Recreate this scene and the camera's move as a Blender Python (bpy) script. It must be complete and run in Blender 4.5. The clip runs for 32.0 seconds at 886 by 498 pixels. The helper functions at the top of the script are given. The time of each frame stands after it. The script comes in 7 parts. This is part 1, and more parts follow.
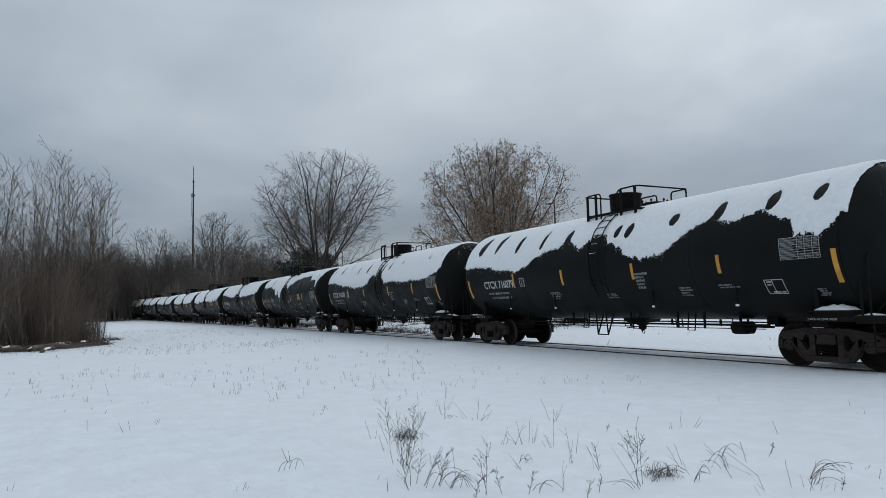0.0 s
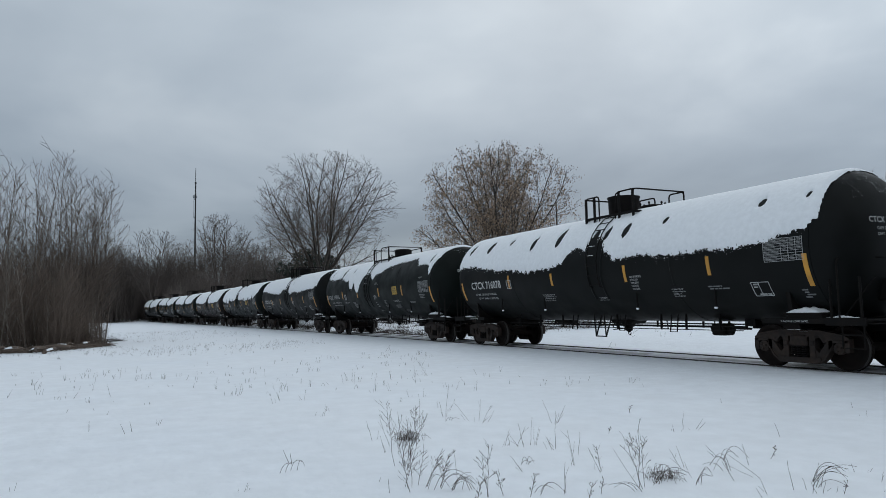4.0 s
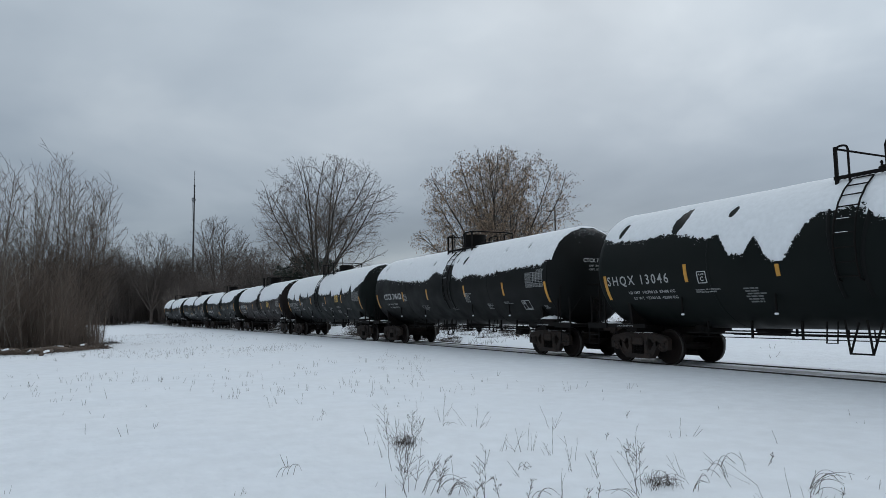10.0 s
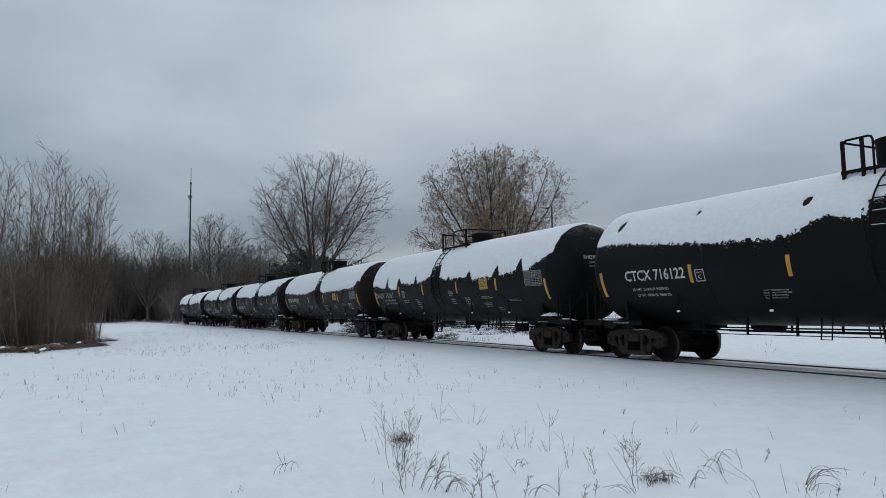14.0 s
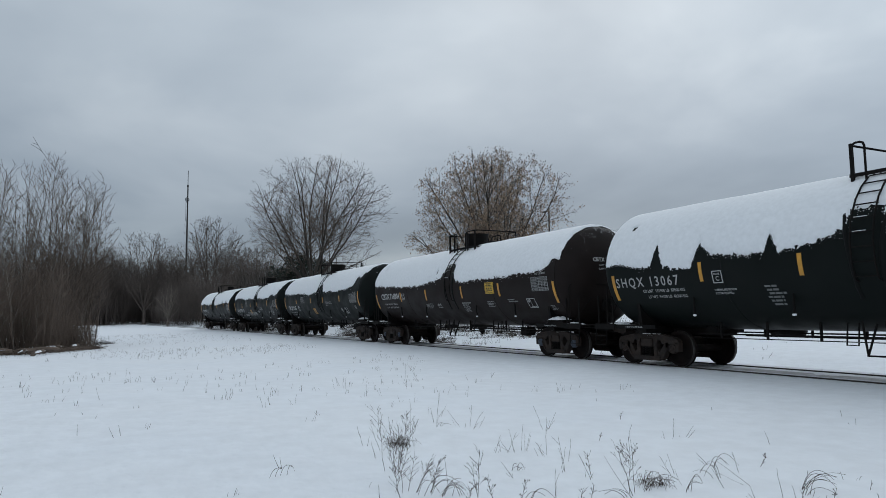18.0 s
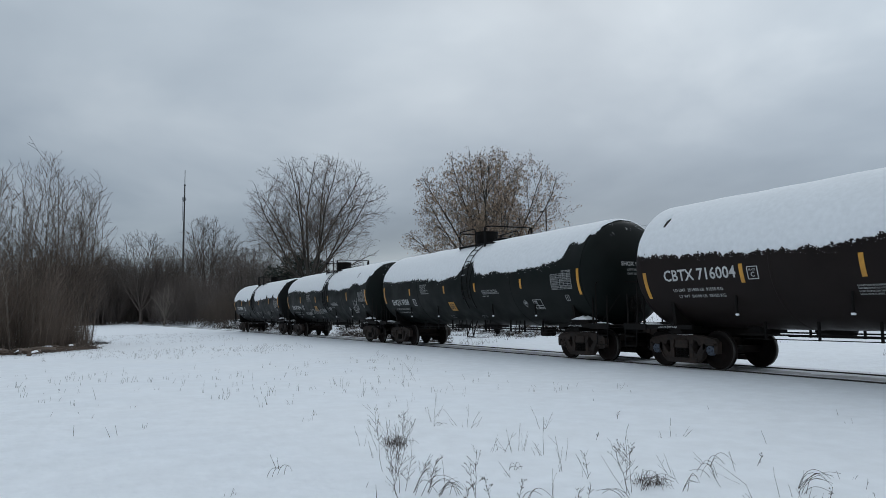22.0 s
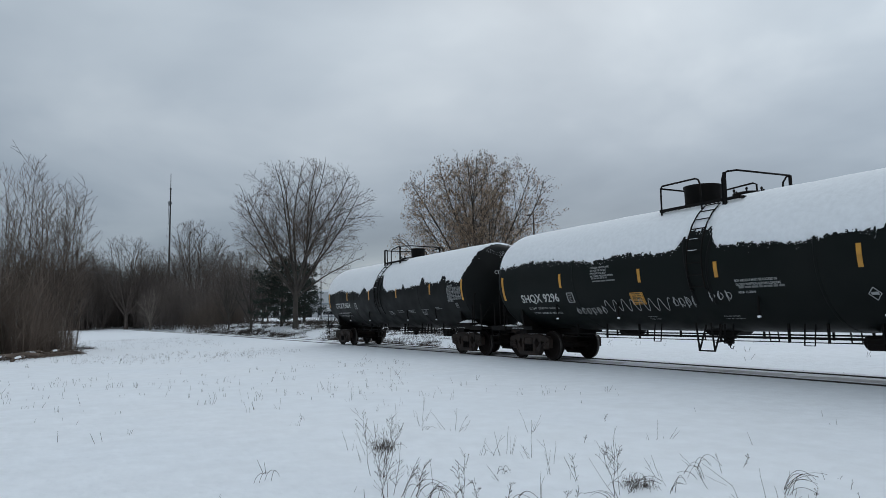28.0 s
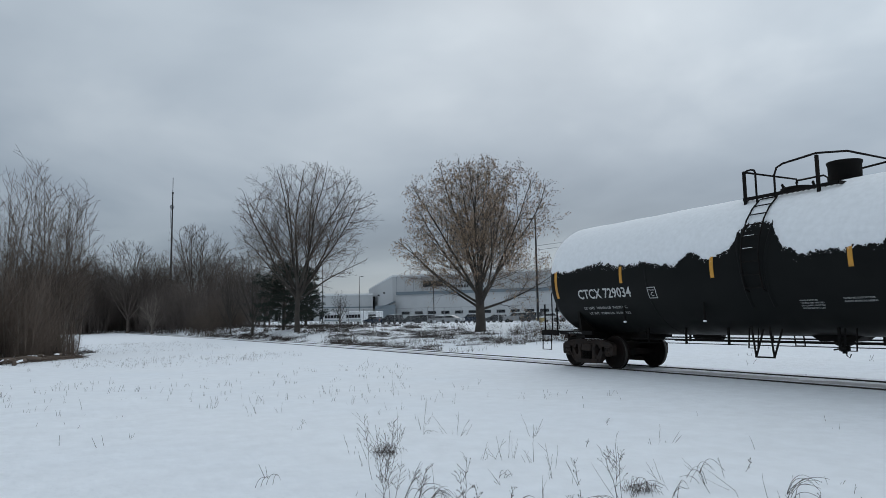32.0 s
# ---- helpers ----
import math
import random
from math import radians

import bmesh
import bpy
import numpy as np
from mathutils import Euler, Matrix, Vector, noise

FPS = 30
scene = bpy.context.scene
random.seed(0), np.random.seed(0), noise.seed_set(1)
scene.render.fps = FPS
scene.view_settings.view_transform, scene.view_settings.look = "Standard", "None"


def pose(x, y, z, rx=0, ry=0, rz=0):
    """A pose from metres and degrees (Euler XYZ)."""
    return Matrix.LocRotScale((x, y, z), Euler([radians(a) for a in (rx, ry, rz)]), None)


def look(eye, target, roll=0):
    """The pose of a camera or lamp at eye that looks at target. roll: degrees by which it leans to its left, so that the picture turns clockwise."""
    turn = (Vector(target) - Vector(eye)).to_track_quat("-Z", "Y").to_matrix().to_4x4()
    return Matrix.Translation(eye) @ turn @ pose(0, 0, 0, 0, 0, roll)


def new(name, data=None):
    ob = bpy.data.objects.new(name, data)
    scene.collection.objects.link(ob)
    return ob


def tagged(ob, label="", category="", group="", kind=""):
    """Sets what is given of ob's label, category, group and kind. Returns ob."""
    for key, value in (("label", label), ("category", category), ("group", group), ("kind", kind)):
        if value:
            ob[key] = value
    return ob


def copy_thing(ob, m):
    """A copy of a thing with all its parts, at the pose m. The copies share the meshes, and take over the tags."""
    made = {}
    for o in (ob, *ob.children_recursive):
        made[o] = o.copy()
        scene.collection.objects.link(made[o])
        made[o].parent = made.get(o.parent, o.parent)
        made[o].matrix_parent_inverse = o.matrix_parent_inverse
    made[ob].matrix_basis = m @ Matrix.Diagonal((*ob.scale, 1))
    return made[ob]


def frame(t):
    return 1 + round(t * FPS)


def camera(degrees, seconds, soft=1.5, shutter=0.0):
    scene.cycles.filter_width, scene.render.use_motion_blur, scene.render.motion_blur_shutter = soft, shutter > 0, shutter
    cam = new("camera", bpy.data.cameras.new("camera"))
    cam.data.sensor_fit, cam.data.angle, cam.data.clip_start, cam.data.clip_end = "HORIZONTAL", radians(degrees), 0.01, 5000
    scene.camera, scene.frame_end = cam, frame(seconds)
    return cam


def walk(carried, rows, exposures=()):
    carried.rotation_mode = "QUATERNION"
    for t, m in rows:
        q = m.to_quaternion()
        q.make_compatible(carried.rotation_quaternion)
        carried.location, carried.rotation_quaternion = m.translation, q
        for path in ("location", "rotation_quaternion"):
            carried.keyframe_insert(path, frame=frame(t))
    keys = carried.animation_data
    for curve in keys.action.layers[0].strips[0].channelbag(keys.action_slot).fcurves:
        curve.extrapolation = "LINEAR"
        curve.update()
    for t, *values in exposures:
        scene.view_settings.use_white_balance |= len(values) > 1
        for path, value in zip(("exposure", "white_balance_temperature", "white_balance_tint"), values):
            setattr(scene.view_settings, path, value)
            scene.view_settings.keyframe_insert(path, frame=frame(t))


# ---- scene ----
# x runs along the track in the way the train goes, y away from the camera, z up from the rail heads
RAIL_NEAR, GAUGE = 13.785, 1.51
TRACK_Y = RAIL_NEAR + GAUGE / 2
EYE = (0.0, 0.0, 1.435)

cam = camera(65.45, 32.0, soft=0.4)
walk(cam, [(t, pose(*EYE, rx, ry, rz)) for t, rx, ry, rz in (
    (0, 94.81, 1.25, 63.56),
    (0.5, 94.79, 1.23, 63.44),
    (1, 94.81, 1.25, 63.35),
    (1.5, 94.94, 1.21, 63.43),
    (2, 94.99, 1.19, 63.56),
    (2.5, 95.02, 1.26, 63.68),
    (3, 94.95, 1.26, 63.79),
    (3.5, 94.94, 1.21, 63.74),
    (5.5, 95.06, 1.08, 63.66),
    (6, 95.07, 1.01, 63.64),
    (6.5, 95.10, 1.00, 63.73),
    (7, 95.14, 0.93, 63.76),
    (7.5, 95.15, 0.89, 63.66),
    (8, 95.18, 0.87, 63.62),
    (8.5, 95.23, 0.89, 63.58),
    (9, 95.28, 0.85, 63.53),
    (9.5, 95.32, 0.83, 63.53),
    (10, 95.33, 0.78, 63.54),
    (10.5, 95.39, 0.76, 63.54),
    (11, 95.37, 0.76, 63.53),
    (11.5, 95.29, 0.78, 63.54),
    (12, 95.20, 0.82, 63.48),
    (12.5, 95.16, 0.84, 63.40),
    (13, 95.19, 0.83, 63.33),
    (13.5, 95.13, 0.86, 63.31),
    (14, 95.09, 0.86, 63.29),
    (14.5, 95.13, 0.83, 63.28),
    (16.5, 95.33, 0.79, 63.16),
    (17, 95.39, 0.77, 63.13),
    (17.5, 95.40, 0.72, 63.09),
    (18, 95.38, 0.71, 63.04),
    (18.5, 95.37, 0.66, 63.02),
    (19, 95.33, 0.62, 62.95),
    (19.5, 95.29, 0.63, 62.92),
    (20, 95.30, 0.64, 62.95),
    (20.5, 95.33, 0.64, 62.99),
    (21, 95.37, 0.67, 62.95),
    (21.5, 95.36, 0.68, 62.89),
    (22, 95.35, 0.73, 62.81),
    (22.5, 95.35, 0.73, 62.72),
    (23, 95.42, 0.88, 62.57),
    (23.5, 95.56, 0.90, 62.41),
    (24, 95.69, 0.96, 62.30),
    (24.5, 95.75, 0.97, 62.21),
    (25, 95.83, 0.96, 62.10),
    (25.5, 95.86, 0.98, 62.05),
    (27.5, 95.78, 0.95, 61.84),
    (28, 95.63, 0.97, 61.81),
    (28.5, 95.51, 0.94, 61.77),
    (29, 95.50, 0.95, 61.69),
    (29.5, 95.51, 0.96, 61.63),
    (30, 95.58, 0.97, 61.56),
    (30.5, 95.71, 0.98, 61.48),
    (31, 95.83, 0.92, 61.57),
    (31.5, 95.91, 0.90, 61.78),
    (32, 95.95, 0.95, 61.95),
)])

# ---- world and light: an overcast winter day ----
SUN_ELEVATION, SUN_AZIMUTH = 38.0, -50.0
world = bpy.data.worlds.new("overcast_sky")
scene.world = world
world.use_nodes = True


def build_sky(tree):
    n, l = tree.nodes, tree.links
    n.clear()
    out, bg = n.new("ShaderNodeOutputWorld"), n.new("ShaderNodeBackground")
    coord, sep = n.new("ShaderNodeTexCoord"), n.new("ShaderNodeSeparateXYZ")
    l.new(coord.outputs["Generated"], sep.inputs[0])
    # project the direction on a flat cloud deck, so that clouds shrink towards the horizon
    lift = n.new("ShaderNodeMath")
    lift.operation = "MAXIMUM"
    l.new(sep.outputs["Z"], lift.inputs[0])
    lift.inputs[1].default_value = 0.0
    add = n.new("ShaderNodeMath")
    add.operation = "ADD"
    l.new(lift.outputs[0], add.inputs[0])
    add.inputs[1].default_value = 0.22
    flat = n.new("ShaderNodeVectorMath")
    flat.operation = "DIVIDE"
    comb = n.new("ShaderNodeCombineXYZ")
    for k in range(3):
        l.new(add.outputs[0], comb.inputs[k])
    l.new(coord.outputs["Generated"], flat.inputs[0])
    l.new(comb.outputs[0], flat.inputs[1])
    big = n.new("ShaderNodeTexNoise")
    big.inputs["Scale"].default_value, big.inputs["Detail"].default_value, big.inputs["Roughness"].default_value = 0.95, 5.0, 0.48
    big.inputs["Distortion"].default_value = 0.25
    l.new(flat.outputs[0], big.inputs["Vector"])
    ramp = n.new("ShaderNodeValToRGB")
    ramp.color_ramp.elements[0].position, ramp.color_ramp.elements[0].color = 0.35, (0.375, 0.440, 0.507, 1)
    ramp.color_ramp.elements[1].position, ramp.color_ramp.elements[1].color = 0.66, (0.65, 0.718, 0.772, 1)
    mid = ramp.color_ramp.elements.new(0.52)
    mid.color = (0.495, 0.565, 0.630, 1)
    l.new(big.outputs["Fac"], ramp.inputs[0])
    # darker, bluer cloud base low down
    low = n.new("ShaderNodeValToRGB")
    low.color_ramp.elements[0].position, low.color_ramp.elements[0].color = 0.02, (0.47, 0.51, 0.56, 1)
    low.color_ramp.elements[1].position, low.color_ramp.elements[1].color = 0.40, (1.08, 1.07, 1.05, 1)
    dip = low.color_ramp.elements.new(0.13)
    dip.color = (0.44, 0.47, 0.515, 1)
    rise = low.color_ramp.elements.new(0.24)
    rise.color = (0.70, 0.715, 0.735, 1)
    l.new(sep.outputs["Z"], low.inputs[0])
    mul = n.new("ShaderNodeMix")
    mul.data_type, mul.blend_type = "RGBA", "MULTIPLY"
    mul.inputs[0].default_value = 1.0
    l.new(ramp.outputs[0], mul.inputs[6])
    l.new(low.outputs[0], mul.inputs[7])
    # the cloud is thinner towards one side of the horizon
    dot = n.new("ShaderNodeVectorMath")
    dot.operation = "DOT_PRODUCT"
    l.new(coord.outputs["Generated"], dot.inputs[0])
    dot.inputs[1].default_value = (0.476, 0.879, 0.0)
    side = n.new("ShaderNodeMath")
    side.operation = "MULTIPLY_ADD"
    l.new(dot.outputs["Value"], side.inputs[0])
    side.inputs[1].default_value, side.inputs[2].default_value = 0.17, 1.0
    thick = n.new("ShaderNodeVectorMath")
    thick.operation = "SCALE"
    l.new(mul.outputs[2], thick.inputs[0])
    l.new(side.outputs[0], thick.inputs["Scale"])
    sky = n.new("ShaderNodeTexSky")
    sky.sky_type, sky.sun_disc = "NISHITA", False
    sky.sun_elevation, sky.sun_rotation = radians(SUN_ELEVATION), radians(SUN_AZIMUTH)
    thin = n.new("ShaderNodeMix")
    thin.data_type, thin.blend_type = "RGBA", "ADD"
    thin.inputs[0].default_value = 0.012
    l.new(thick.outputs[0], thin.inputs[6])
    l.new(sky.outputs[0], thin.inputs[7])
    l.new(thin.outputs[2], bg.inputs["Color"])
    bg.inputs["Strength"].default_value = 0.95
    l.new(bg.outputs[0], out.inputs[0])


build_sky(world.node_tree)
sun = new("sun", bpy.data.lights.new("sun", "SUN"))
sun.data.energy, sun.data.angle, sun.data.color = 0.42, radians(40), (0.96, 0.98, 1.0)
sa, se = radians(SUN_AZIMUTH), radians(SUN_ELEVATION)
sun.matrix_world = look((30 * math.sin(sa) * math.cos(se), 30 * math.cos(sa) * math.cos(se), 30 * math.sin(se)), (0, 0, 0))


# ---- materials ----
def material(name, colour, rough=0.6, metal=0.0, vary=0.0, scale=4.0, bump=0.0, bump_scale=40.0, second=None, second_scale=0.6, per_object=0.0, per_island=0.0, ior=1.5):
    """A surface with variation at two scales: a fine grain and broad stains towards a second colour."""
    m = bpy.data.materials.new(name)
    m.use_nodes = True
    n, l = m.node_tree.nodes, m.node_tree.links
    b = n["Principled BSDF"]
    b.inputs["Roughness"].default_value, b.inputs["Metallic"].default_value, b.inputs["IOR"].default_value = rough, metal, ior
    coord = n.new("ShaderNodeTexCoord")
    base = n.new("ShaderNodeRGB")
    base.outputs[0].default_value = (*colour, 1)
    col = base.outputs[0]
    if second:
        broad = n.new("ShaderNodeTexNoise")
        broad.inputs["Scale"].default_value, broad.inputs["Detail"].default_value = second_scale, 6
        l.new(coord.outputs["Object"], broad.inputs["Vector"])
        r = n.new("ShaderNodeMapRange")
        r.inputs["From Min"].default_value, r.inputs["From Max"].default_value = 0.42, 0.68
        l.new(broad.outputs["Fac"], r.inputs["Value"])
        mix = n.new("ShaderNodeMix")
        mix.data_type = "RGBA"
        mix.inputs[7].default_value = (*second, 1)
        l.new(r.outputs[0], mix.inputs[0])
        l.new(col, mix.inputs[6])
        col = mix.outputs[2]
    if vary:
        grain = n.new("ShaderNodeTexNoise")
        grain.inputs["Scale"].default_value, grain.inputs["Detail"].default_value = scale, 5
        l.new(coord.outputs["Object"], grain.inputs["Vector"])
        r = n.new("ShaderNodeMapRange")
        r.inputs["From Min"].default_value, r.inputs["From Max"].default_value = 0.3, 0.7
        r.inputs["To Min"].default_value, r.inputs["To Max"].default_value = 1 - vary, 1 + vary
        l.new(grain.outputs["Fac"], r.inputs["Value"])
        hsv = n.new("ShaderNodeHueSaturation")
        l.new(r.outputs[0], hsv.inputs["Value"])
        l.new(col, hsv.inputs["Color"])
        col = hsv.outputs[0]
        rr = n.new("ShaderNodeMapRange")
        rr.inputs["From Min"].default_value, rr.inputs["From Max"].default_value = 0.3, 0.7
        rr.inputs["To Min"].default_value, rr.inputs["To Max"].default_value = max(0.03, rough - 0.12), min(1, rough + 0.12)
        l.new(grain.outputs["Fac"], rr.inputs["Value"])
        l.new(rr.outputs[0], b.inputs["Roughness"])
    if per_object or per_island:
        src = n.new("ShaderNodeObjectInfo") if per_object else n.new("ShaderNodeNewGeometry")
        amount = per_object or per_island
        r = n.new("ShaderNodeMapRange")
        r.inputs["To Min"].default_value, r.inputs["To Max"].default_value = 1 - amount, 1 + amount
        l.new(src.outputs["Random" if per_object else "Random Per Island"], r.inputs["Value"])
        hsv = n.new("ShaderNodeHueSaturation")
        l.new(r.outputs[0], hsv.inputs["Value"])
        l.new(col, hsv.inputs["Color"])
        col = hsv.outputs[0]
    l.new(col, b.inputs["Base Color"])
    if bump:
        bn = n.new("ShaderNodeTexNoise")
        bn.inputs["Scale"].default_value, bn.inputs["Detail"].default_value = bump_scale, 6
        l.new(coord.outputs["Object"], bn.inputs["Vector"])
        bp = n.new("ShaderNodeBump")
        bp.inputs["Strength"].default_value, bp.inputs["Distance"].default_value = 1.0, bump
        l.new(bn.outputs["Fac"], bp.inputs["Height"])
        l.new(bp.outputs[0], b.inputs["Normal"])
    return m


BLACK = material("black_tank_paint", (0.0085, 0.0095, 0.0095), 0.5, 0, 0.16, 1.6, 0.0015, 1.1, (0.012, 0.0125, 0.012), 0.5, ior=1.18)
BROWN_BLACK = material("brown_black_tank_paint", (0.0175, 0.0130, 0.0122), 0.5, 0, 0.16, 1.6, 0.0015, 1.1, (0.0205, 0.0160, 0.0150), 0.5, ior=1.18)
GREEN_BLACK = material("green_black_tank_paint", (0.0075, 0.0102, 0.0096), 0.5, 0, 0.16, 1.6, 0.0015, 1.1, (0.011, 0.0128, 0.0122), 0.5, ior=1.18)
IRON = material("grimy_black_iron", (0.0068, 0.0062, 0.0060), 0.7, 0, 0.3, 9, 0.002, 40, (0.011, 0.0085, 0.0072), 2.5, ior=1.22)
CAST = material("rusty_cast_steel", (0.027, 0.0215, 0.0192), 0.75, 0, 0.35, 11, 0.003, 60, (0.042, 0.0290, 0.0230), 3.0, ior=1.3)
CAPPAINT = material("blue_grey_cap_paint", (0.05, 0.062, 0.085), 0.6, 0, 0.2, 9)
WHEEL = material("brown_rusted_wheel_steel", (0.0115, 0.0070, 0.0058), 0.8, 0, 0.3, 8, 0.001, 60, (0.0070, 0.0055, 0.0050), 3, ior=1.25)
TREAD = material("worn_bright_tread_steel", (0.07, 0.065, 0.06), 0.45, 0.6, 0.2, 20)
RAIL = material("dark_rusted_rail_steel", (0.035, 0.027, 0.022), 0.7, 0.2, 0.3, 6, 0.001, 40, (0.02, 0.016, 0.014), 1.5)
RAILHEAD = material("worn_rail_head_steel", (0.12, 0.115, 0.11), 0.4, 0.8, 0.2, 4)
SNOW = material("fresh_snow", (0.855, 0.882, 0.918), 0.75, 0, 0.04, 3.0, 0.03, 7.0, (0.84, 0.872, 0.915), 0.25, ior=1.31)
CAKED = material("wind_packed_snow", (0.89, 0.91, 0.935), 0.8, 0, 0.04, 9, 0.006, 34, None, ior=1.31)
BALLAST = material("thin_snow_over_ballast", (0.60, 0.61, 0.63), 0.85, 0, 0.20, 5, 0.02, 30, (0.40, 0.40, 0.41), 0.9)
AMBER = material("amber_reflective_tape", (0.62, 0.30, 0.035), 0.4, 0, 0.15, 8, 0, 1, (0.48, 0.23, 0.03), 2)
WHITE = material("white_stencil_paint", (0.50, 0.51, 0.51), 0.7, 0, 0.18, 9)
GREY = material("greyed_stencil_paint", (0.36, 0.366, 0.366), 0.7, 0, 0.2, 14)
DIM = material("faded_stencil_paint", (0.17, 0.174, 0.174), 0.7, 0, 0.25, 14)
YELLOW = material("yellow_placard_vinyl", (0.62, 0.385, 0.04), 0.5, 0, 0.12, 6)
INK = material("black_placard_ink", (0.06, 0.045, 0.02), 0.6)
BARK = material("grey_brown_bark", (0.060, 0.051, 0.043), 0.9, 0, 0.3, 3, 0.01, 20, (0.038, 0.032, 0.028), 0.8)
DARKBARK = material("dark_brown_twigs", (0.145, 0.109, 0.086), 0.9, 0, 0.3, 2, second=(0.098, 0.073, 0.058), second_scale=0.4)
GREYBARK = material("pale_grey_twigs", (0.118, 0.090, 0.072), 0.9, 0, 0.3, 2, second=(0.075, 0.056, 0.046), second_scale=0.4)
PALEBARK = material("bleached_grey_bark", (0.19, 0.165, 0.14), 0.9, 0, 0.3, 3, second=(0.12, 0.10, 0.085), second_scale=0.6)
WARMBARK = material("warm_brown_shoots", (0.092, 0.070, 0.056), 0.9, 0, 0.3, 2, second=(0.070, 0.054, 0.044), second_scale=0.4)
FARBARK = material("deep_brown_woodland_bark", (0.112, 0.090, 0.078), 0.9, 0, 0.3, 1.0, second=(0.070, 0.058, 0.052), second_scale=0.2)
BRUSH = material("dead_brown_grass_and_canes", (0.046, 0.036, 0.030), 0.9, 0, 0.3, 4, per_island=0.4)
LEAF = material("withered_tan_leaf", (0.27, 0.190, 0.130), 0.8, 0, 0.2, 3, per_island=0.45)
STRAW = material("dry_brown_weed_stem", (0.062, 0.046, 0.037), 0.85, 0, 0.3, 5, per_island=0.4)
NEEDLE = material("dark_spruce_needles", (0.017, 0.027, 0.018), 0.8, 0, 0.3, 3, per_island=0.4)
CLAD = material("pale_grey_metal_cladding", (0.47, 0.485, 0.50), 0.55, 0, 0.06, 0.3, 0.01, 2)
CLADDARK = material("blue_grey_metal_cladding", (0.16, 0.20, 0.23), 0.55, 0, 0.1, 0.4)
ROOFING = material("white_roof_edge", (0.72, 0.74, 0.76), 0.6, 0, 0.05, 1)
ZINC = material("galvanised_steel", (0.28, 0.29, 0.30), 0.5, 0.6, 0.15, 6)
POLE = material("dark_painted_pole", (0.014, 0.014, 0.015), 0.6, 0, 0.2, 3)
GLASS = material("dark_window_glass", (0.012, 0.014, 0.016), 0.08)
BUSWHITE = material("white_bus_paint", (0.68, 0.70, 0.72), 0.3, 0, 0.05, 1)
TYRE = material("black_tyre_rubber", (0.015, 0.015, 0.015), 0.85, 0, 0.2, 8)
PARKING = material("snowy_parking_lot", (0.55, 0.57, 0.60), 0.85, 0, 0.25, 0.5, 0.01, 3, (0.25, 0.26, 0.27), 0.12)


def paint(name, colour):
    return material(name, colour, 0.28, 0, 0.08, 2)


# ---- mesh helpers ----
def mesh_of(name, verts, faces, mat, smooth=False):
    me = bpy.data.meshes.new(name)
    me.from_pydata([tuple(map(float, v)) for v in verts], [], [tuple(map(int, q)) for q in faces])
    me.materials.append(mat)
    if smooth:
        me.polygons.foreach_set("use_smooth", [True] * len(me.polygons))
    me.update()
    return me


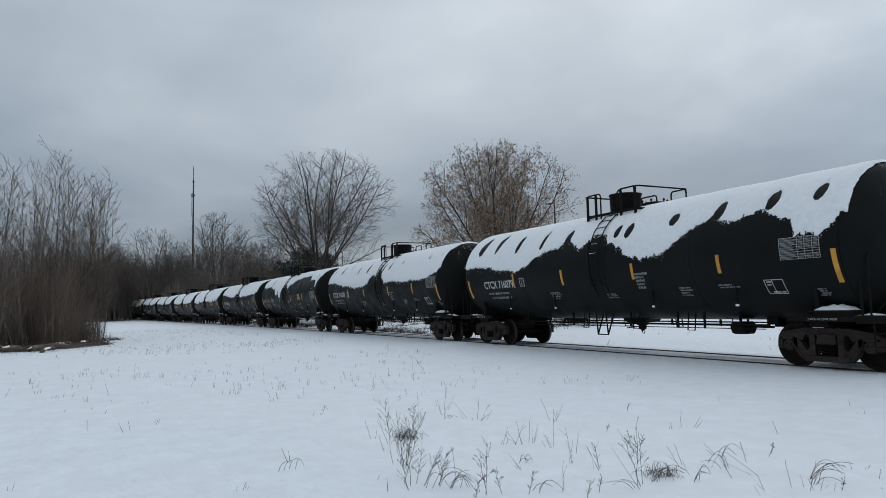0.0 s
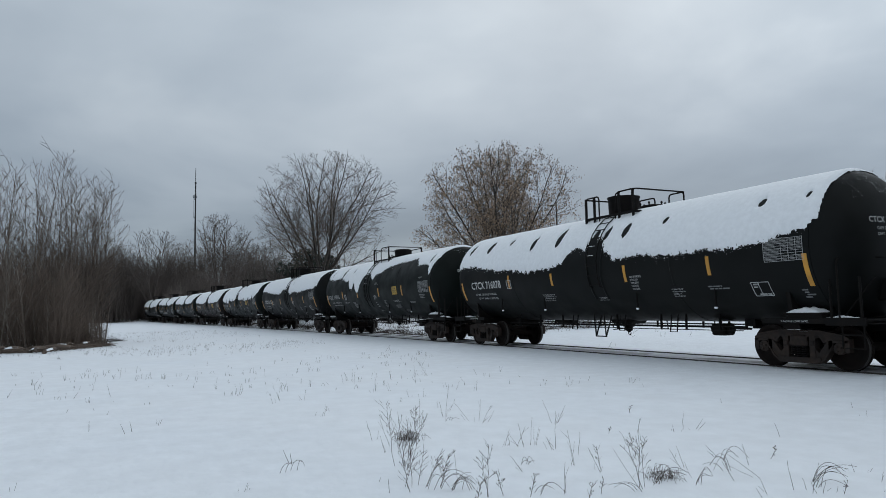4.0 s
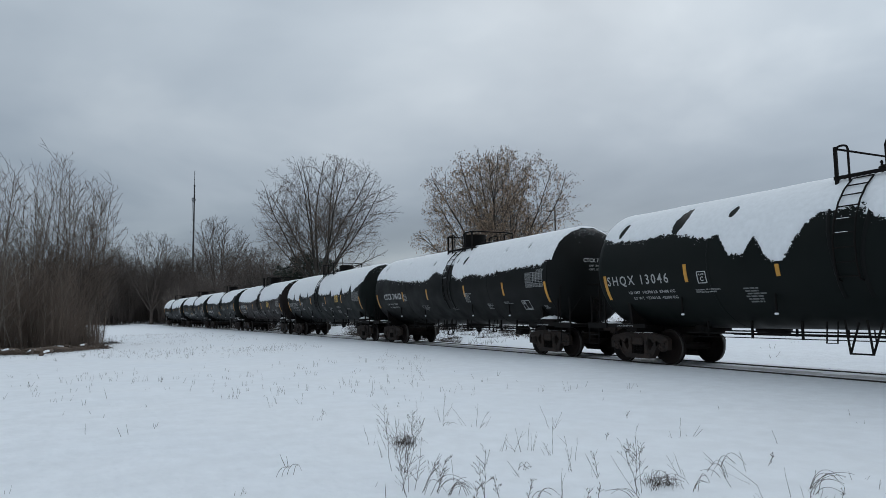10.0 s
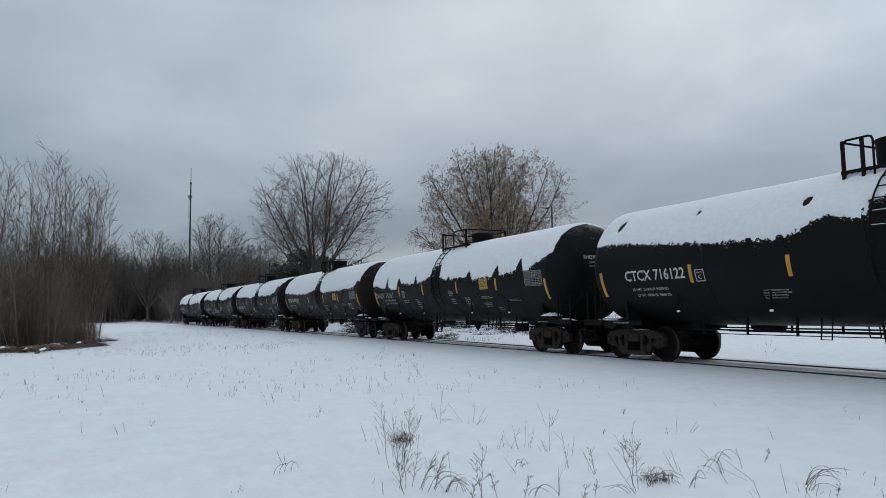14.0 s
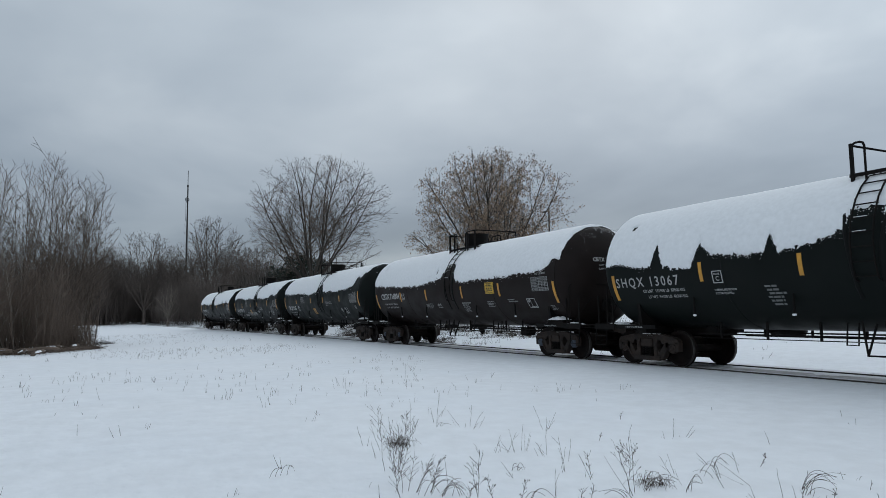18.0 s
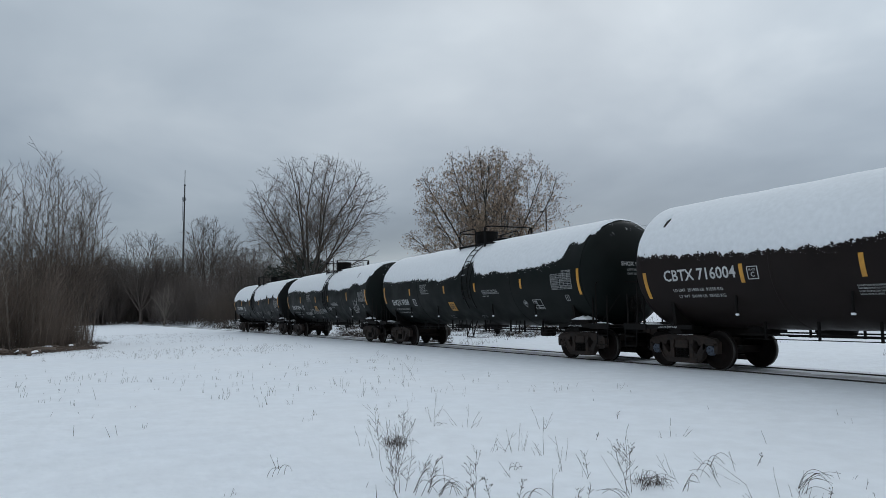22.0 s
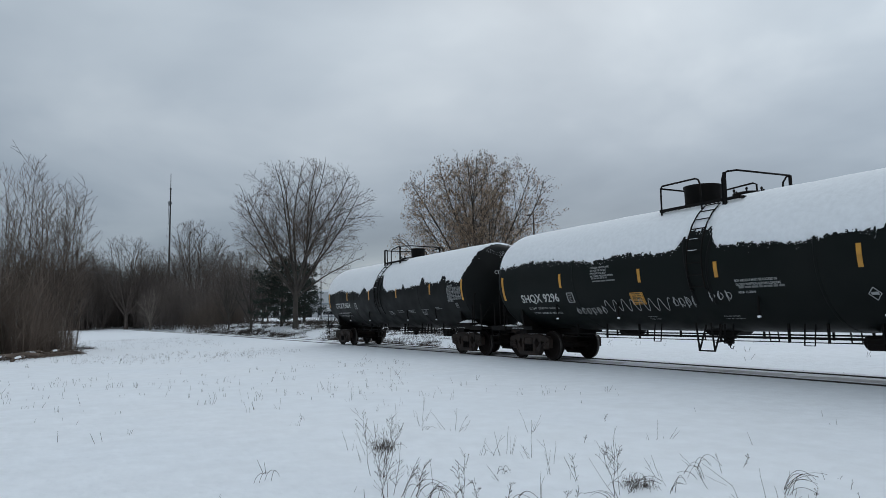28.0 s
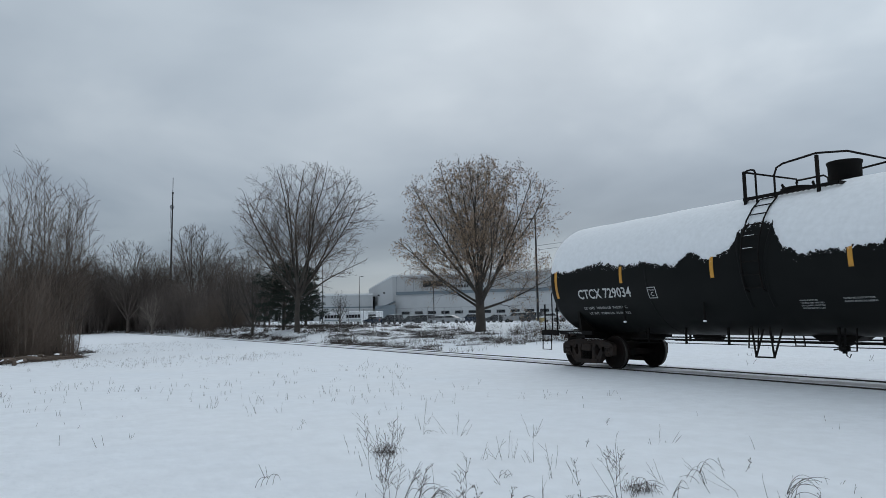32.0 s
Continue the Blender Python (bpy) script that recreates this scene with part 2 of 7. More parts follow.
class Build:
    """Collects simple solids into one mesh."""

    def __init__(self):
        self.v, self.f = [], []

    def add(self, verts, faces):
        o = len(self.v)
        self.v += [tuple(p) for p in verts]
        self.f += [tuple(i + o for i in q) for q in faces]
        return self

    def box(self, x0, y0, z0, x1, y1, z1, c=0.0):
        """A box with its upright edges and rims cut by c."""
        if c <= 0:
            v = [(x, y, z) for z in (z0, z1) for y in (y0, y1) for x in (x0, x1)]
            return self.add(v, [(0, 2, 3, 1), (4, 5, 7, 6), (0, 1, 5, 4), (2, 6, 7, 3), (0, 4, 6, 2), (1, 3, 7, 5)])
        rings = []
        for z, k in ((z0, c), (z0 + c, 0), (z1 - c, 0), (z1, c)):
            a, b, p, q = x0 + k, x1 - k, y0 + k, y1 - k
            rings.append([(a + c, p, z), (b - c, p, z), (b, p + c, z), (b, q - c, z), (b - c, q, z), (a + c, q, z), (a, q - c, z), (a, p + c, z)])
        v = [p for r in rings for p in r]
        f = [(i * 8 + j, i * 8 + (j + 1) % 8, i * 8 + 8 + (j + 1) % 8, i * 8 + 8 + j) for i in range(3) for j in range(8)]
        f += [tuple(range(7, -1, -1)), tuple(range(24, 32))]
        return self.add(v, f)

    def tube(self, pts, r, n=6, r2=None, cap=True):
        """A round bar along a line of points; it tapers from r to r2."""
        pts = [Vector(p) for p in pts]
        r2 = r if r2 is None else r2
        v, f, m = [], [], len(pts)
        side = None
        for i, p in enumerate(pts):
            d = (pts[min(i + 1, m - 1)] - pts[max(i - 1, 0)]).normalized()
            if side is None:
                side = d.orthogonal().normalized()
            side = (side - d * side.dot(d)).normalized()
            up = d.cross(side)
            k = r + (r2 - r) * i / max(1, m - 1)
            for j in range(n):
                a = 2 * math.pi * j / n
                v.append(p + (side * math.cos(a) + up * math.sin(a)) * k)
        for i in range(m - 1):
            for j in range(n):
                f.append((i * n + j, i * n + (j + 1) % n, (i + 1) * n + (j + 1) % n, (i + 1) * n + j))
        if cap:
            f += [tuple(range(n - 1, -1, -1)), tuple(range((m - 1) * n, m * n))]
        return self.add(v, f)

    def lathe(self, profile, n=24, axis="x", at=(0, 0, 0)):
        """Turn a profile of (along, radius) round an axis."""
        v, f = [], []
        for a, r in profile:
            for j in range(n):
                t = 2 * math.pi * j / n
                c, s = r * math.cos(t), r * math.sin(t)
                p = {"x": (a, c, s), "y": (s, a, c), "z": (c, s, a)}[axis]
                v.append((p[0] + at[0], p[1] + at[1], p[2] + at[2]))
        m = len(profile)
        for i in range(m - 1):
            for j in range(n):
                f.append((i * n + j, i * n + (j + 1) % n, (i + 1) * n + (j + 1) % n, (i + 1) * n + j))
        f += [tuple(range(n - 1, -1, -1)), tuple(range((m - 1) * n, m * n))]
        return self.add(v, f)

    def prism(self, outline, y0, y1):
        """An outline of (x, z) made solid between y0 and y1; outline runs counter-clockwise seen from -y."""
        n = len(outline)
        v = [(x, y0, z) for x, z in outline] + [(x, y1, z) for x, z in outline]
        f = [tuple(range(n)), tuple(range(2 * n - 1, n - 1, -1))]
        f += [(i, i + n, (i + 1) % n + n, (i + 1) % n) for i in range(n)]
        return self.add(v, f)

    def mesh(self, name, mat, smooth=False):
        return mesh_of(name, self.v, self.f, mat, smooth)


def part(name, data, parent, label="", at=None):
    """Link one mesh as a part under a thing or a part."""
    me = data
    ob = new(name, me)
    ob.parent = parent
    if at is not None:
        ob.matrix_basis = at
    if label:
        tagged(ob, label)
    return ob


def thing(name, label, category, group="", at=None, data=None, kind=""):
    ob = new(name, data)
    if at is not None:
        ob.matrix_basis = at
    return tagged(ob, label, category, group, kind)


# ---- the track's line ----
BEND, RADIUS = -25.0, 1485.0


def track(u):
    """A place on the track's centre line u metres along x, with its heading in degrees; the line bends and climbs a little far off."""
    d = min(u - BEND, 0.0)
    return Vector((u, TRACK_Y - d * d / (2 * RADIUS), climb(u))), math.degrees(-d / RADIUS)


def climb(u):
    k = min(max((-u - 110.0) / 90.0, 0.0), 1.5)
    return 0.75 * k * k / (1 + 0.35 * k)


# ---- ground and track ----
def smooth(a, b, x):
    t = np.clip((x - a) / (b - a), 0, 1)
    return t * t * (3 - 2 * t)


def line_y(x):
    d = np.minimum(x - BEND, 0)
    return TRACK_Y - d * d / (2 * RADIUS)


def ground_z(x, y):
    """Snow level: a flat field, the low bed of the track, and a bank that rises behind it."""
    v = y - line_y(np.maximum(x, -260))
    k = np.clip((-x - 110.0) / 90.0, 0, 1.5)
    z = -0.16 + 0.75 * k * k / (1 + 0.35 * k)
    z = z + 0.128 * smooth(-7, -1.2, v) * (1 - smooth(1.6, 4.5, v))
    z = z + (-0.22 * smooth(1.4, 3.0, v) + 0.22 * smooth(5.0, 8.0, v)) 
    # the bank stands steep and close behind the track far off, low and wide nearer by
    k = smooth(52, 70, -x)
    z = z + (1 - k) * 1.05 * smooth(6.0, 28.0, v) + k * 1.12 * smooth(2.6, 7.5, v)
    return z


def bumps(x, y):
    return 0.5 * noise.noise((x * 0.11, y * 0.11, 1.0)) + 0.35 * noise.noise((x * 0.45, y * 0.45, 5.0)) + 0.22 * noise.noise((x * 1.5, y * 1.5, 9.0))


def ground_at(x, y):
    v = y - float(line_y(max(x, -260)))
    rough = 0.035 + 0.20 * float(smooth(3.5, 8, v)) * (1 - float(smooth(45, 70, v)))
    if abs(v) < 2.2:
        rough *= 0.3
    near = math.hypot(x, y)
    return float(ground_z(x, y)) + rough * bumps(x, y) * (1 if near < 160 else 0.4)


def build_ground():
    a = np.sinh(np.linspace(-1, 1, 301) * 5.2)
    xs = -22 + a / a.max() * 2600
    ys = 14 + a / a.max() * 2600
    verts = [(x, y, ground_at(x, y)) for y in ys for x in xs]
    n = len(xs)
    faces = [(j * n + i, j * n + i + 1, (j + 1) * n + i + 1, (j + 1) * n + i) for j in range(n - 1) for i in range(n - 1)]
    return thing("ground", "snow-covered field and trackside under thin fresh snow", "ground", kind="structure", data=mesh_of("ground", verts, faces, SNOW, True))


def sweep(section, u0, u1, step, mat, name):
    """A section of (across, up) carried along the track's line."""
    us = np.arange(u0, u1 + 1e-6, step)
    m = len(section)
    verts = []
    for u in us:
        p, h = track(u)
        c, s = math.cos(radians(h)), math.sin(radians(h))
        for a, z in section:
            verts.append((p.x - s * a, p.y + c * a, p.z + z))
    faces = [(i * m + j, i * m + (j + 1) % m, (i + 1) * m + (j + 1) % m, (i + 1) * m + j) for i in range(len(us) - 1) for j in range(m)]
    faces += [tuple(range(m - 1, -1, -1)), tuple(range((len(us) - 1) * m, len(us) * m))]
    return mesh_of(name, verts, faces, mat)


def build_track():
    railway = thing("railway_track", "single railway track with dark rails bedded in snow", "track", kind="structure")
    for side in (-1, 1):
        a = side * GAUGE / 2
        body = [(a - 0.07, -0.18), (a + 0.07, -0.18), (a + 0.07, -0.165), (a + 0.012, -0.14), (a + 0.012, -0.05), (a + 0.036, -0.038), (a + 0.036, -0.006),
                (a - 0.036, -0.006), (a - 0.036, -0.038), (a - 0.012, -0.05), (a - 0.012, -0.14), (a - 0.07, -0.165)]
        rail = part("rail", sweep(body, -300, 60, 3, RAIL, "rail"), railway)
        head = [(a - 0.028, -0.007), (a + 0.028, -0.007), (a + 0.024, 0.0), (a - 0.024, 0.0)]
        part("running_surface", sweep(head, -300, 60, 3, RAILHEAD, "running_surface"), rail, "worn steel running surface")
    bed = [(-0.66, -0.2), (0.66, -0.2), (0.66, -0.06), (0.3, -0.030), (-0.3, -0.030), (-0.66, -0.06)]
    part("ballast_bed", sweep(bed, -300, 60, 1.5, BALLAST, "ballast_bed"), railway, "grey trampled snow over ballast between the rails")


build_ground()
build_track()

# ---- tank cars ----
TANK_R, TANK_Z, TANK_HALF, HEAD = 1.638, 2.597, 7.62, 0.68
TRUCK_X, WHEELBASE, WHEEL_R = 6.85, 1.778, 0.457


def on_tank(x, a, lift=0.0):
    """A place on the shell: a is the angle in radians from the top towards the camera's side."""
    r = TANK_R + lift
    return (x, -r * math.sin(a), TANK_Z + r * math.cos(a))


def patch(x0, x1, a0, a1, lift=0.006, nx=1, na=4, slant=0.0):
    """A thin curved plate on the shell."""
    b = Build()
    v, f = [], []
    for k in (0.0, 1.0):
        for i in range(nx + 1):
            for j in range(na + 1):
                t = j / na
                v.append(on_tank(x0 + (x1 - x0) * i / nx + slant * t, a0 + (a1 - a0) * t, lift * (1 if k else -0.5)))
    m = (nx + 1) * (na + 1)
    q = lambda i, j: i * (na + 1) + j
    for i in range(nx):
        for j in range(na):
            f.append((m + q(i, j), m + q(i, j + 1), m + q(i + 1, j + 1), m + q(i + 1, j)))
    for i in range(nx):
        f.append((q(i, 0), m + q(i, 0), m + q(i + 1, 0), q(i + 1, 0)))
        f.append((q(i + 1, na), m + q(i + 1, na), m + q(i, na), q(i, na)))
    for j in range(na):
        f.append((q(0, j + 1), m + q(0, j + 1), m + q(0, j), q(0, j)))
        f.append((q(nx, j), m + q(nx, j), m + q(nx, j + 1), q(nx, j + 1)))
    return b.add(v, f)


def angle_at(z):
    """Angle from the top at a height above the rails, on the camera's side."""
    return math.acos(max(-1, min(1, (z - TANK_Z) / TANK_R)))


def head_x(r):
    """How far the dished head stands out at a radius."""
    return HEAD * max(0.0, 1 - (r / TANK_R) ** 2.7) ** 0.5


def tank_mesh(mat):
    half = []
    for i in range(15):
        r = (TANK_R - 0.012) * math.sin(math.pi / 2 * i / 14) ** 0.8
        half.append((TANK_HALF + head_x(max(r, 0.01) + 0.012), max(r, 0.01)))
    half += [(TANK_HALF, TANK_R - 0.012), (TANK_HALF - 0.001, TANK_R), (3.80, TANK_R), (3.79, TANK_R + 0.007), (3.74, TANK_R + 0.007), (3.73, TANK_R)]
    prof = [(-x, r) for x, r in half] + [(x, r) for x, r in reversed(half)]
    me = Build().lathe(prof, 72, "x", (0, 0, TANK_Z)).mesh("tank", mat, True)
    me.set_sharp_from_angle(angle=0.6)
    return me


def wheelset_meshes():
    wheel = Build().lathe([(0.070, 0.10), (0.085, 0.13), (0.03, 0.20), (0.012, 0.33), (0.055, 0.375), (0.060, 0.395), (0.060, 0.452), (0.054, WHEEL_R + 0.001), (-0.038, WHEEL_R + 0.003),
                           (-0.055, 0.470), (-0.062, 0.484), (-0.078, 0.480), (-0.078, 0.39), (-0.030, 0.35), (-0.020, 0.20), (-0.07, 0.13), (-0.08, 0.10)], 40, "y")
    axle = Build().lathe([(-0.98, 0.08), (-0.70, 0.085), (-0.6, 0.09), (0.6, 0.09), (0.70, 0.085), (0.98, 0.08)], 14, "y")
    cap = Build().lathe([(-0.035, 0.105), (-0.03, 0.12), (0.07, 0.125), (0.08, 0.10)], 18, "y")
    for k in range(3):
        a = 2 * math.pi * k / 3
        cap.lathe([(-0.07, 0.022), (-0.03, 0.022)], 6, "y", (0.06 * math.sin(a), 0, 0.06 * math.cos(a)))
    tread = Build().lathe([(0.048, WHEEL_R + 0.002), (0.048, WHEEL_R + 0.0045), (-0.034, WHEEL_R + 0.0055), (-0.034, WHEEL_R + 0.002)], 40, "y")
    tread.f = tread.f[:-2]
    return wheel.mesh("wheel", WHEEL, True), axle.mesh("axle", WHEEL, True), cap.mesh("bearing_cap", CAST, True), tread.mesh("tread", TREAD, True)


WHEEL_ME, AXLE_ME, CAP_ME, TREAD_ME = wheelset_meshes()


def sideframe_mesh():
    """A cast side frame with two rounded three-cornered openings and a spring window, round a truck's centre."""
    b = Build()
    W = WHEELBASE / 2
    y0, y1 = -0.075, 0.075

    def bar(outline, a=y0, c=y1):
        b.prism(outline, a, c)

    def both(half, a=y0, c=y1):
        bar(half, a, c)
        bar([(-x, z) for x, z in half][::-1], a, c)

    # top chord with a raised middle, and the ribs along its rims
    bar([(-W - 0.21, 0.58), (-W + 0.18, 0.60), (-0.42, 0.69), (0.42, 0.69), (W - 0.18, 0.60), (W + 0.21, 0.58), (W + 0.23, 0.66), (W + 0.12, 0.735), (0.48, 0.82), (-0.48, 0.82), (-W - 0.12, 0.735), (-W - 0.23, 0.66)])
    bar([(-W - 0.10, 0.722), (-0.47, 0.800), (0.47, 0.800), (W + 0.10, 0.722), (W + 0.12, 0.740), (0.48, 0.826), (-0.48, 0.826), (-W - 0.12, 0.740)], y0 - 0.035, y1 + 0.02)
    # spring seat
    bar([(-0.46, 0.13), (0.46, 0.13), (0.52, 0.20), (0.50, 0.25), (-0.50, 0.25), (-0.52, 0.20)], y0 - 0.045, y1 + 0.03)
    # deep slanting lower chords, columns, and the fillets that round the openings
    both([(0.36, 0.14), (0.50, 0.15), (0.62, 0.25), (W - 0.14, 0.47), (W - 0.13, 0.62), (W - 0.24, 0.61), (0.44, 0.33), (0.36, 0.30)])
    both([(0.62, 0.245), (W - 0.14, 0.465), (W - 0.14, 0.50), (0.60, 0.285), (0.50, 0.19), (0.50, 0.155)], y0 - 0.03, y1)
    both([(0.25, 0.20), (0.385, 0.20), (0.37, 0.40), (0.385, 0.70), (0.25, 0.70)], y0 - 0.015, y1)
    both([(0.37, 0.30), (0.46, 0.345), (0.40, 0.40), (0.37, 0.45)])
    both([(0.37, 0.60), (0.40, 0.66), (0.47, 0.69), (0.37, 0.70)])
    both([(W - 0.33, 0.56), (W - 0.23, 0.60), (W - 0.30, 0.66), (W - 0.40, 0.66)])
    # pedestal jaws over the bearing
    both([(W + 0.13, 0.38), (W + 0.22, 0.38), (W + 0.235, 0.62), (W + 0.13, 0.62)])
    both([(W - 0.22, 0.40), (W - 0.13, 0.42), (W - 0.13, 0.62), (W - 0.22, 0.60)])
    for s in (-1, 1):
        b.box(s * W - 0.13, -0.095, 0.57, s * W + 0.13, 0.095, 0.64, 0.015)
        b.box(s * 0.31 - 0.05, y0 - 0.04, 0.50, s * 0.31 + 0.05, y0, 0.60, 0.01)
    # the bolster's end in the window
    b.box(-0.22, -0.115, 0.49, 0.22, 0.06, 0.60, 0.02)
    return b.mesh("side_frame", CAST)


def spring_mesh():
    b = Build()
    pts = [(0.055 * math.cos(t * 0.9), 0.055 * math.sin(t * 0.9), 0.24 + 0.24 * t / 35) for t in range(36)]
    return b.tube(pts, 0.014, 5).mesh("spring", IRON)


SIDE_ME, SPRING_ME = sideframe_mesh(), spring_mesh()
BOLSTER_ME = Build().box(-0.2, -1.12, 0.48, 0.2, 1.12, 0.72, 0.03).lathe([(0.70, 0.2), (0.80, 0.2)], 16, "z").mesh("bolster", CAST)
BRAKE_ME = (Build().box(-0.78, -0.6, 0.40, -0.70, 0.6, 0.47).box(0.70, -0.6, 0.40, 0.78, 0.6, 0.47).tube([(-0.74, 0.05, 0.44), (-0.1, 0.05, 0.62), (0.74, 0.05, 0.44)], 0.025)
            .mesh("brake_rigging", IRON))
SHOE_ME = Build().prism([(-0.03, -0.16), (0.03, -0.16), (0.045, 0), (0.03, 0.16), (-0.03, 0.16), (-0.012, 0)], -0.045, 0.045).mesh("brake_shoe", CAST)


CAP_BLUE_ME = CAP_ME.copy()
CAP_BLUE_ME.materials.clear()
CAP_BLUE_ME.materials.append(CAPPAINT)


def add_truck(car, x, snowy, cap=CAP_ME):
    truck = part("truck", BOLSTER_ME, car, "", pose(x, 0, 0))
    for s in (-1, 1):
        part("side_frame", SIDE_ME, truck, "", pose(0, s * 1.0, 0))
        for k in (-0.13, 0.0, 0.13):
            for q in (-0.06, 0.06):
                part("spring", SPRING_ME, truck, "", pose(k, s * 1.0 + q, 0))
        if snowy:
            part("snow_patch", SILL_SNOW_ME, truck, "", pose(0, s * 1.0, 0.795))
    part("brake_rigging", BRAKE_ME, truck)
    for a in (-1, 1):
        for s in (-1, 1):
            part("brake_shoe", SHOE_ME, truck, "", pose(a * (WHEELBASE / 2 - WHEEL_R - 0.02), s * GAUGE / 2, 0.46))
    sets = []
    for a in (-1, 1):
        ws = part("wheelset", AXLE_ME, car, "", pose(x + a * WHEELBASE / 2, 0, WHEEL_R))
        for s in (-1, 1):
            turn = pose(0, s * GAUGE / 2, 0, 0, 0, 0 if s > 0 else 180)
            part("wheel", WHEEL_ME, ws, "", turn)
            part("tread", TREAD_ME, ws, "", turn)
            part("bearing_cap", cap, ws, "", pose(0, s * 1.04, 0, 0, 0, 180 if s > 0 else 0))
        sets.append((ws, x + a * WHEELBASE / 2))
    return sets


def lump(nx, ny, sx, sy, h, seed):
    """A low heap of snow."""
    v, f = [], []
    for j in range(ny + 1):
        for i in range(nx + 1):
            u, w = i / nx * 2 - 1, j / ny * 2 - 1
            e = max(0.0, 1 - max(abs(u), abs(w)) ** 3)
            z = h * e * (0.75 + 0.5 * noise.noise((u * 3 + seed, w * 3, seed)))
            k = 1 + 0.14 * noise.noise((u * 2, w * 2 + seed, 3.0))
            v.append((u * sx * k, w * sy * k, z))
    f = [(j * (nx + 1) + i, j * (nx + 1) + i + 1, (j + 1) * (nx + 1) + i + 1, (j + 1) * (nx + 1) + i) for j in range(ny) for i in range(nx)]
    return mesh_of("snow_patch", v, f, CAKED, True)


SILL_SNOW_ME = lump(14, 4, 0.5, 0.075, 0.045, 2.0)
STEP_SNOW_ME = lump(14, 6, 0.34, 0.2, 0.09, 7.0)
def snow_mesh(edge, far_edge, holes, seed, thick=0.055, ragged=0.05, ladder=0.0):
    """Snow lying on the tank. edge: (x, height) of its lower rim on the camera's side; holes: (x, height, half length, half height) of bare spots."""
    ex, ez = zip(*edge)
    nx = 460
    xs = np.linspace(-TANK_HALF - 0.16, TANK_HALF + 0.16, nx + 1)
    angs = np.concatenate([np.linspace(-1.62, -0.12, 14), np.linspace(0, 0.72, 12), np.linspace(0.75, 1.66, 52)])
    na = len(angs) - 1
    verts, field, rim = [], [], []
    for x in xs:
        lim = math.acos(max(-1, min(1, (np.interp(x, ex, ez) - TANK_Z) / TANK_R)))
        over = max(0.0, abs(x) - TANK_HALF)
        for a in angs:
            top = lim if a >= 0 else angle_at(far_edge)
            n1 = noise.noise((x * 0.9 + seed, a * 2.0, seed)) * 0.05 + noise.noise((x * 5.0, a * 5.0 + seed, seed)) * ragged * 0.8 + noise.noise((x * 13.0 + seed, a * 20.0, 4.0)) * ragged * 0.8 + noise.noise((x * 24.0 + seed, a * 36.0, 2.0)) * ragged * 0.9
            d = (top - abs(a)) + n1
            k = d
            z = TANK_Z + TANK_R * math.cos(a)
            wide = 0.30 + 0.22 * max(0.0, 3.5 - z)
            if a > 0.9:
                k = min(k, max((abs(x - ladder) - wide) * 0.8, (z - 3.42) * 0.5) + n1)
            rim.append(k)
            if a > 0:
                z = TANK_Z + TANK_R * math.cos(a)
                for hx, hz, hl, hh in holes:
                    dz = z - hz
                    q = math.hypot((x - hx - dz * 0.12) / hl, dz / hh)
                    k = min(k, (q - 1) * 0.22 + n1 * 0.8)
            k = min(k, (0.16 - over) * 1.2 + n1 * 0.7)
            h = thick * max(-0.9, k / 0.045) if k < 0.02 else thick * min(1.0, 0.444 + (k - 0.02) * 5)
            if h > 0:
                h *= 0.9 + 0.26 * noise.noise((x * 1.1, a * 2.2, seed + 3)) + (0.07 + 0.30 * math.exp(-max(0.0, k) / 0.07)) * noise.noise((x * 9, a * 13, seed))
            drop = 0.0 if over == 0 else TANK_R * (1 - max(0.0, 1 - (over / HEAD) ** 2) ** 0.37)
            field.append(k)
            verts.append(on_tank(x, a, h - drop))
    m = na + 1
    # loose crumbs along the rim, thinning out downwards
    rnd, crumbs = random.Random(int(seed * 7) + 5), Build()
    for i in range(nx + 1):
        for j in range(26, na + 1):
            k = field[i * m + j]
            if -0.11 < k < 0.012 and k == rim[i * m + j] and abs(xs[i]) < TANK_HALF and rnd.random() < 0.9 * math.exp(min(0.0, k) / 0.024):
                s = rnd.uniform(0.003, 0.008) if k < -0.02 else rnd.uniform(0.005, 0.014)
                c = Vector(on_tank(xs[i] + rnd.uniform(-0.02, 0.02), angs[j] + rnd.uniform(-0.010, 0.010), s * 0.2))
                x, y, z = s * rnd.uniform(0.7, 1.5), s, s * rnd.uniform(0.7, 1.4)
                crumbs.add([c + Vector(v) for v in ((x, 0, 0), (-x, 0, 0), (0, y, 0), (0, -y, 0), (0, 0, z), (0, 0, -z))],
                           [(0, 2, 4), (2, 1, 4), (1, 3, 4), (3, 0, 4), (2, 0, 5), (1, 2, 5), (3, 1, 5), (0, 3, 5)])
    # flecks stuck to the upper part of the forward head
    for _ in range(420):
        r, a = TANK_R * (1 - 0.34 * rnd.random() ** 1.3), rnd.gauss(0.05, 0.34)
        if noise.noise((r * 3, a * 4, seed)) < 0.05:
            continue
        s = rnd.uniform(0.002, 0.0075)
        c = Vector((TANK_HALF + head_x(min(r, TANK_R - 0.02)) + 0.004, -r * math.sin(a), TANK_Z + r * math.cos(a)))
        crumbs.add([c + Vector(v) for v in ((s, 0, 0), (-s, 0, 0), (0, 1.5 * s, 0), (0, -1.5 * s, 0), (0, 0, s), (0, 0, -s))],
                   [(0, 2, 4), (2, 1, 4), (1, 3, 4), (3, 0, 4), (2, 0, 5), (1, 2, 5), (3, 1, 5), (0, 3, 5)])
    faces = []
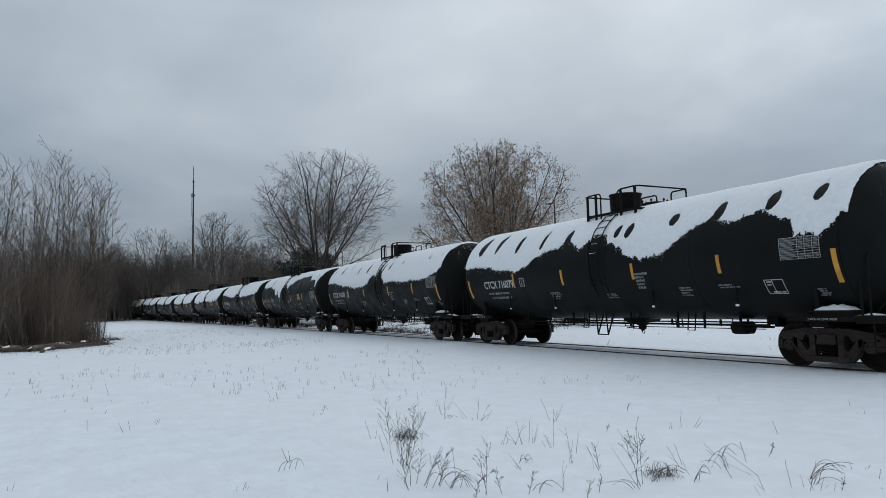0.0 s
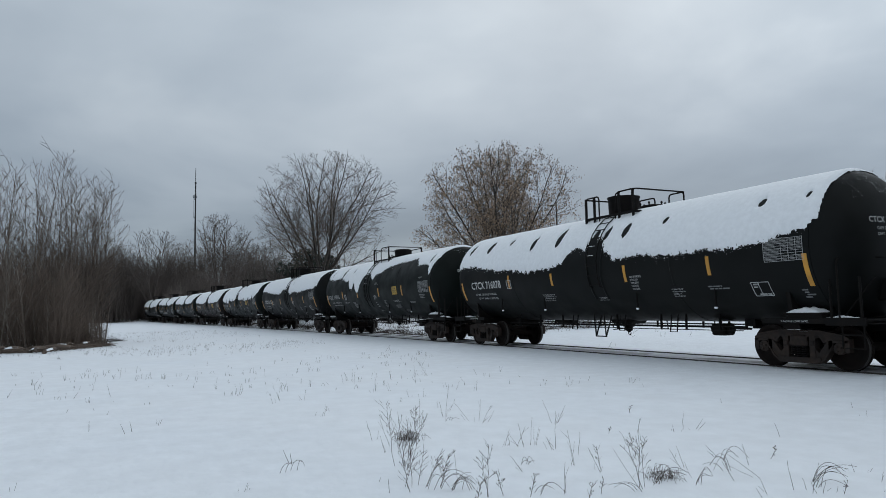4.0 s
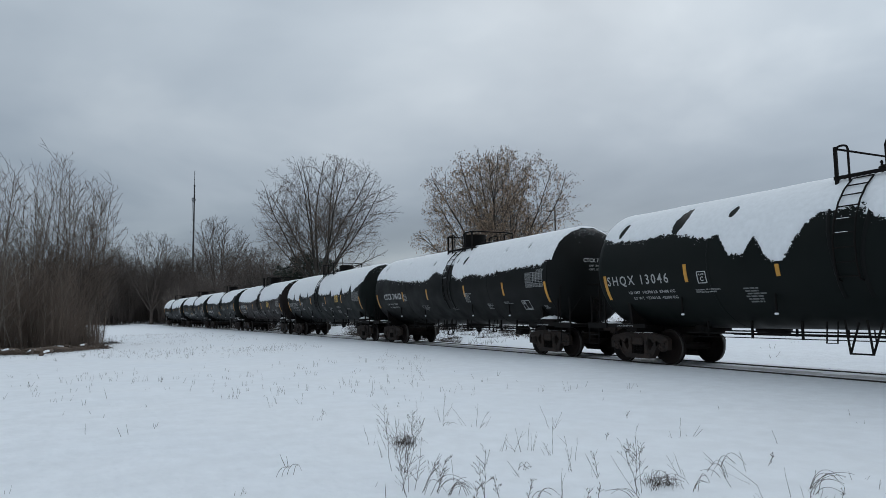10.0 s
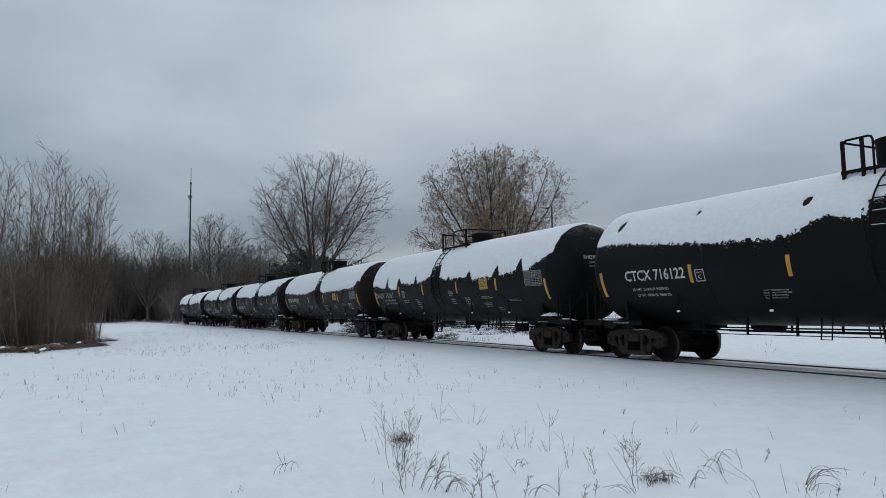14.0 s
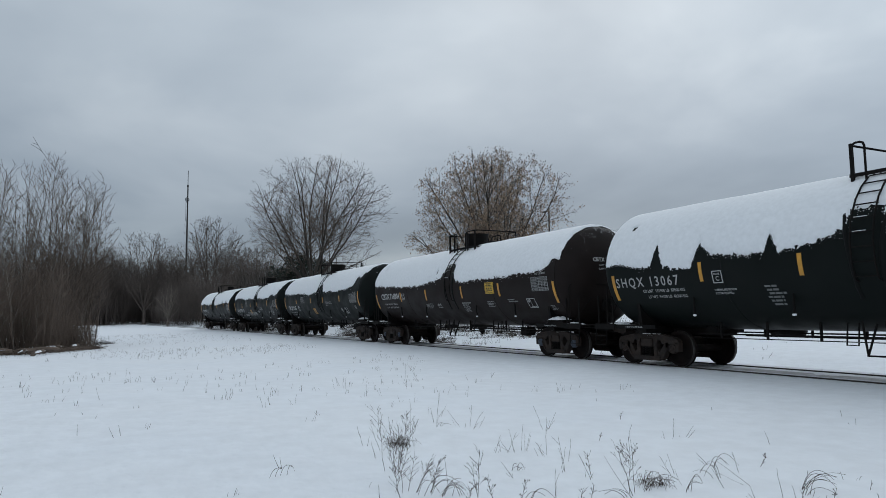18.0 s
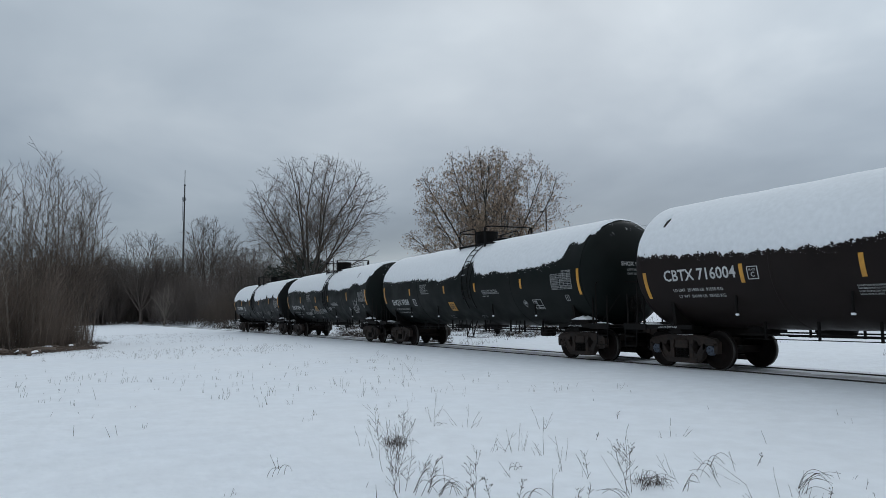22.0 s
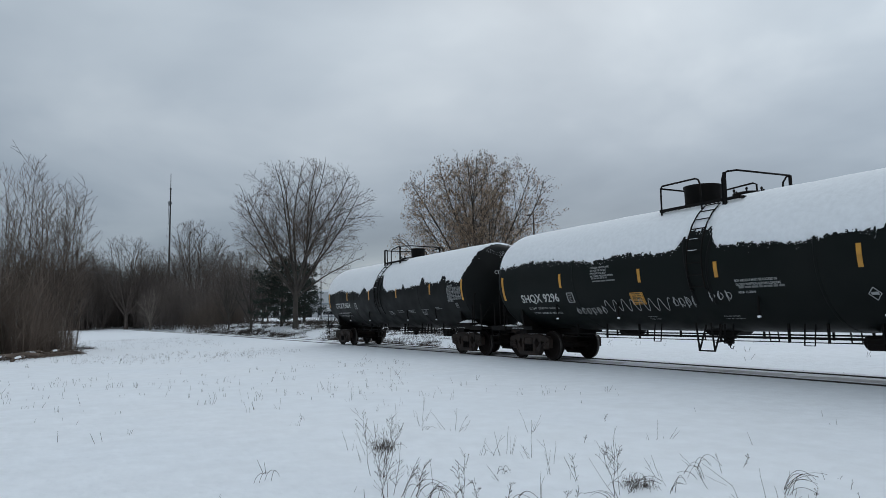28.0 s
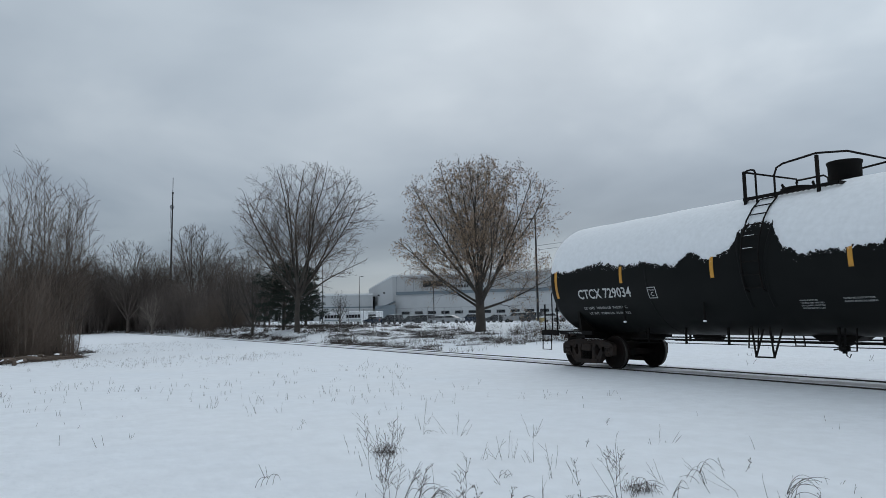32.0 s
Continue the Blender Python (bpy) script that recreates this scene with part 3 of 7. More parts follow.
    for i in range(nx):
        for j in range(na):
            q = (i * m + j, i * m + j + 1, (i + 1) * m + j + 1, (i + 1) * m + j)
            if max(field[t] for t in q) > 0:
                faces.append(q)
    return mesh_of("snow_cover", verts, faces, CAKED, True), crumbs.mesh("crumbled_snow", CAKED)


def flat_text(body, size, bold=0.018, apart=1.0):
    cu = bpy.data.curves.new("lettering", "FONT")
    cu.body, cu.size, cu.resolution_u, cu.offset = body, size, 2, bold * size
    cu.space_character = apart
    ob = bpy.data.objects.new("lettering", cu)
    me = bpy.data.meshes.new_from_object(ob)
    bpy.data.objects.remove(ob)
    bpy.data.curves.remove(cu)
    return me


def text_mesh(body, x, z, size, mat, width=None, lift=0.008, bold=0.018, apart=1.0):
    """Lettering wrapped on the shell; x, z give its left end and foot."""
    me = flat_text(body, size, bold, apart)
    co = np.empty(len(me.vertices) * 3)
    me.vertices.foreach_get("co", co)
    co = co.reshape(-1, 3)
    wide = co[:, 0].max() - co[:, 0].min()
    k = 1.0 if width is None else width / wide
    a0 = angle_at(z)
    for i, v in enumerate(me.vertices):
        v.co = on_tank(x + (co[i, 0] - co[:, 0].min()) * k, a0 - co[i, 1] / TANK_R, lift)
    me.materials.clear()
    me.materials.append(mat)
    me.update()
    return me


def head_text_mesh(body, x, y, z, size, mat, spacing=1.0):
    """Lettering on the forward head, seen from ahead."""
    me = flat_text(body, size)
    for v in me.vertices:
        yy, zz = y + v.co.x * spacing, z + v.co.y
        r = math.hypot(yy, zz - TANK_Z)
        v.co = (TANK_HALF + head_x(r) + 0.010, yy, zz)
    me.materials.clear()
    me.materials.append(mat)
    me.update()
    return me


def bars_mesh(x, z, widths, height, gap, mat, lift=0.008, seed=0):
    """Lines of small unreadable lettering as short bars."""
    rnd = random.Random(seed)
    b = Build()
    for i, w in enumerate(widths):
        zz = z - i * (height + gap)
        p = x
        while p < x + w - 0.02:
            run = min(rnd.uniform(0.06, 0.2), x + w - p)
            q = patch(p, p + run, angle_at(zz), angle_at(zz - height), lift, 1, 1)
            b.add(q.v, q.f)
            p += run + 0.03
    return b.mesh("stencil_lines", mat)


def frame_mesh(x0, x1, z0, z1, w, mat, lift=0.008, rows=(), cols=()):
    """A ruled box on the shell, with further lines at the fractions rows and cols."""
    b = Build()
    a0, a1 = angle_at(z1), angle_at(z0)
    da = w / TANK_R
    for f in (0.0, 1.0, *rows):
        a = a0 + (a1 - a0) * f
        q = patch(x0, x1, a - da / 2, a + da / 2, lift, 2, 1)
        b.add(q.v, q.f)
    for f in (0.0, 1.0, *cols):
        x = x0 + (x1 - x0) * f
        q = patch(x - w / 2, x + w / 2, a0, a1, lift, 1, 3)
        b.add(q.v, q.f)
    return b.mesh("ruled_panel", mat)


# shared fittings of a tank car
LADDER_POSTS = []
for off in (-0.22, 0.22):
    pts = [(-0.25 + off, *on_tank(0, 1.98, -0.01)[1:])] + [(-0.25 + off, *on_tank(0, a, 0.09)[1:]) for a in (1.93, 1.75, 1.5, 1.25, 1.0, 0.8, 0.6)]
    LADDER_POSTS.append(Build().tube(pts, 0.018, 6).mesh("ladder_rail", IRON))
RUNG_ME = []
for k in range(9):
    a = 1.90 - k * 0.165
    p = on_tank(0, a, 0.09)
    RUNG_ME.append(Build().tube([(-0.47, p[1], p[2]), (-0.03, p[1], p[2])], 0.014, 6).mesh("rung", IRON))
RUNG_SNOW = Build().box(-0.42, -0.010, 0.010, -0.16, 0.010, 0.022, 0.004).mesh("snow_patch", CAKED)
STIRRUP_ME = (Build().tube([(-0.47, -1.5, 1.2), (-0.38, -1.52, 0.55)], 0.022).tube([(-0.25, -1.4, 1.15), (-0.38, -1.52, 0.55)], 0.022)
              .tube([(-0.03, -1.5, 1.2), (0.06, -1.52, 0.55)], 0.022).tube([(0.2, -1.4, 1.15), (0.06, -1.52, 0.55)], 0.022)
              .tube([(-0.4, -1.52, 0.55), (0.08, -1.52, 0.55)], 0.018).mesh("step_stirrup", IRON))
COLLAR_ME = []
for s in (-1, 1):
    q = Build()
    n = 26
    v, f = [], []
    for j in range(n + 1):
        a = -2.2 + 4.4 * j / n
        flare = 0.30 + 0.16 * math.sin(min(1.0, abs(a) / 1.9) * math.pi) ** 2
        for x, l in ((flare - 0.07, 0.0), (flare - 0.05, 0.035), (flare, 0.035), (flare + 0.03, 0.0)):
            v.append(on_tank(-0.25 + s * x, a, l - 0.004))
    for j in range(n):
        for i in range(3):
            w = (j * 4 + i, j * 4 + i + 1, j * 4 + 4 + i + 1, j * 4 + 4 + i)
            f.append(w if s < 0 else w[::-1])
    COLLAR_ME.append(q.add(v, f).mesh("jacket_collar", BLACK, True))



TOP = 4.76
PR = 0.024


def board_mesh(x0, x1, y0, y1):
    """A walkway of bars in an angle-iron rim."""
    b = Build()
    n = max(2, int((x1 - x0) / 0.12))
    for k in range(n + 1):
        x = x0 + (x1 - x0) * k / n
        b.box(x - 0.012, y0, 4.09, x + 0.012, y1, 4.125)
    for y in (y0, y1):
        b.box(x0, y - 0.02, 4.07, x1, y + 0.02, 4.14)
    for x in (x0, x1):
        b.box(x - 0.02, y0, 4.07, x + 0.02, y1, 4.14)
    return b.mesh("walkway", IRON)


def drum_mesh(r, z0, z1, lid=0.0):
    return Build().lathe([(z0, r * 0.96), (z1 - 0.05, r), (z1 - 0.045, r + 0.02), (z1, r + 0.02), (z1 + lid, r * 0.8), (z1 + lid + 0.004, r * 0.2)], 32, "z").mesh("valve_housing", IRON, True)


MANWAY_ME = Build().lathe([(4.15, 0.30), (4.27, 0.30), (4.28, 0.38), (4.33, 0.38), (4.35, 0.32), (4.39, 0.1)], 24, "z").mesh("manway", IRON, True)
BOLT_ME = Build().tube([(0, 0, 4.26), (0, 0, 4.44)], 0.018, 6).lathe([(4.38, 0.034), (4.42, 0.034)], 6, "z").mesh("eye_bolt", IRON)


def pipe(pts, r=PR):
    return Build().tube(pts, r, 7).mesh("hand_rail", IRON, True)


def hoop(x0, x1, y, top=TOP, foot=3.88, k=0.09):
    return [(x0, y, foot), (x0, y, top - k), (x0 + 0.3 * k, y, top - 0.3 * k), (x0 + k, y, top), (x1 - k, y, top), (x1 - 0.3 * k, y, top - 0.3 * k), (x1, y, top - k), (x1, y, foot)]


def add_fittings(car, kind, lad):
    """The walkway, hand rails and valve gear on the top of a tank; four patterns of them."""
    f, n = -0.95, 0.95
    if kind == "round":
        a, b = lad - 1.1, lad + 1.1
        rails = [hoop(a, a + 0.62, f), [(a, f, TOP - 0.03), (a, n, TOP - 0.03), (a, n, 3.88)],
                 [(lad + 0.25, f, 3.88), (lad + 0.25, f, TOP - 0.14), (lad + 0.30, f, TOP - 0.05), (lad + 0.42, f, TOP), (b - 0.1, f, TOP), (b, f + 0.1, TOP), (b, n, TOP), (b, n, 3.88)],
                 hoop(a + 0.3, a + 1.0, n), hoop(b - 0.6, b, n)]
        posts = [(a, f), (a + 0.4, f), (lad + 1.02, f), (lad + 0.42, f)]
        drum, manx = (lad - 0.45, 0.48, 4.14, 4.78, 0.0), lad + 0.75
    elif kind == "wide":
        a, b = lad - 0.55, lad + 1.55
        rails = [hoop(a, a + 0.27, f), [(a, f, TOP - 0.04), (a, n, TOP - 0.04), (a, n, 3.88)],
                 [(lad + 0.47, f, 3.88), (lad + 0.47, f, TOP - 0.16), (lad + 0.52, f, TOP - 0.05), (lad + 0.66, f, TOP), (b - 0.06, f, TOP), (b, f + 0.08, TOP), (b, n, TOP), (b, n, 3.88)],
                 [(a, n, TOP - 0.05), (b, n, TOP - 0.05)]]
        posts = [(a, f), (b, f), (b, n)]
        drum, manx = (lad + 1.28, 0.46, 4.14, 4.60, 0.05), lad + 0.15
    elif kind == "left":
        a, b = lad - 1.65, lad + 0.75
        rails = [[(a, f, 3.88), (a, f, TOP - 0.06), (a + 0.06, f, TOP), (lad - 0.5, f, TOP), (lad - 0.41, f, TOP - 0.04), (lad - 0.36, f, TOP - 0.16), (lad - 0.34, f, 3.88)],
                 [(a, f, TOP - 0.06), (a, n, TOP - 0.06), (a, n, 3.88)],
                 [(lad + 0.30, f, 3.88), (lad + 0.30, f, TOP - 0.16), (lad + 0.34, f, TOP - 0.05), (lad + 0.46, f, TOP), (b - 0.1, f + 0.1, TOP), (b, n, TOP), (b - 0.1, n, TOP - 0.02), (b - 0.2, n, TOP - 0.14), (b - 0.22, n, 3.88)],
                 [(a, n, TOP - 0.06), (lad - 0.3, n, TOP), (lad - 0.2, n, TOP - 0.05), (lad - 0.16, n, 3.88)]]
        posts = [(lad + 0.37, f), (b, n)]
        drum, manx = (lad - 1.1, 0.47, 4.12, 4.74, 0.0), lad + 0.25
    else:
        a, b = lad - 0.6, lad + 1.6
        rails = [hoop(a, a + 0.3, f), [(a, f, TOP - 0.02), (a, n, TOP - 0.02), (a, n, 3.88)],
                 [(lad + 0.17, f, 3.88), (lad + 0.17, f, TOP - 0.24), (lad + 0.24, f, TOP - 0.08), (lad + 0.40, f, TOP - 0.02), (lad + 1.18, f, TOP + 0.04), (b, f + 0.4, TOP + 0.03), (b, n, TOP), (b, n, 3.88)],
                 [(a, n, TOP - 0.06), (lad + 0.1, n, TOP - 0.06), (lad + 0.2, n, TOP - 0.14), (lad + 0.22, n, 3.88)], [(lad + 0.9, n, TOP - 0.08), (b, n, TOP - 0.04)]]
        posts = [(a, f), (lad + 1.18, f), (b, n)]
        drum, manx = (lad + 1.18, 0.33, 4.14, 4.70, 0.0), lad + 0.05
    part("walkway", board_mesh(a - 0.05, b, f, -0.35), car)
    part("walkway", board_mesh(a - 0.05, b, 0.35, n), car)
    for pts in rails:
        part("hand_rail", pipe(pts), car)
    for x, y in posts:
        part("rail_post", Build().box(x - 0.032, y - 0.032, 3.88, x + 0.032, y + 0.032, TOP, 0.006).mesh("rail_post", IRON), car)
    dx, r, z0, z1, lid = drum
    part("valve_housing", drum_mesh(r, z0, z1, lid), car, "", pose(dx, 0, 0))
    man = part("manway", MANWAY_ME, car, "", pose(manx, 0.05, 0))
    for k in range(6):
        t = 2 * math.pi * k / 6
        part("eye_bolt", BOLT_ME, man, "", pose(0.36 * math.cos(t), 0.36 * math.sin(t), 0))


SILL_ME = {}
for s in (-1, 1):
    b = Build().box(min(s * 5.0, s * 8.45), -0.26, 0.80, max(s * 5.0, s * 8.45), 0.26, 1.10, 0.02)
    b.box(min(s * 5.0, s * 5.3), -0.5, 0.86, max(s * 5.0, s * 5.3), 0.5, 1.25)
    SILL_ME[s] = b.mesh("stub_sill", IRON)
SADDLE_ME = Build()
SADDLE_ME.prism([(-0.22, 0.86), (0.22, 0.86), (0.16, 1.02), (-0.16, 1.02)], -1.28, 1.28)
for s in (-1, 1):
    SADDLE_ME.add([(-0.05, s * 0.5, 1.0), (0.05, s * 0.5, 1.0), (0.05, s * 1.25, 1.0), (-0.05, s * 1.25, 1.0), (-0.05, s * 0.5, 1.2), (0.05, s * 0.5, 1.2), (0.05, s * 1.36, 1.86), (-0.05, s * 1.36, 1.86)],
                                          [(0, 1, 2, 3), (4, 7, 6, 5), (0, 4, 5, 1), (1, 5, 6, 2), (2, 6, 7, 3), (3, 7, 4, 0)])
SADDLE_ME = SADDLE_ME.mesh("body_bolster", IRON)
DECK_ME = Build().box(-0.42, -1.42, 1.02, 0.42, 1.42, 1.06, 0.008).box(-0.42, -1.44, 0.94, 0.42, -1.40, 1.10).box(-0.42, 1.40, 0.94, 0.42, 1.44, 1.10).mesh("end_platform", IRON)
SIDE_SILL_ME = {s: Build().box(min(s * 6.2, s * 7.72), -1.40, 0.97, max(s * 6.2, s * 7.72), -1.33, 1.08, 0.008).mesh("side_sill", IRON) for s in (-1, 1)}
COUPLER_ME = (Build().box(0.0, -0.07, 0.82, 0.45, 0.07, 0.98, 0.02).prism([(0.45, 0.76), (0.66, 0.78), (0.70, 0.90), (0.66, 1.02), (0.45, 1.04)], -0.16, -0.02)
              .prism([(0.45, 0.80), (0.60, 0.80), (0.60, 1.0), (0.45, 1.0)], 0.02, 0.15).tube([(0.55, -0.1, 0.72), (0.55, -0.1, 1.08)], 0.03).mesh("coupler", CAST))
HOSE_ME = Build().tube([(0.0, 0.3, 0.85), (0.18, 0.3, 0.80), (0.30, 0.28, 0.62), (0.36, 0.25, 0.42), (0.46, 0.22, 0.36), (0.56, 0.2, 0.40)], 0.028, 7).mesh("air_hose", IRON, True)
LEVER_ME = Build().tube([(0.0, -1.40, 1.0), (0.12, -1.30, 0.98), (0.14, -0.5, 0.98), (0.2, -0.16, 1.0)], 0.014).mesh("uncoupling_lever", IRON)
STEP_ME = Build().tube([(-0.22, -1.42, 1.02), (-0.22, -1.44, 0.50), (0.22, -1.44, 0.50), (0.22, -1.42, 1.02)], 0.018).tube([(-0.22, -1.44, 0.76), (0.22, -1.44, 0.76)], 0.015).mesh("sill_step", IRON)
GRAB_ME = Build().tube([(-0.12, -1.41, 0.98), (-0.12, -1.41, 2.20), (-0.12, -1.38, 2.27), (-0.12, -1.30, 2.30), (-0.05, -0.9, 2.30), (0.16, -0.4, 2.30), (0.2, 0.0, 2.30)], 0.019, 7).mesh("end_hand_rail", IRON)
POST_ME = Build().tube([(0, -1.36, 0.98), (0, -1.36, 1.90)], 0.026, 7).box(-0.05, -1.40, 1.05, 0.05, -1.32, 1.09).mesh("grab_post", IRON)
BRACE_ME = Build().tube([(-0.15, -1.2, 1.06), (0.38, -0.9, 1.9)], 0.014).mesh("brace_rod", IRON)
BRAKEBOX_ME = Build().box(-0.12, -0.28, 1.42, 0.16, 0.05, 1.86, 0.03).tube([(0.02, -0.1, 1.06), (0.02, -0.1, 1.45)], 0.04).mesh("hand_brake", IRON)
BRAKEWHEEL_ME = Build()
BRAKEWHEEL_ME.tube([(0.20, -0.12 + 0.26 * math.cos(2 * math.pi * k / 20), 1.66 + 0.26 * math.sin(2 * math.pi * k / 20)) for k in range(21)], 0.016, 6, cap=False)
for k in range(5):
    a = 2 * math.pi * k / 5
    BRAKEWHEEL_ME.tube([(0.17, -0.12, 1.66), (0.20, -0.12 + 0.26 * math.cos(a), 1.66 + 0.26 * math.sin(a))], 0.011, 5)
BRAKEWHEEL_ME = BRAKEWHEEL_ME.mesh("brake_wheel", IRON)
VALVE_ME = Build().lathe([(-0.28, 0.13), (0.28, 0.13)], 14, "x", (0, -0.35, 0.78)).box(-0.2, -0.55, 0.62, 0.2, -0.15, 0.92, 0.03).tube([(0.3, -0.35, 0.8), (0.9, -0.4, 0.8)], 0.03).mesh("brake_valve", IRON)
RESERVOIR_ME = Build().lathe([(-0.45, 0.05), (-0.42, 0.17), (0.42, 0.17), (0.45, 0.05)], 16, "x", (0, 0.5, 0.82)).mesh("air_reservoir", IRON, True)
OUTLET_ME = Build().lathe([(0.64, 0.07), (0.66, 0.11), (0.76, 0.11), (0.78, 0.17), (0.84, 0.19), (1.0, 0.28)], 20, "z").tube([(0.0, 0, 0.60), (0.0, 0, 0.66)], 0.05).tube([(0.05, -0.1, 0.74), (0.3, -0.5, 0.74), (0.34, -0.9, 0.72)], 0.016).tube([(0.1, -0.12, 0.66), (0.12, -0.13, 0.56), (0.17, -0.12, 0.52), (0.2, -0.1, 0.60)], 0.012).mesh("bottom_outlet", IRON)
SKID_ME = Build().prism([(-0.62, 1.02), (-0.38, 0.86), (0.38, 0.86), (0.62, 1.02)], -0.26, 0.26).mesh("skid_plate", IRON)
PIPE_ME = Build().tube([(-5.3, -0.78, 0.86), (5.3, -0.78, 0.86)], 0.020, 7).mesh("train_line_pipe", IRON)
ROD_ME = Build().tube([(-5.2, -0.80, 0.765), (5.2, -0.80, 0.765)], 0.011, 6).mesh("brake_rod", IRON)
SHELF_ME = (Build().box(-0.46, -1.40, 1.16, 0.44, -0.95, 1.20, 0.01).prism([(-0.46, 1.02), (0.44, 1.02), (0.44, 1.17), (-0.30, 1.17)], -1.36, -1.32).box(0.36, -1.3, 1.02, 0.42, -1.0, 1.17).mesh("end_shelf", IRON))
SHELF_SNOW_ME = lump(18, 10, 0.40, 0.20, 0.13, 5.0)
HANGER_ME = Build().box(-0.02, -0.81, 0.75, 0.02, -0.76, 1.16).mesh("pipe_hanger", IRON)
LOOP_ME = Build().tube([(-0.12, -0.78, 1.15), (-0.12, -0.84, 0.70), (0.12, -0.84, 0.70), (0.12, -0.78, 1.15)], 0.018).mesh("hanger_loop", IRON)
LUG_ME = Build().tube([on_tank(0.06, 2.10, -0.01), on_tank(0.03, 2.22, 0.09), on_tank(0.0, 2.34, 0.20)], 0.024, 6, 0.030).mesh("jacket_lug", IRON)
LUG_SNOW_ME = Build().box(-0.045, -0.025, -0.02, 0.05, 0.02, 0.03, 0.012).mesh("snow_patch", CAKED)
DRAFT_SNOW_ME = lump(10, 4, 0.3, 0.3, 0.05, 11.0)


def add_strip(car, x0, z0, z1, w=0.10):
    part("reflective_strip", patch(x0 - w / 2, x0 + w / 2, angle_at(z1), angle_at(z0), 0.006, 1, 5).mesh("reflective_strip", AMBER), car, "amber reflective strip")


def tank_car(spec):
    """One black tank car; its Empty stands at rail level under its middle."""
    car = thing("tank_car", spec["label"], "tank car", "tank cars of the train")
    tank = part("tank", tank_mesh(spec["paint"]), car)
    cover, crumbs = snow_mesh(spec["edge"], spec.get("far", 3.0), spec.get("holes", ()), spec["seed"], ladder=spec["ladder"], ragged=spec.get("ragged", 0.05))
    part("snow_cover", cover, tank, "fresh snow sliding off the tank top")
    tagged(part("crumbled_snow", crumbs, tank), "loose crumbs of snow", kind="stuff")
    shift = spec["ladder"] + 0.25
    for me in COLLAR_ME:
        part("jacket_collar", me, tank, "", pose(shift, 0, 0))
    for me in LADDER_POSTS:
        part("ladder_rail", me, car, "", pose(shift, 0, 0))
    for k, me in enumerate(RUNG_ME):
        rung = part("rung", me, car, "", pose(shift, 0, 0))
        if k in (3, 4, 6):
            p = on_tank(0, 1.90 - k * 0.165, 0.09)
            part("snow_patch", RUNG_SNOW, rung, "", pose(0, p[1], p[2]))
    part("step_stirrup", STIRRUP_ME, car, "", pose(shift, 0, 0))
    add_fittings(car, spec["fittings"], spec["ladder"])
    sets = []
    for s in (-1, 1):
        part("stub_sill", SILL_ME[s], car)
        part("side_sill", SIDE_SILL_ME[s], car)
        part("side_sill", SIDE_SILL_ME[s], car, "", Matrix.Diagonal((1, -1, 1, 1)))
        part("body_bolster", SADDLE_ME, car, "", pose(s * TRUCK_X, 0, 0))
        turn = 0 if s > 0 else 180
        deck = part("end_platform", DECK_ME, car, "", pose(s * 8.15, 0, 0, 0, 0, turn))
        part("snow_patch", STEP_SNOW_ME, deck, "", pose(-0.25, -1.12 * s, 1.055))
        part("snow_patch", DRAFT_SNOW_ME, deck, "", pose(0, 0.4 * s, 1.06))
        part("coupler", COUPLER_ME, car, "", pose(s * 8.45, 0, 0, 0, 0, turn))
        part("air_hose", HOSE_ME, car, "", pose(s * 8.40, 0, 0, 0, 0, turn))
        part("uncoupling_lever", LEVER_ME, car, "", pose(s * 8.50, 0, 0, 0, 0, turn))
        for side in (-1, 1):
            flip = Matrix.Diagonal((1, -side, 1, 1))
            part("sill_step", STEP_ME, car, "", pose(s * 8.30, 0, 0) @ flip)
            for x in (-0.32, 0.30):
                part("grab_post", POST_ME, car, "", pose(s * 8.15 + x, 0, 0) @ flip)
            part("end_hand_rail", GRAB_ME, car, "", pose(s * 8.15, 0, 0) @ Matrix.Diagonal((s, -side, 1, 1)))
        part("brace_rod", BRACE_ME, car, "", pose(s * 8.1, 0, 0) @ Matrix.Diagonal((s, 1, 1, 1)))
        sets += add_truck(car, s * TRUCK_X, spec.get("snowy", True), CAP_BLUE_ME if word_of(spec).startswith("CBTX") else CAP_ME)
        for side in (-1, 1):
            flip = Matrix.Diagonal((1, -side, 1, 1))
            for x in (4.9, 2.2):
                lug = part("jacket_lug", LUG_ME, tank, "", pose(s * x, 0, 0) @ flip)
                p = on_tank(0, 2.33, 0.215)
                part("snow_patch", LUG_SNOW_ME, lug, "", pose(0.01, p[1], p[2]))
    shelf = part("end_shelf", SHELF_ME, car, "", pose(7.18, 0, 0))
    part("snow_patch", SHELF_SNOW_ME, shelf, "thick lump of settled snow", pose(0, -1.16, 1.195))
    wheel = part("hand_brake", BRAKEBOX_ME, car, "", pose(8.2, 0, 0))
    part("brake_wheel", BRAKEWHEEL_ME, wheel)
    part("brake_valve", VALVE_ME, car, "", pose(4.2, 0, 0))
    part("air_reservoir", RESERVOIR_ME, car, "", pose(-4.0, 0.35, 0.14))
    part("bottom_outlet", OUTLET_ME, car, "", pose(0.3, 0, 0))
    part("skid_plate", SKID_ME, car, "", pose(0.3, 0, 0))
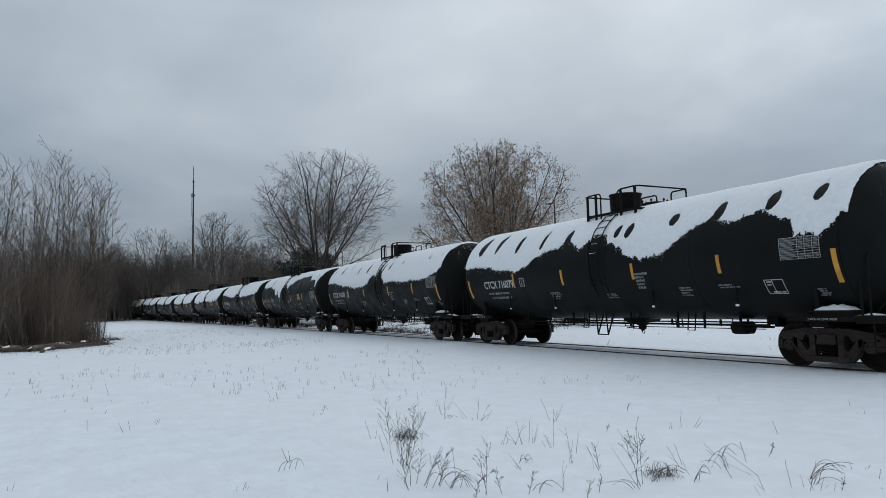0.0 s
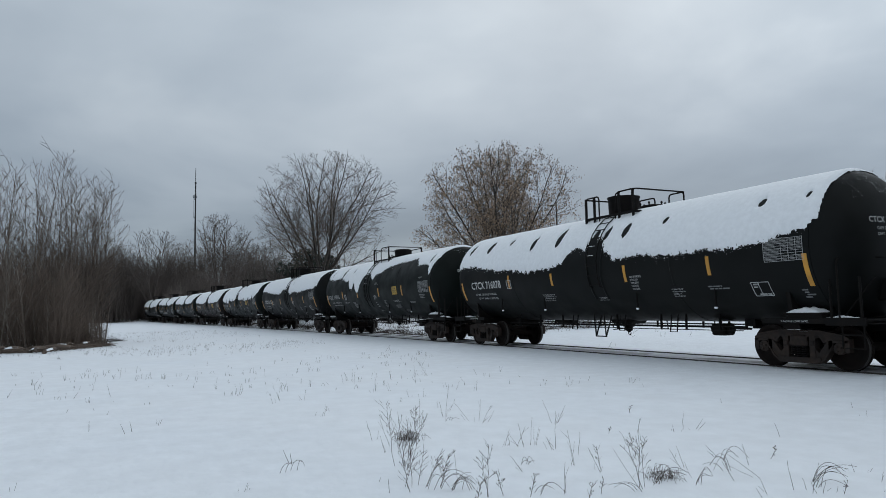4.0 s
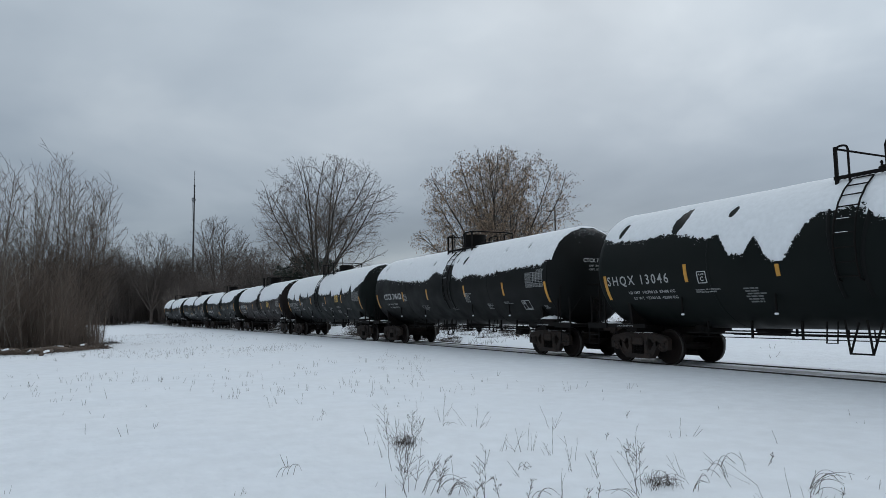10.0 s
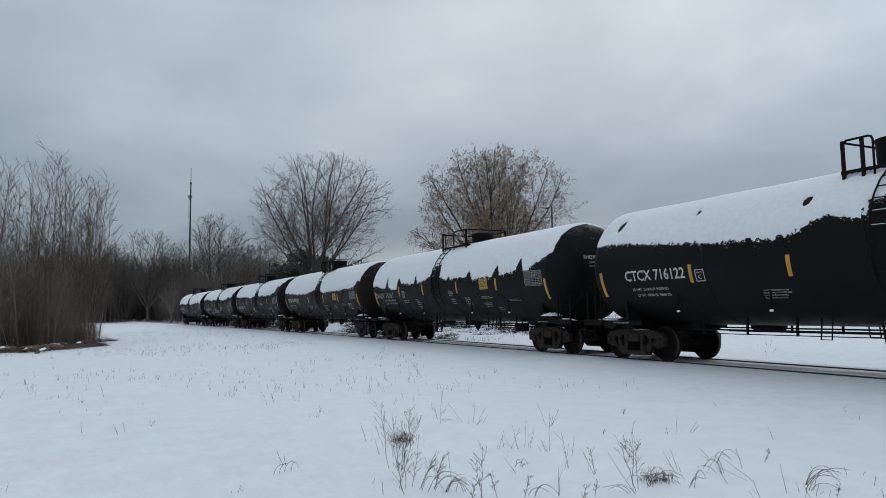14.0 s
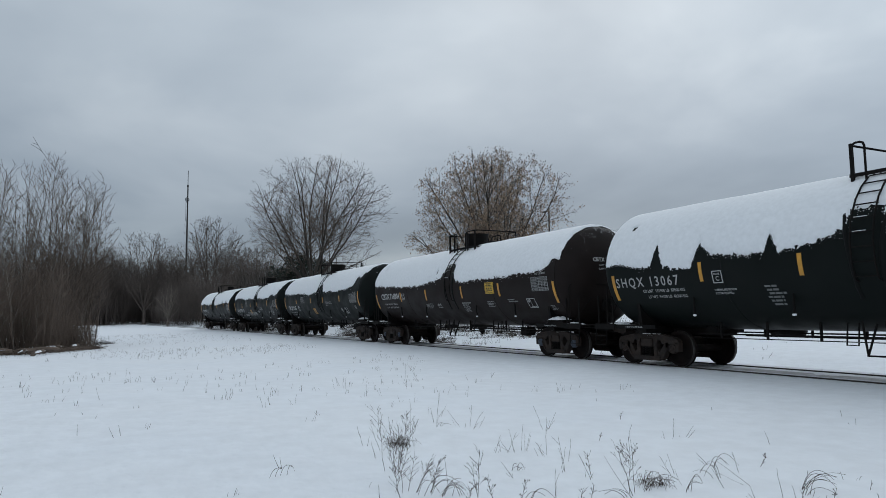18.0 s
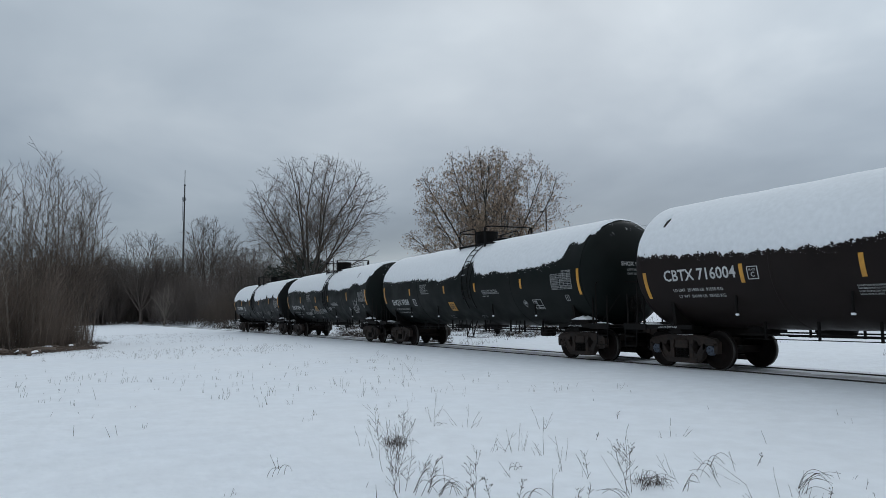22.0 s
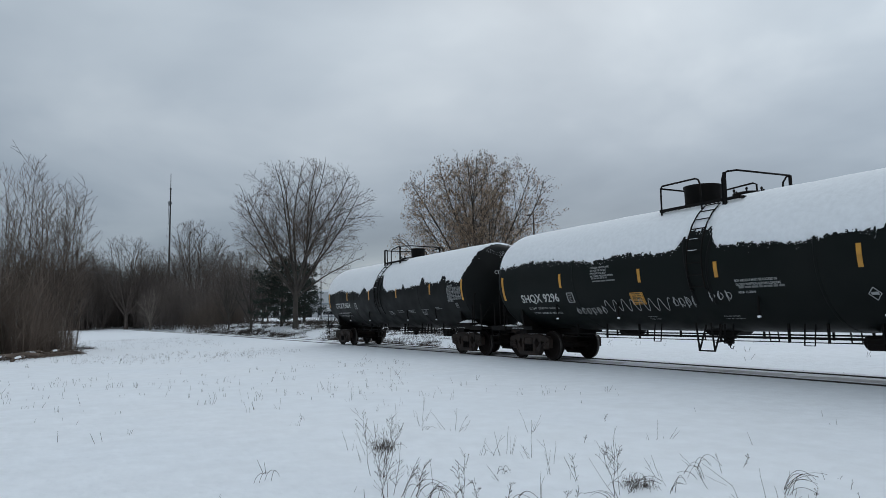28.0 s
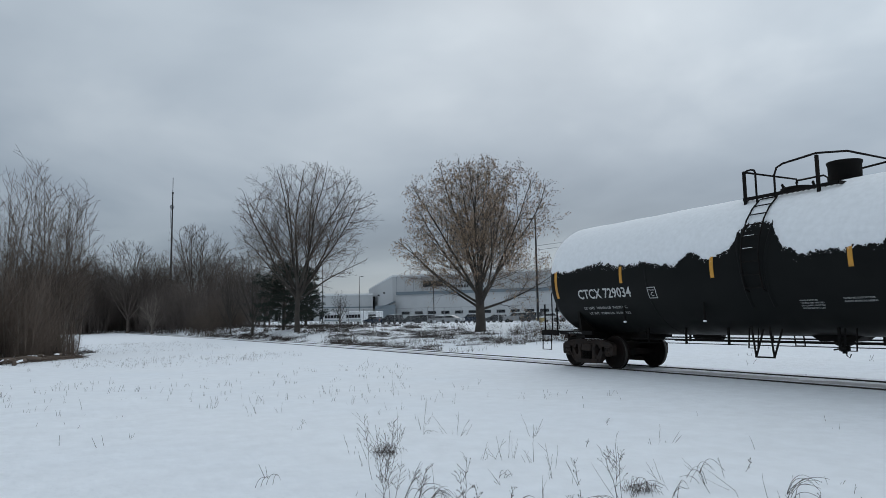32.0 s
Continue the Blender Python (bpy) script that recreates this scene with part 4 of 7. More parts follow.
    for side in (-1, 1):
        flip = Matrix.Diagonal((1, -side, 1, 1))
        part("train_line_pipe", PIPE_ME, car, "", flip)
        part("brake_rod", ROD_ME, car, "", flip)
        for x in (-4.6, -3.3, -2.0, 0.7, 2.5, 3.4, 4.5):
            part("pipe_hanger", HANGER_ME, car, "", pose(x, 0, 0) @ flip)
        for x in (-1.3, 0.95, 3.0):
            part("hanger_loop", LOOP_ME, car, "", pose(x, 0, 0) @ flip)
    for s in (-1, 1):
        lo, hi = {"left": (1.95, 2.72), "small": (2.05, 2.85)}.get(spec["fittings"], (1.75, 2.42))
        add_strip(car, s * 7.50, lo, hi, 0.11)
    for x, z0, z1 in spec["strips"]:
        add_strip(car, x, z0, z1)
    letter(car, spec)
    return car, sets


# ---- the train ----
# metres run at each whole second
RUN = [-57.64, -53.4, -49.1, -44.75, -40.35, -35.92, -31.45, -26.96, -22.45, -17.94, -13.44, -8.98, -4.51, 0.0, 4.53, 9.08, 13.68,
       18.31, 22.97, 27.69, 32.5, 37.32, 42.14, 46.97, 51.77, 56.57, 61.43, 66.38, 71.41, 76.5, 81.68, 86.9, 92.13]


def run_at(t):
    """Smooth distance between the whole seconds."""
    i = min(max(int(t), 0), 31)
    w = t - i
    p1, p2 = RUN[i], RUN[i + 1]
    p0 = RUN[i - 1] if i > 0 else 2 * p1 - p2
    p3 = RUN[i + 2] if i < 31 else 2 * p2 - p1
    m1, m2 = (p2 - p0) / 2, (p3 - p1) / 2
    return 0.09 + (2 * w ** 3 - 3 * w * w + 1) * p1 + (w ** 3 - 2 * w * w + w) * m1 + (3 * w * w - 2 * w ** 3) * p2 + (w ** 3 - w * w) * m2


def car_pose(u):
    (a, _), (b, _) = track(u - TRUCK_X), track(u + TRUCK_X)
    mid, d = (a + b) / 2, b - a
    return pose(mid.x, mid.y, mid.z, 0, -math.degrees(math.atan2(d.z, d.x)), math.degrees(math.atan2(d.y, d.x)))


TEXTS = {
    "CONDUCT": ("CONDUCT ORDER BEFORE REPAIRING TANK", "SHARP OBJECTS MUST NOT CONTACT LINING", "DO NOT STEAM OR CLEAN TANK WITH", "BOILING WATER OR CAUSTIC SODA"),
    "DANGER": ("DANGER POSSIBLE", "HYDROGEN SULFIDE", "INHALATION HAZARD"),
    "HEATER": ("MAXIMUM OPERATING PRESSURE FOR", "HEATER COILS 100 PSI", "EXTERIOR HEATER PIPES", "NO INLET OR OUTLET", "PIPE CAPS REQUIRED"),
    "CERAMIC": ("0.5 CERAMIC FIBER AND", "4 FIBERGLASS INSULATION", "COMPRESSED TO 4", "DO NOT EXCEED 400 F"),
    "THERMAL": ("THERMAL PROTECTION", "SYSTEM EQUIPPED"),
    "VENT": ("VENT TANK", "WHEN UNLOADING"),
    "CLOSE": ("CLOSE AND LOCK", "BOV SAFETY HANDLE", "REQUIREMENT SYSTEM", "BEFORE LOADING"),
    "STEAM": ("DO NOT STEAM TANK", "OR CLEAN TANK WITH", "BOILING WATER", "SHARP OBJECTS MUST", "NOT CONTACT LINING"),
    "INCH": ("0.5 INCH CERAMIC FIBER", "3.5 INCH FIBERGLASS INSULATION"),
    "EXTERIOR": ("EXTERIOR HEATER PIPES", "NO INLET OR OUTLET", "PIPE CAPS REQUIRED", "MAX OPER PRESSURE 100 PSI", "", ""),
    "BOV": ("BOV HANDLE MUST BE LOCKED IN", "CLOSED POSITION BEFORE LOADING", "", "ARIA 12-2014"),
    "STEAMOUT": ("STEAM OUTLET", "TESTED 10-2014"),
    "HANDLE": ("HANDLE MUST BE", "LOCKED AND CHAINED", "IN CLOSED POSITION", "BEFORE MOVING CAR"),
    "OUTLET": ("CLOSE AND LOCK BOTTOM", "OUTLET AFTER UNLOADING"),
    "FIBER": ("4 FIBERGLASS INSULATION", "DO NOT EXCEED 400 F", "VENT TANK WHEN UNLOADING"),
}
SPECS = [
    dict(x=41.37, label='black tank car, snow sliding off in ragged bare patches', paint=BLACK, seed=1, fittings='round', ladder=0.24,
         edge=[(-7.05, 2.91), (-3.94, 2.58), (-3.29, 2.81), (-2.94, 3.09), (-1.71, 3.22), (-1.24, 3.45), (-0.6, 3.12), (-0.04, 3.28), (1.05, 3.04), (1.54, 2.75), (2.2, 2.62), (2.73, 2.64), (3.5, 3.01), (4.08, 3.3), (4.37, 3.45), (4.87, 3.22), (5.18, 3.25), (5.73, 3.47), (6.32, 3.14), (6.55, 3.13), (6.65, 2.8), (7.25, 2.73), (7.49, 2.88), (7.64, 3.09)],
         holes=[(-6.82, 3.66, 0.24, 0.36), (-5.65, 3.73, 0.16, 0.36), (-4.19, 3.53, 0.14, 0.31), (-2.7, 3.53, 0.12, 0.34), (-1.32, 3.47, 0.15, 0.27), (1.0, 3.47, 0.13, 0.18), (1.48, 3.45, 0.14, 0.21), (3.09, 3.54, 0.16, 0.18), (4.54, 3.57, 0.16, 0.24), (5.98, 3.63, 0.16, 0.23), (7.09, 3.64, 0.13, 0.19)],
         strips=[(-4.28, 2.05, 2.54), (-1.47, 2.04, 2.51), (1.73, 2.07, 2.5), (4.65, 2.08, 2.51)],
         mark=('CTCX 716079', -6.32, 2.07, 0.4, 2.01), capacity='CAPY 28490 US GAL',
         loads=('LD LMT  200800 LB  91050 KG', 'LT WT  85200 LB  38650 KG'),
         box=(-3.89, -3.68, 2.09, 2.34),
         lines=(-6.17, -4.74, 1.67, 1.96),
         table=(6.31, 7.22, 2.27, 2.72),
         dia=(5.75, 6.11, 1.57, 1.81),
         blocks=[(-2.3, -1.75, 1.6, 1.84, 4, 'CONDUCT'), (0.4, 0.85, 1.58, 1.73, 3, 'DANGER'), (1.81, 2.28, 1.8, 2.25, 5, 'HEATER'), (3.22, 3.65, 1.57, 1.82, 4, 'CERAMIC'), (4.48, 5.04, 1.71, 1.82, 2, ''), (6.91, 7.15, 1.48, 1.65, 4, '')]),
    dict(x=23.4, label='black tank car with smooth snow dotted with small bare spots', paint=BLACK, seed=2, fittings='round', ladder=0.75,
         edge=[(-6.91, 3.01), (-2.94, 2.64), (-1.56, 2.64), (-0.83, 2.76), (-0.61, 3.0), (-0.23, 3.2), (0.15, 3.07), (1.28, 2.99), (1.6, 2.78), (3.24, 2.7), (5.32, 2.68), (6.32, 2.77), (7.05, 2.82), (7.56, 2.91), (7.67, 3.09)],
         holes=[(-7.24, 3.72, 0.13, 0.23), (-5.81, 3.7, 0.16, 0.22), (-4.39, 3.76, 0.11, 0.11), (-2.76, 3.59, 0.13, 0.24), (-1.28, 3.59, 0.14, 0.29), (0.6, 3.45, 0.14, 0.24), (1.1, 3.49, 0.11, 0.18), (1.9, 3.52, 0.13, 0.2), (3.35, 3.63, 0.08, 0.09), (6.3, 3.66, 0.1, 0.1), (7.43, 3.68, 0.06, 0.08)],
         strips=[(-4.02, 2.09, 2.56), (-1.43, 2.1, 2.49), (2.03, 2.07, 2.53), (4.97, 2.1, 2.55)],
         mark=('CTCX 716078', -6.74, 2.15, 0.3, 2.16), capacity='CAPY 28475 US GAL',
         loads=('LD LMT  201100 LB  91200 KG', 'LT WT  84900 LB  38500 KG'),
         box=(-4.17, -4.01, 2.11, 2.37),
         lines=(-6.56, -5.06, 1.69, 2.02),
         table=(6.54, 7.48, 2.3, 2.78),
         dia=(6.03, 6.43, 1.58, 1.83),
         blocks=[(-2.16, -1.43, 1.61, 1.85, 4, 'CONDUCT'), (0.61, 1.02, 1.58, 1.69, 3, 'DANGER'), (2.21, 2.66, 1.83, 2.24, 5, 'HEATER'), (3.6, 4.03, 1.61, 1.84, 4, 'CERAMIC'), (4.81, 5.38, 1.74, 1.85, 2, ''), (7.22, 7.41, 1.49, 1.69, 4, '')]),
    dict(x=5.3, label='greenish-black tank car, snow half slid off, yellow placard', paint=GREEN_BLACK, seed=3, fittings='wide', ladder=-0.34,
         edge=[(-8.33, 3.7), (-7.21, 3.38), (-5.93, 3.33), (-5.01, 3.38), (-3.75, 3.12), (-3.54, 3.22), (-3.12, 2.68), (-2.76, 2.62), (-2.48, 3.11), (-2.18, 2.59), (-1.81, 2.35), (-1.52, 2.89), (-1.0, 3.4), (-0.15, 3.32), (0.46, 3.05), (0.65, 3.29), (1.69, 3.49), (2.26, 3.67), (3.61, 3.75), (5.33, 3.81), (5.95, 3.47), (6.71, 3.47), (7.02, 3.41), (7.13, 3.42), (7.38, 3.01), (7.5, 3.12), (7.59, 3.42), (7.7, 3.71)],
         holes=[(-7.05, 3.67, 0.11, 0.21), (-4.93, 3.69, 0.19, 0.33), (-3.29, 3.71, 0.11, 0.14), (7.11, 3.68, 0.11, 0.22)],
         strips=[(-4.49, 2.12, 2.56), (-1.91, 2.13, 2.39), (1.32, 2.13, 2.56), (4.35, 2.12, 2.59)],
         mark=('SHQX 13046', -7.41, 2.14, 0.27, 2.33), capacity='CAPY 29200 US GAL',
         loads=('LD LMT  192700 LB  87400 KG', 'LT WT  93300 LB  42300 KG'),
         box=(-4.13, -4.0, 2.08, 2.34),
         lines=(-6.65, -4.96, 1.79, 2.0),
         table=(6.31, 7.31, 2.21, 2.7),
         placard=(3.18, 3.77, 2.19, 2.58),
         title=('DOT 117J100W', 6.31, 2.84, 0.37),
         blocks=[(-4.29, -3.54, 1.84, 1.95, 2, 'THERMAL'), (-2.9, -2.41, 1.56, 1.92, 6, ''), (0.84, 1.34, 2.76, 2.88, 2, 'VENT'), (0.53, 1.0, 2.0, 2.23, 4, 'CLOSE'), (0.57, 0.84, 1.56, 1.86, 3, ''), (1.82, 2.12, 1.59, 1.93, 5, 'STEAM'), (3.12, 4.01, 1.83, 1.93, 2, 'INCH'), (3.04, 3.62, 1.52, 1.68, 3, ''), (0.57, 1.05, 1.37, 1.44, 2, ''), (4.97, 5.74, 1.73, 1.81, 2, ''), (6.27, 6.92, 1.91, 2.12, 3, ''), (3.88, 4.3, 1.33, 1.43, 2, '')]),
    dict(x=-12.7, label='black tank car with an even cap of fresh snow', paint=BLACK, seed=4, fittings='round', ladder=0.48,
         edge=[(-7.44, 3.25), (-3.53, 2.93), (-1.92, 2.87), (-1.29, 2.98), (-1.03, 3.14), (-0.61, 3.24), (-0.27, 3.14), (0.74, 3.0), (1.42, 2.84), (2.38, 2.88), (3.48, 2.84), (4.46, 2.93), (5.36, 2.96), (6.18, 2.97), (7.34, 3.04), (7.57, 3.16)],
         holes=[(-6.99, 3.72, 0.11, 0.16), (-4.23, 3.75, 0.06, 0.07), (-1.21, 3.59, 0.1, 0.1), (1.05, 3.57, 0.08, 0.11), (1.71, 3.54, 0.13, 0.16), (4.66, 3.68, 0.07, 0.07), (6.13, 3.7, 0.07, 0.08)],
         strips=[(-4.2, 2.02, 2.46), (-1.52, 2.04, 2.49), (1.95, 2.07, 2.51), (4.87, 2.04, 2.5)],
         loads=('LD LMT  201900 LB  91550 KG', 'LT WT  85000 LB  38550 KG'),
         mark=('CTCX 716122', -6.51, 2.15, 0.24, 2.13), capacity='CAPY 28490 US GAL',
         box=(-4.05, -3.93, 2.05, 2.31),
         lines=(-6.34, -5.05, 1.74, 1.99),
         table=(6.39, 7.38, 2.27, 2.75),
         dia=(5.85, 6.24, 1.53, 1.79),
         title=('DOT 117R100W', 7.04, 2.77, 0.39),
         blocks=[(-2.34, -1.64, 1.58, 1.8, 4, 'CONDUCT'), (0.49, 0.92, 1.56, 1.67, 3, 'DANGER'), (1.94, 2.51, 1.84, 2.22, 5, 'HEATER'), (3.46, 3.86, 1.57, 1.79, 4, 'CERAMIC'), (4.68, 5.23, 1.72, 1.82, 2, ''), (7.04, 7.3, 1.51, 1.66, 4, '')]),
    dict(x=-30.5, label='greenish-black tank car, toothed snow edge and yellow placard', paint=GREEN_BLACK, seed=5, fittings='wide', ladder=-0.45,
         edge=[(-7.43, 2.71), (-6.03, 2.58), (-5.83, 3.17), (-5.6, 2.56), (-4.71, 2.5), (-4.4, 3.06), (-4.06, 2.67), (-2.62, 2.71), (-2.5, 3.1), (-2.28, 2.69), (-1.48, 2.74), (-0.77, 3.04), (-0.04, 2.83), (0.62, 2.73), (0.77, 2.84), (0.93, 2.71), (2.28, 2.71), (2.52, 2.98), (2.75, 2.64), (4.2, 2.63), (4.42, 2.86), (4.59, 3.06), (4.73, 2.73), (5.03, 2.68), (5.81, 2.78), (5.95, 3.05), (6.08, 3.14), (6.22, 2.96), (6.28, 2.73), (6.68, 2.8), (6.95, 2.93), (7.6, 3.2)],
         holes=[(-6.98, 3.69, 0.09, 0.07)],
         strips=[(-4.41, 2.13, 2.59), (-1.8, 2.13, 2.59), (1.4, 2.12, 2.57), (4.44, 2.13, 2.58)],
         mark=('SHQX 13067', -7.4, 2.09, 0.28, 2.27), capacity='CAPY 29200 US GAL',
         loads=('LD LMT  191900 LB  87000 KG', 'LT WT  94100 LB  42700 KG'),
         box=(-4.07, -3.91, 2.08, 2.33),
         lines=(-6.44, -5.01, 1.79, 2.04),
         table=(6.35, 7.35, 2.21, 2.7),
         placard=(3.26, 3.86, 2.2, 2.59),
         title=('DOT 117J100W', 6.35, 2.84, 0.37),
         blocks=[(-4.11, -3.49, 1.8, 1.96, 2, 'THERMAL'), (-2.75, -2.34, 1.5, 1.97, 6, ''), (0.64, 1.05, 2.02, 2.24, 4, 'CLOSE'), (0.68, 1.05, 1.65, 1.9, 3, ''), (1.88, 2.34, 1.6, 1.94, 5, 'STEAM'), (3.22, 4.03, 1.85, 1.95, 2, 'INCH'), (3.19, 3.81, 1.53, 1.7, 3, ''), (4.03, 4.32, 1.39, 1.52, 2, ''), (5.05, 5.79, 1.72, 1.8, 2, '')]),
    dict(x=-48.33, label='brownish-black tank car with thick snow and yellow placard', paint=BROWN_BLACK, seed=6, fittings='round', ladder=0.43,
         edge=[(-7.6, 2.89), (-4.54, 2.72), (-2.84, 2.7), (-1.76, 2.73), (-1.05, 2.83), (-0.38, 2.87), (-0.17, 3.1), (0.61, 2.88), (1.42, 2.71), (3.24, 2.68), (3.96, 2.7), (4.93, 2.75), (6.35, 2.78), (6.85, 2.82), (7.19, 2.89), (7.37, 3.13)],
         holes=[(-0.72, 3.18, 0.06, 0.12), (-7.02, 3.71, 0.07, 0.13)],
         strips=[(-4.51, 2.04, 2.46), (-1.8, 2.03, 2.48), (1.43, 2.04, 2.5), (4.22, 2.04, 2.5)],
         mark=('CBTX 716004', -6.83, 2.17, 0.25, 2.17), capacity='CAPY 28510 US GAL',
         loads=('LD LMT  201900 LB  91550 KG', 'LT WT  84100 LB  38150 KG'),
         box=(-4.35, -4.23, 2.11, 2.36),
         lines=(-6.63, -5.12, 1.77, 2.01),
         table=(6.32, 7.22, 2.15, 2.59),
         dia=(5.81, 6.19, 1.61, 1.88),
         placard=(3.29, 3.89, 2.15, 2.56),
         title=('DOT 117R100W1', 6.56, 2.67, 0.55),
         blocks=[(-2.0, -1.29, 1.68, 1.9, 4, 'CONDUCT'), (-0.95, -0.53, 1.68, 1.88, 3, 'DANGER'), (1.27, 1.95, 1.51, 1.89, 5, 'HEATER'), (3.19, 3.74, 1.67, 1.89, 4, 'CERAMIC'), (4.65, 5.25, 1.79, 1.92, 2, ''), (6.99, 7.25, 1.5, 1.67, 4, '')]),
    dict(x=-66.1, label='greenish-black tank car with thick smooth snow and orange placard', paint=GREEN_BLACK, seed=7, fittings='left', ladder=0.7,
         edge=[(-7.27, 3.02), (-5.99, 2.98), (-4.09, 2.96), (-2.41, 2.85), (-0.95, 2.84), (-0.15, 2.9), (0.14, 3.09), (1.1, 3.25), (1.34, 2.91), (1.96, 2.86), (2.87, 2.9), (3.16, 2.83), (4.56, 2.89), (5.18, 2.89), (5.91, 2.97), (6.57, 3.05), (6.74, 3.17), (6.83, 3.5), (7.07, 3.58), (7.29, 3.48), (7.51, 3.51), (7.58, 3.76)],
         holes=[],
         strips=[(-4.55, 2.26, 2.55), (-1.19, 2.25, 2.56), (1.32, 2.23, 2.55), (4.43, 2.24, 2.56)],
         mark=('SHQX 9268', -6.71, 1.86, 0.27, 1.85), capacity='CAPY 29050 GAL',
         loads=('LD LMT  201900 LB  91550 KG', 'LT WT  84100 LB  38150 KG'),
         box=(-4.36, -4.33, 1.81, 2.05),
         lines=(-6.56, -5.08, 1.57, 1.75),
         table=(6.15, 7.16, 2.14, 2.61),
         dia=(4.89, 5.32, 1.55, 1.84),
         placard=(-1.06, -0.6, 1.55, 1.89),
         rhomb=(4.37, 4.48, 1.65, 1.84),
         box2=(6.72, 6.82, 1.78, 1.95),
         title=('DOT 117R100W', 6.72, 2.64, 0.46),
         blocks=[(-3.44, -2.68, 2.24, 2.7, 6, 'EXTERIOR'), (1.82, 2.92, 2.02, 2.28, 4, 'BOV'), (-1.59, -1.26, 1.24, 1.38, 2, 'STEAMOUT'), (0.91, 1.35, 1.27, 1.36, 2, 'STEAMOUT')]),
    dict(x=-83.75, label='black tank car with white graffiti and thick snow', paint=GREEN_BLACK, seed=8, fittings='left', ladder=0.82,
         edge=[(-7.27, 3.04), (-5.92, 3.14), (-2.98, 2.95), (-1.55, 2.97), (-0.27, 2.95), (0.19, 2.99), (0.32, 3.22), (1.12, 3.37), (1.4, 2.96), (2.1, 2.95), (3.37, 2.83), (4.02, 2.93), (4.62, 2.97), (5.19, 2.94), (5.65, 3.1), (6.21, 3.12), (7.03, 3.02), (7.45, 3.1), (7.62, 3.45)],
         holes=[(5.85, 3.59, 0.09, 0.16)],
         strips=[(-4.37, 2.24, 2.66), (-1.08, 2.24, 2.59), (1.35, 2.23, 2.59), (4.64, 2.23, 2.68)],
         loads=('LD LMT  201600 LB  91450 KG', 'LT WT  84400 LB  38300 KG'),
         mark=('SHQX 9296', -6.55, 1.85, 0.26, 1.96), capacity='CAPY 29050 GAL',
         box=(-4.17, -4.06, 1.81, 2.03),
         lines=(-6.34, -4.8, 1.57, 1.74),
         table=(6.46, 7.44, 2.13, 2.64),
         dia=(5.3, 5.71, 1.55, 1.84),
         placard=(-1.57, -1.09, 1.68, 1.99),
         rhomb=(4.68, 4.81, 1.66, 1.81),
         box2=(6.87, 6.99, 1.82, 1.97),
         title=('DOT 117R100W', 6.99, 2.69, 0.5),
         graf=[('letters', -4.05, -2.7, 1.42, 1.68), ('wave', -2.68, -0.25, 1.50, 1.84), ('letters', -0.2, 0.6, 1.56, 1.84), ('letters', 0.95, 1.65, 1.68, 1.96), ('tag', 5.6, 6.09, 1.6, 2.28)],
         blocks=[(-2.96, -2.04, 2.3, 2.77, 6, 'EXTERIOR'), (1.81, 2.93, 1.83, 2.17, 4, 'BOV'), (-1.36, -0.97, 1.27, 1.39, 2, 'STEAMOUT'), (1.05, 1.58, 1.27, 1.38, 2, 'STEAMOUT')]),
    dict(x=-101.6, label="black tank car at the train's end with ragged snow", paint=BLACK, seed=9, fittings='small', ladder=-0.58,
         edge=[(-7.14, 2.83), (-5.36, 2.94), (-4.75, 2.8), (-3.89, 2.85), (-2.77, 2.69), (-2.32, 3.03), (-1.87, 2.73), (-1.21, 2.86), (-0.89, 3.37), (-0.17, 3.39), (0.12, 2.94), (0.44, 2.67), (2.18, 2.75), (2.31, 3.0), (2.46, 2.76), (3.46, 2.76), (3.97, 2.82), (4.09, 3.09), (4.29, 3.04), (4.45, 2.86), (5.77, 2.83), (5.94, 3.03), (6.14, 3.01), (6.29, 2.85), (7.23, 2.75), (7.49, 2.9), (7.68, 3.19), (7.78, 3.48)],
         holes=[],
         strips=[(-4.68, 2.36, 2.8), (-1.67, 2.32, 2.8), (1.56, 2.33, 2.8), (4.88, 2.36, 2.78)],
         mark=('CTCX 729034', -6.54, 2.0, 0.25, 2.15), capacity='CAPY 29020 GAL',
         loads=('LD LMT  208400 LB  94530 KG', 'LT WT  77600 LB  35190 KG'),
         box=(-3.77, -3.71, 1.93, 2.2),
         lines=(-6.49, -4.73, 1.65, 1.81),
         table=(6.35, 7.38, 2.1, 2.57),
         box2=(6.82, 6.94, 1.8, 1.96),
         title=('AAR211A100W1', 6.38, 2.6, 0.38),
         tag=('CTCX 729034', 6.31, 2.02, 0.34),
         blocks=[(0.3, 0.81, 1.55, 1.76, 4, 'HANDLE'), (1.23, 1.86, 1.66, 1.78, 2, 'OUTLET'), (2.37, 3.02, 1.62, 1.78, 3, 'FIBER'), (3.65, 4.35, 1.53, 1.78, 5, 'HEATER'), (5.01, 5.52, 1.73, 1.84, 2, '')]),
]


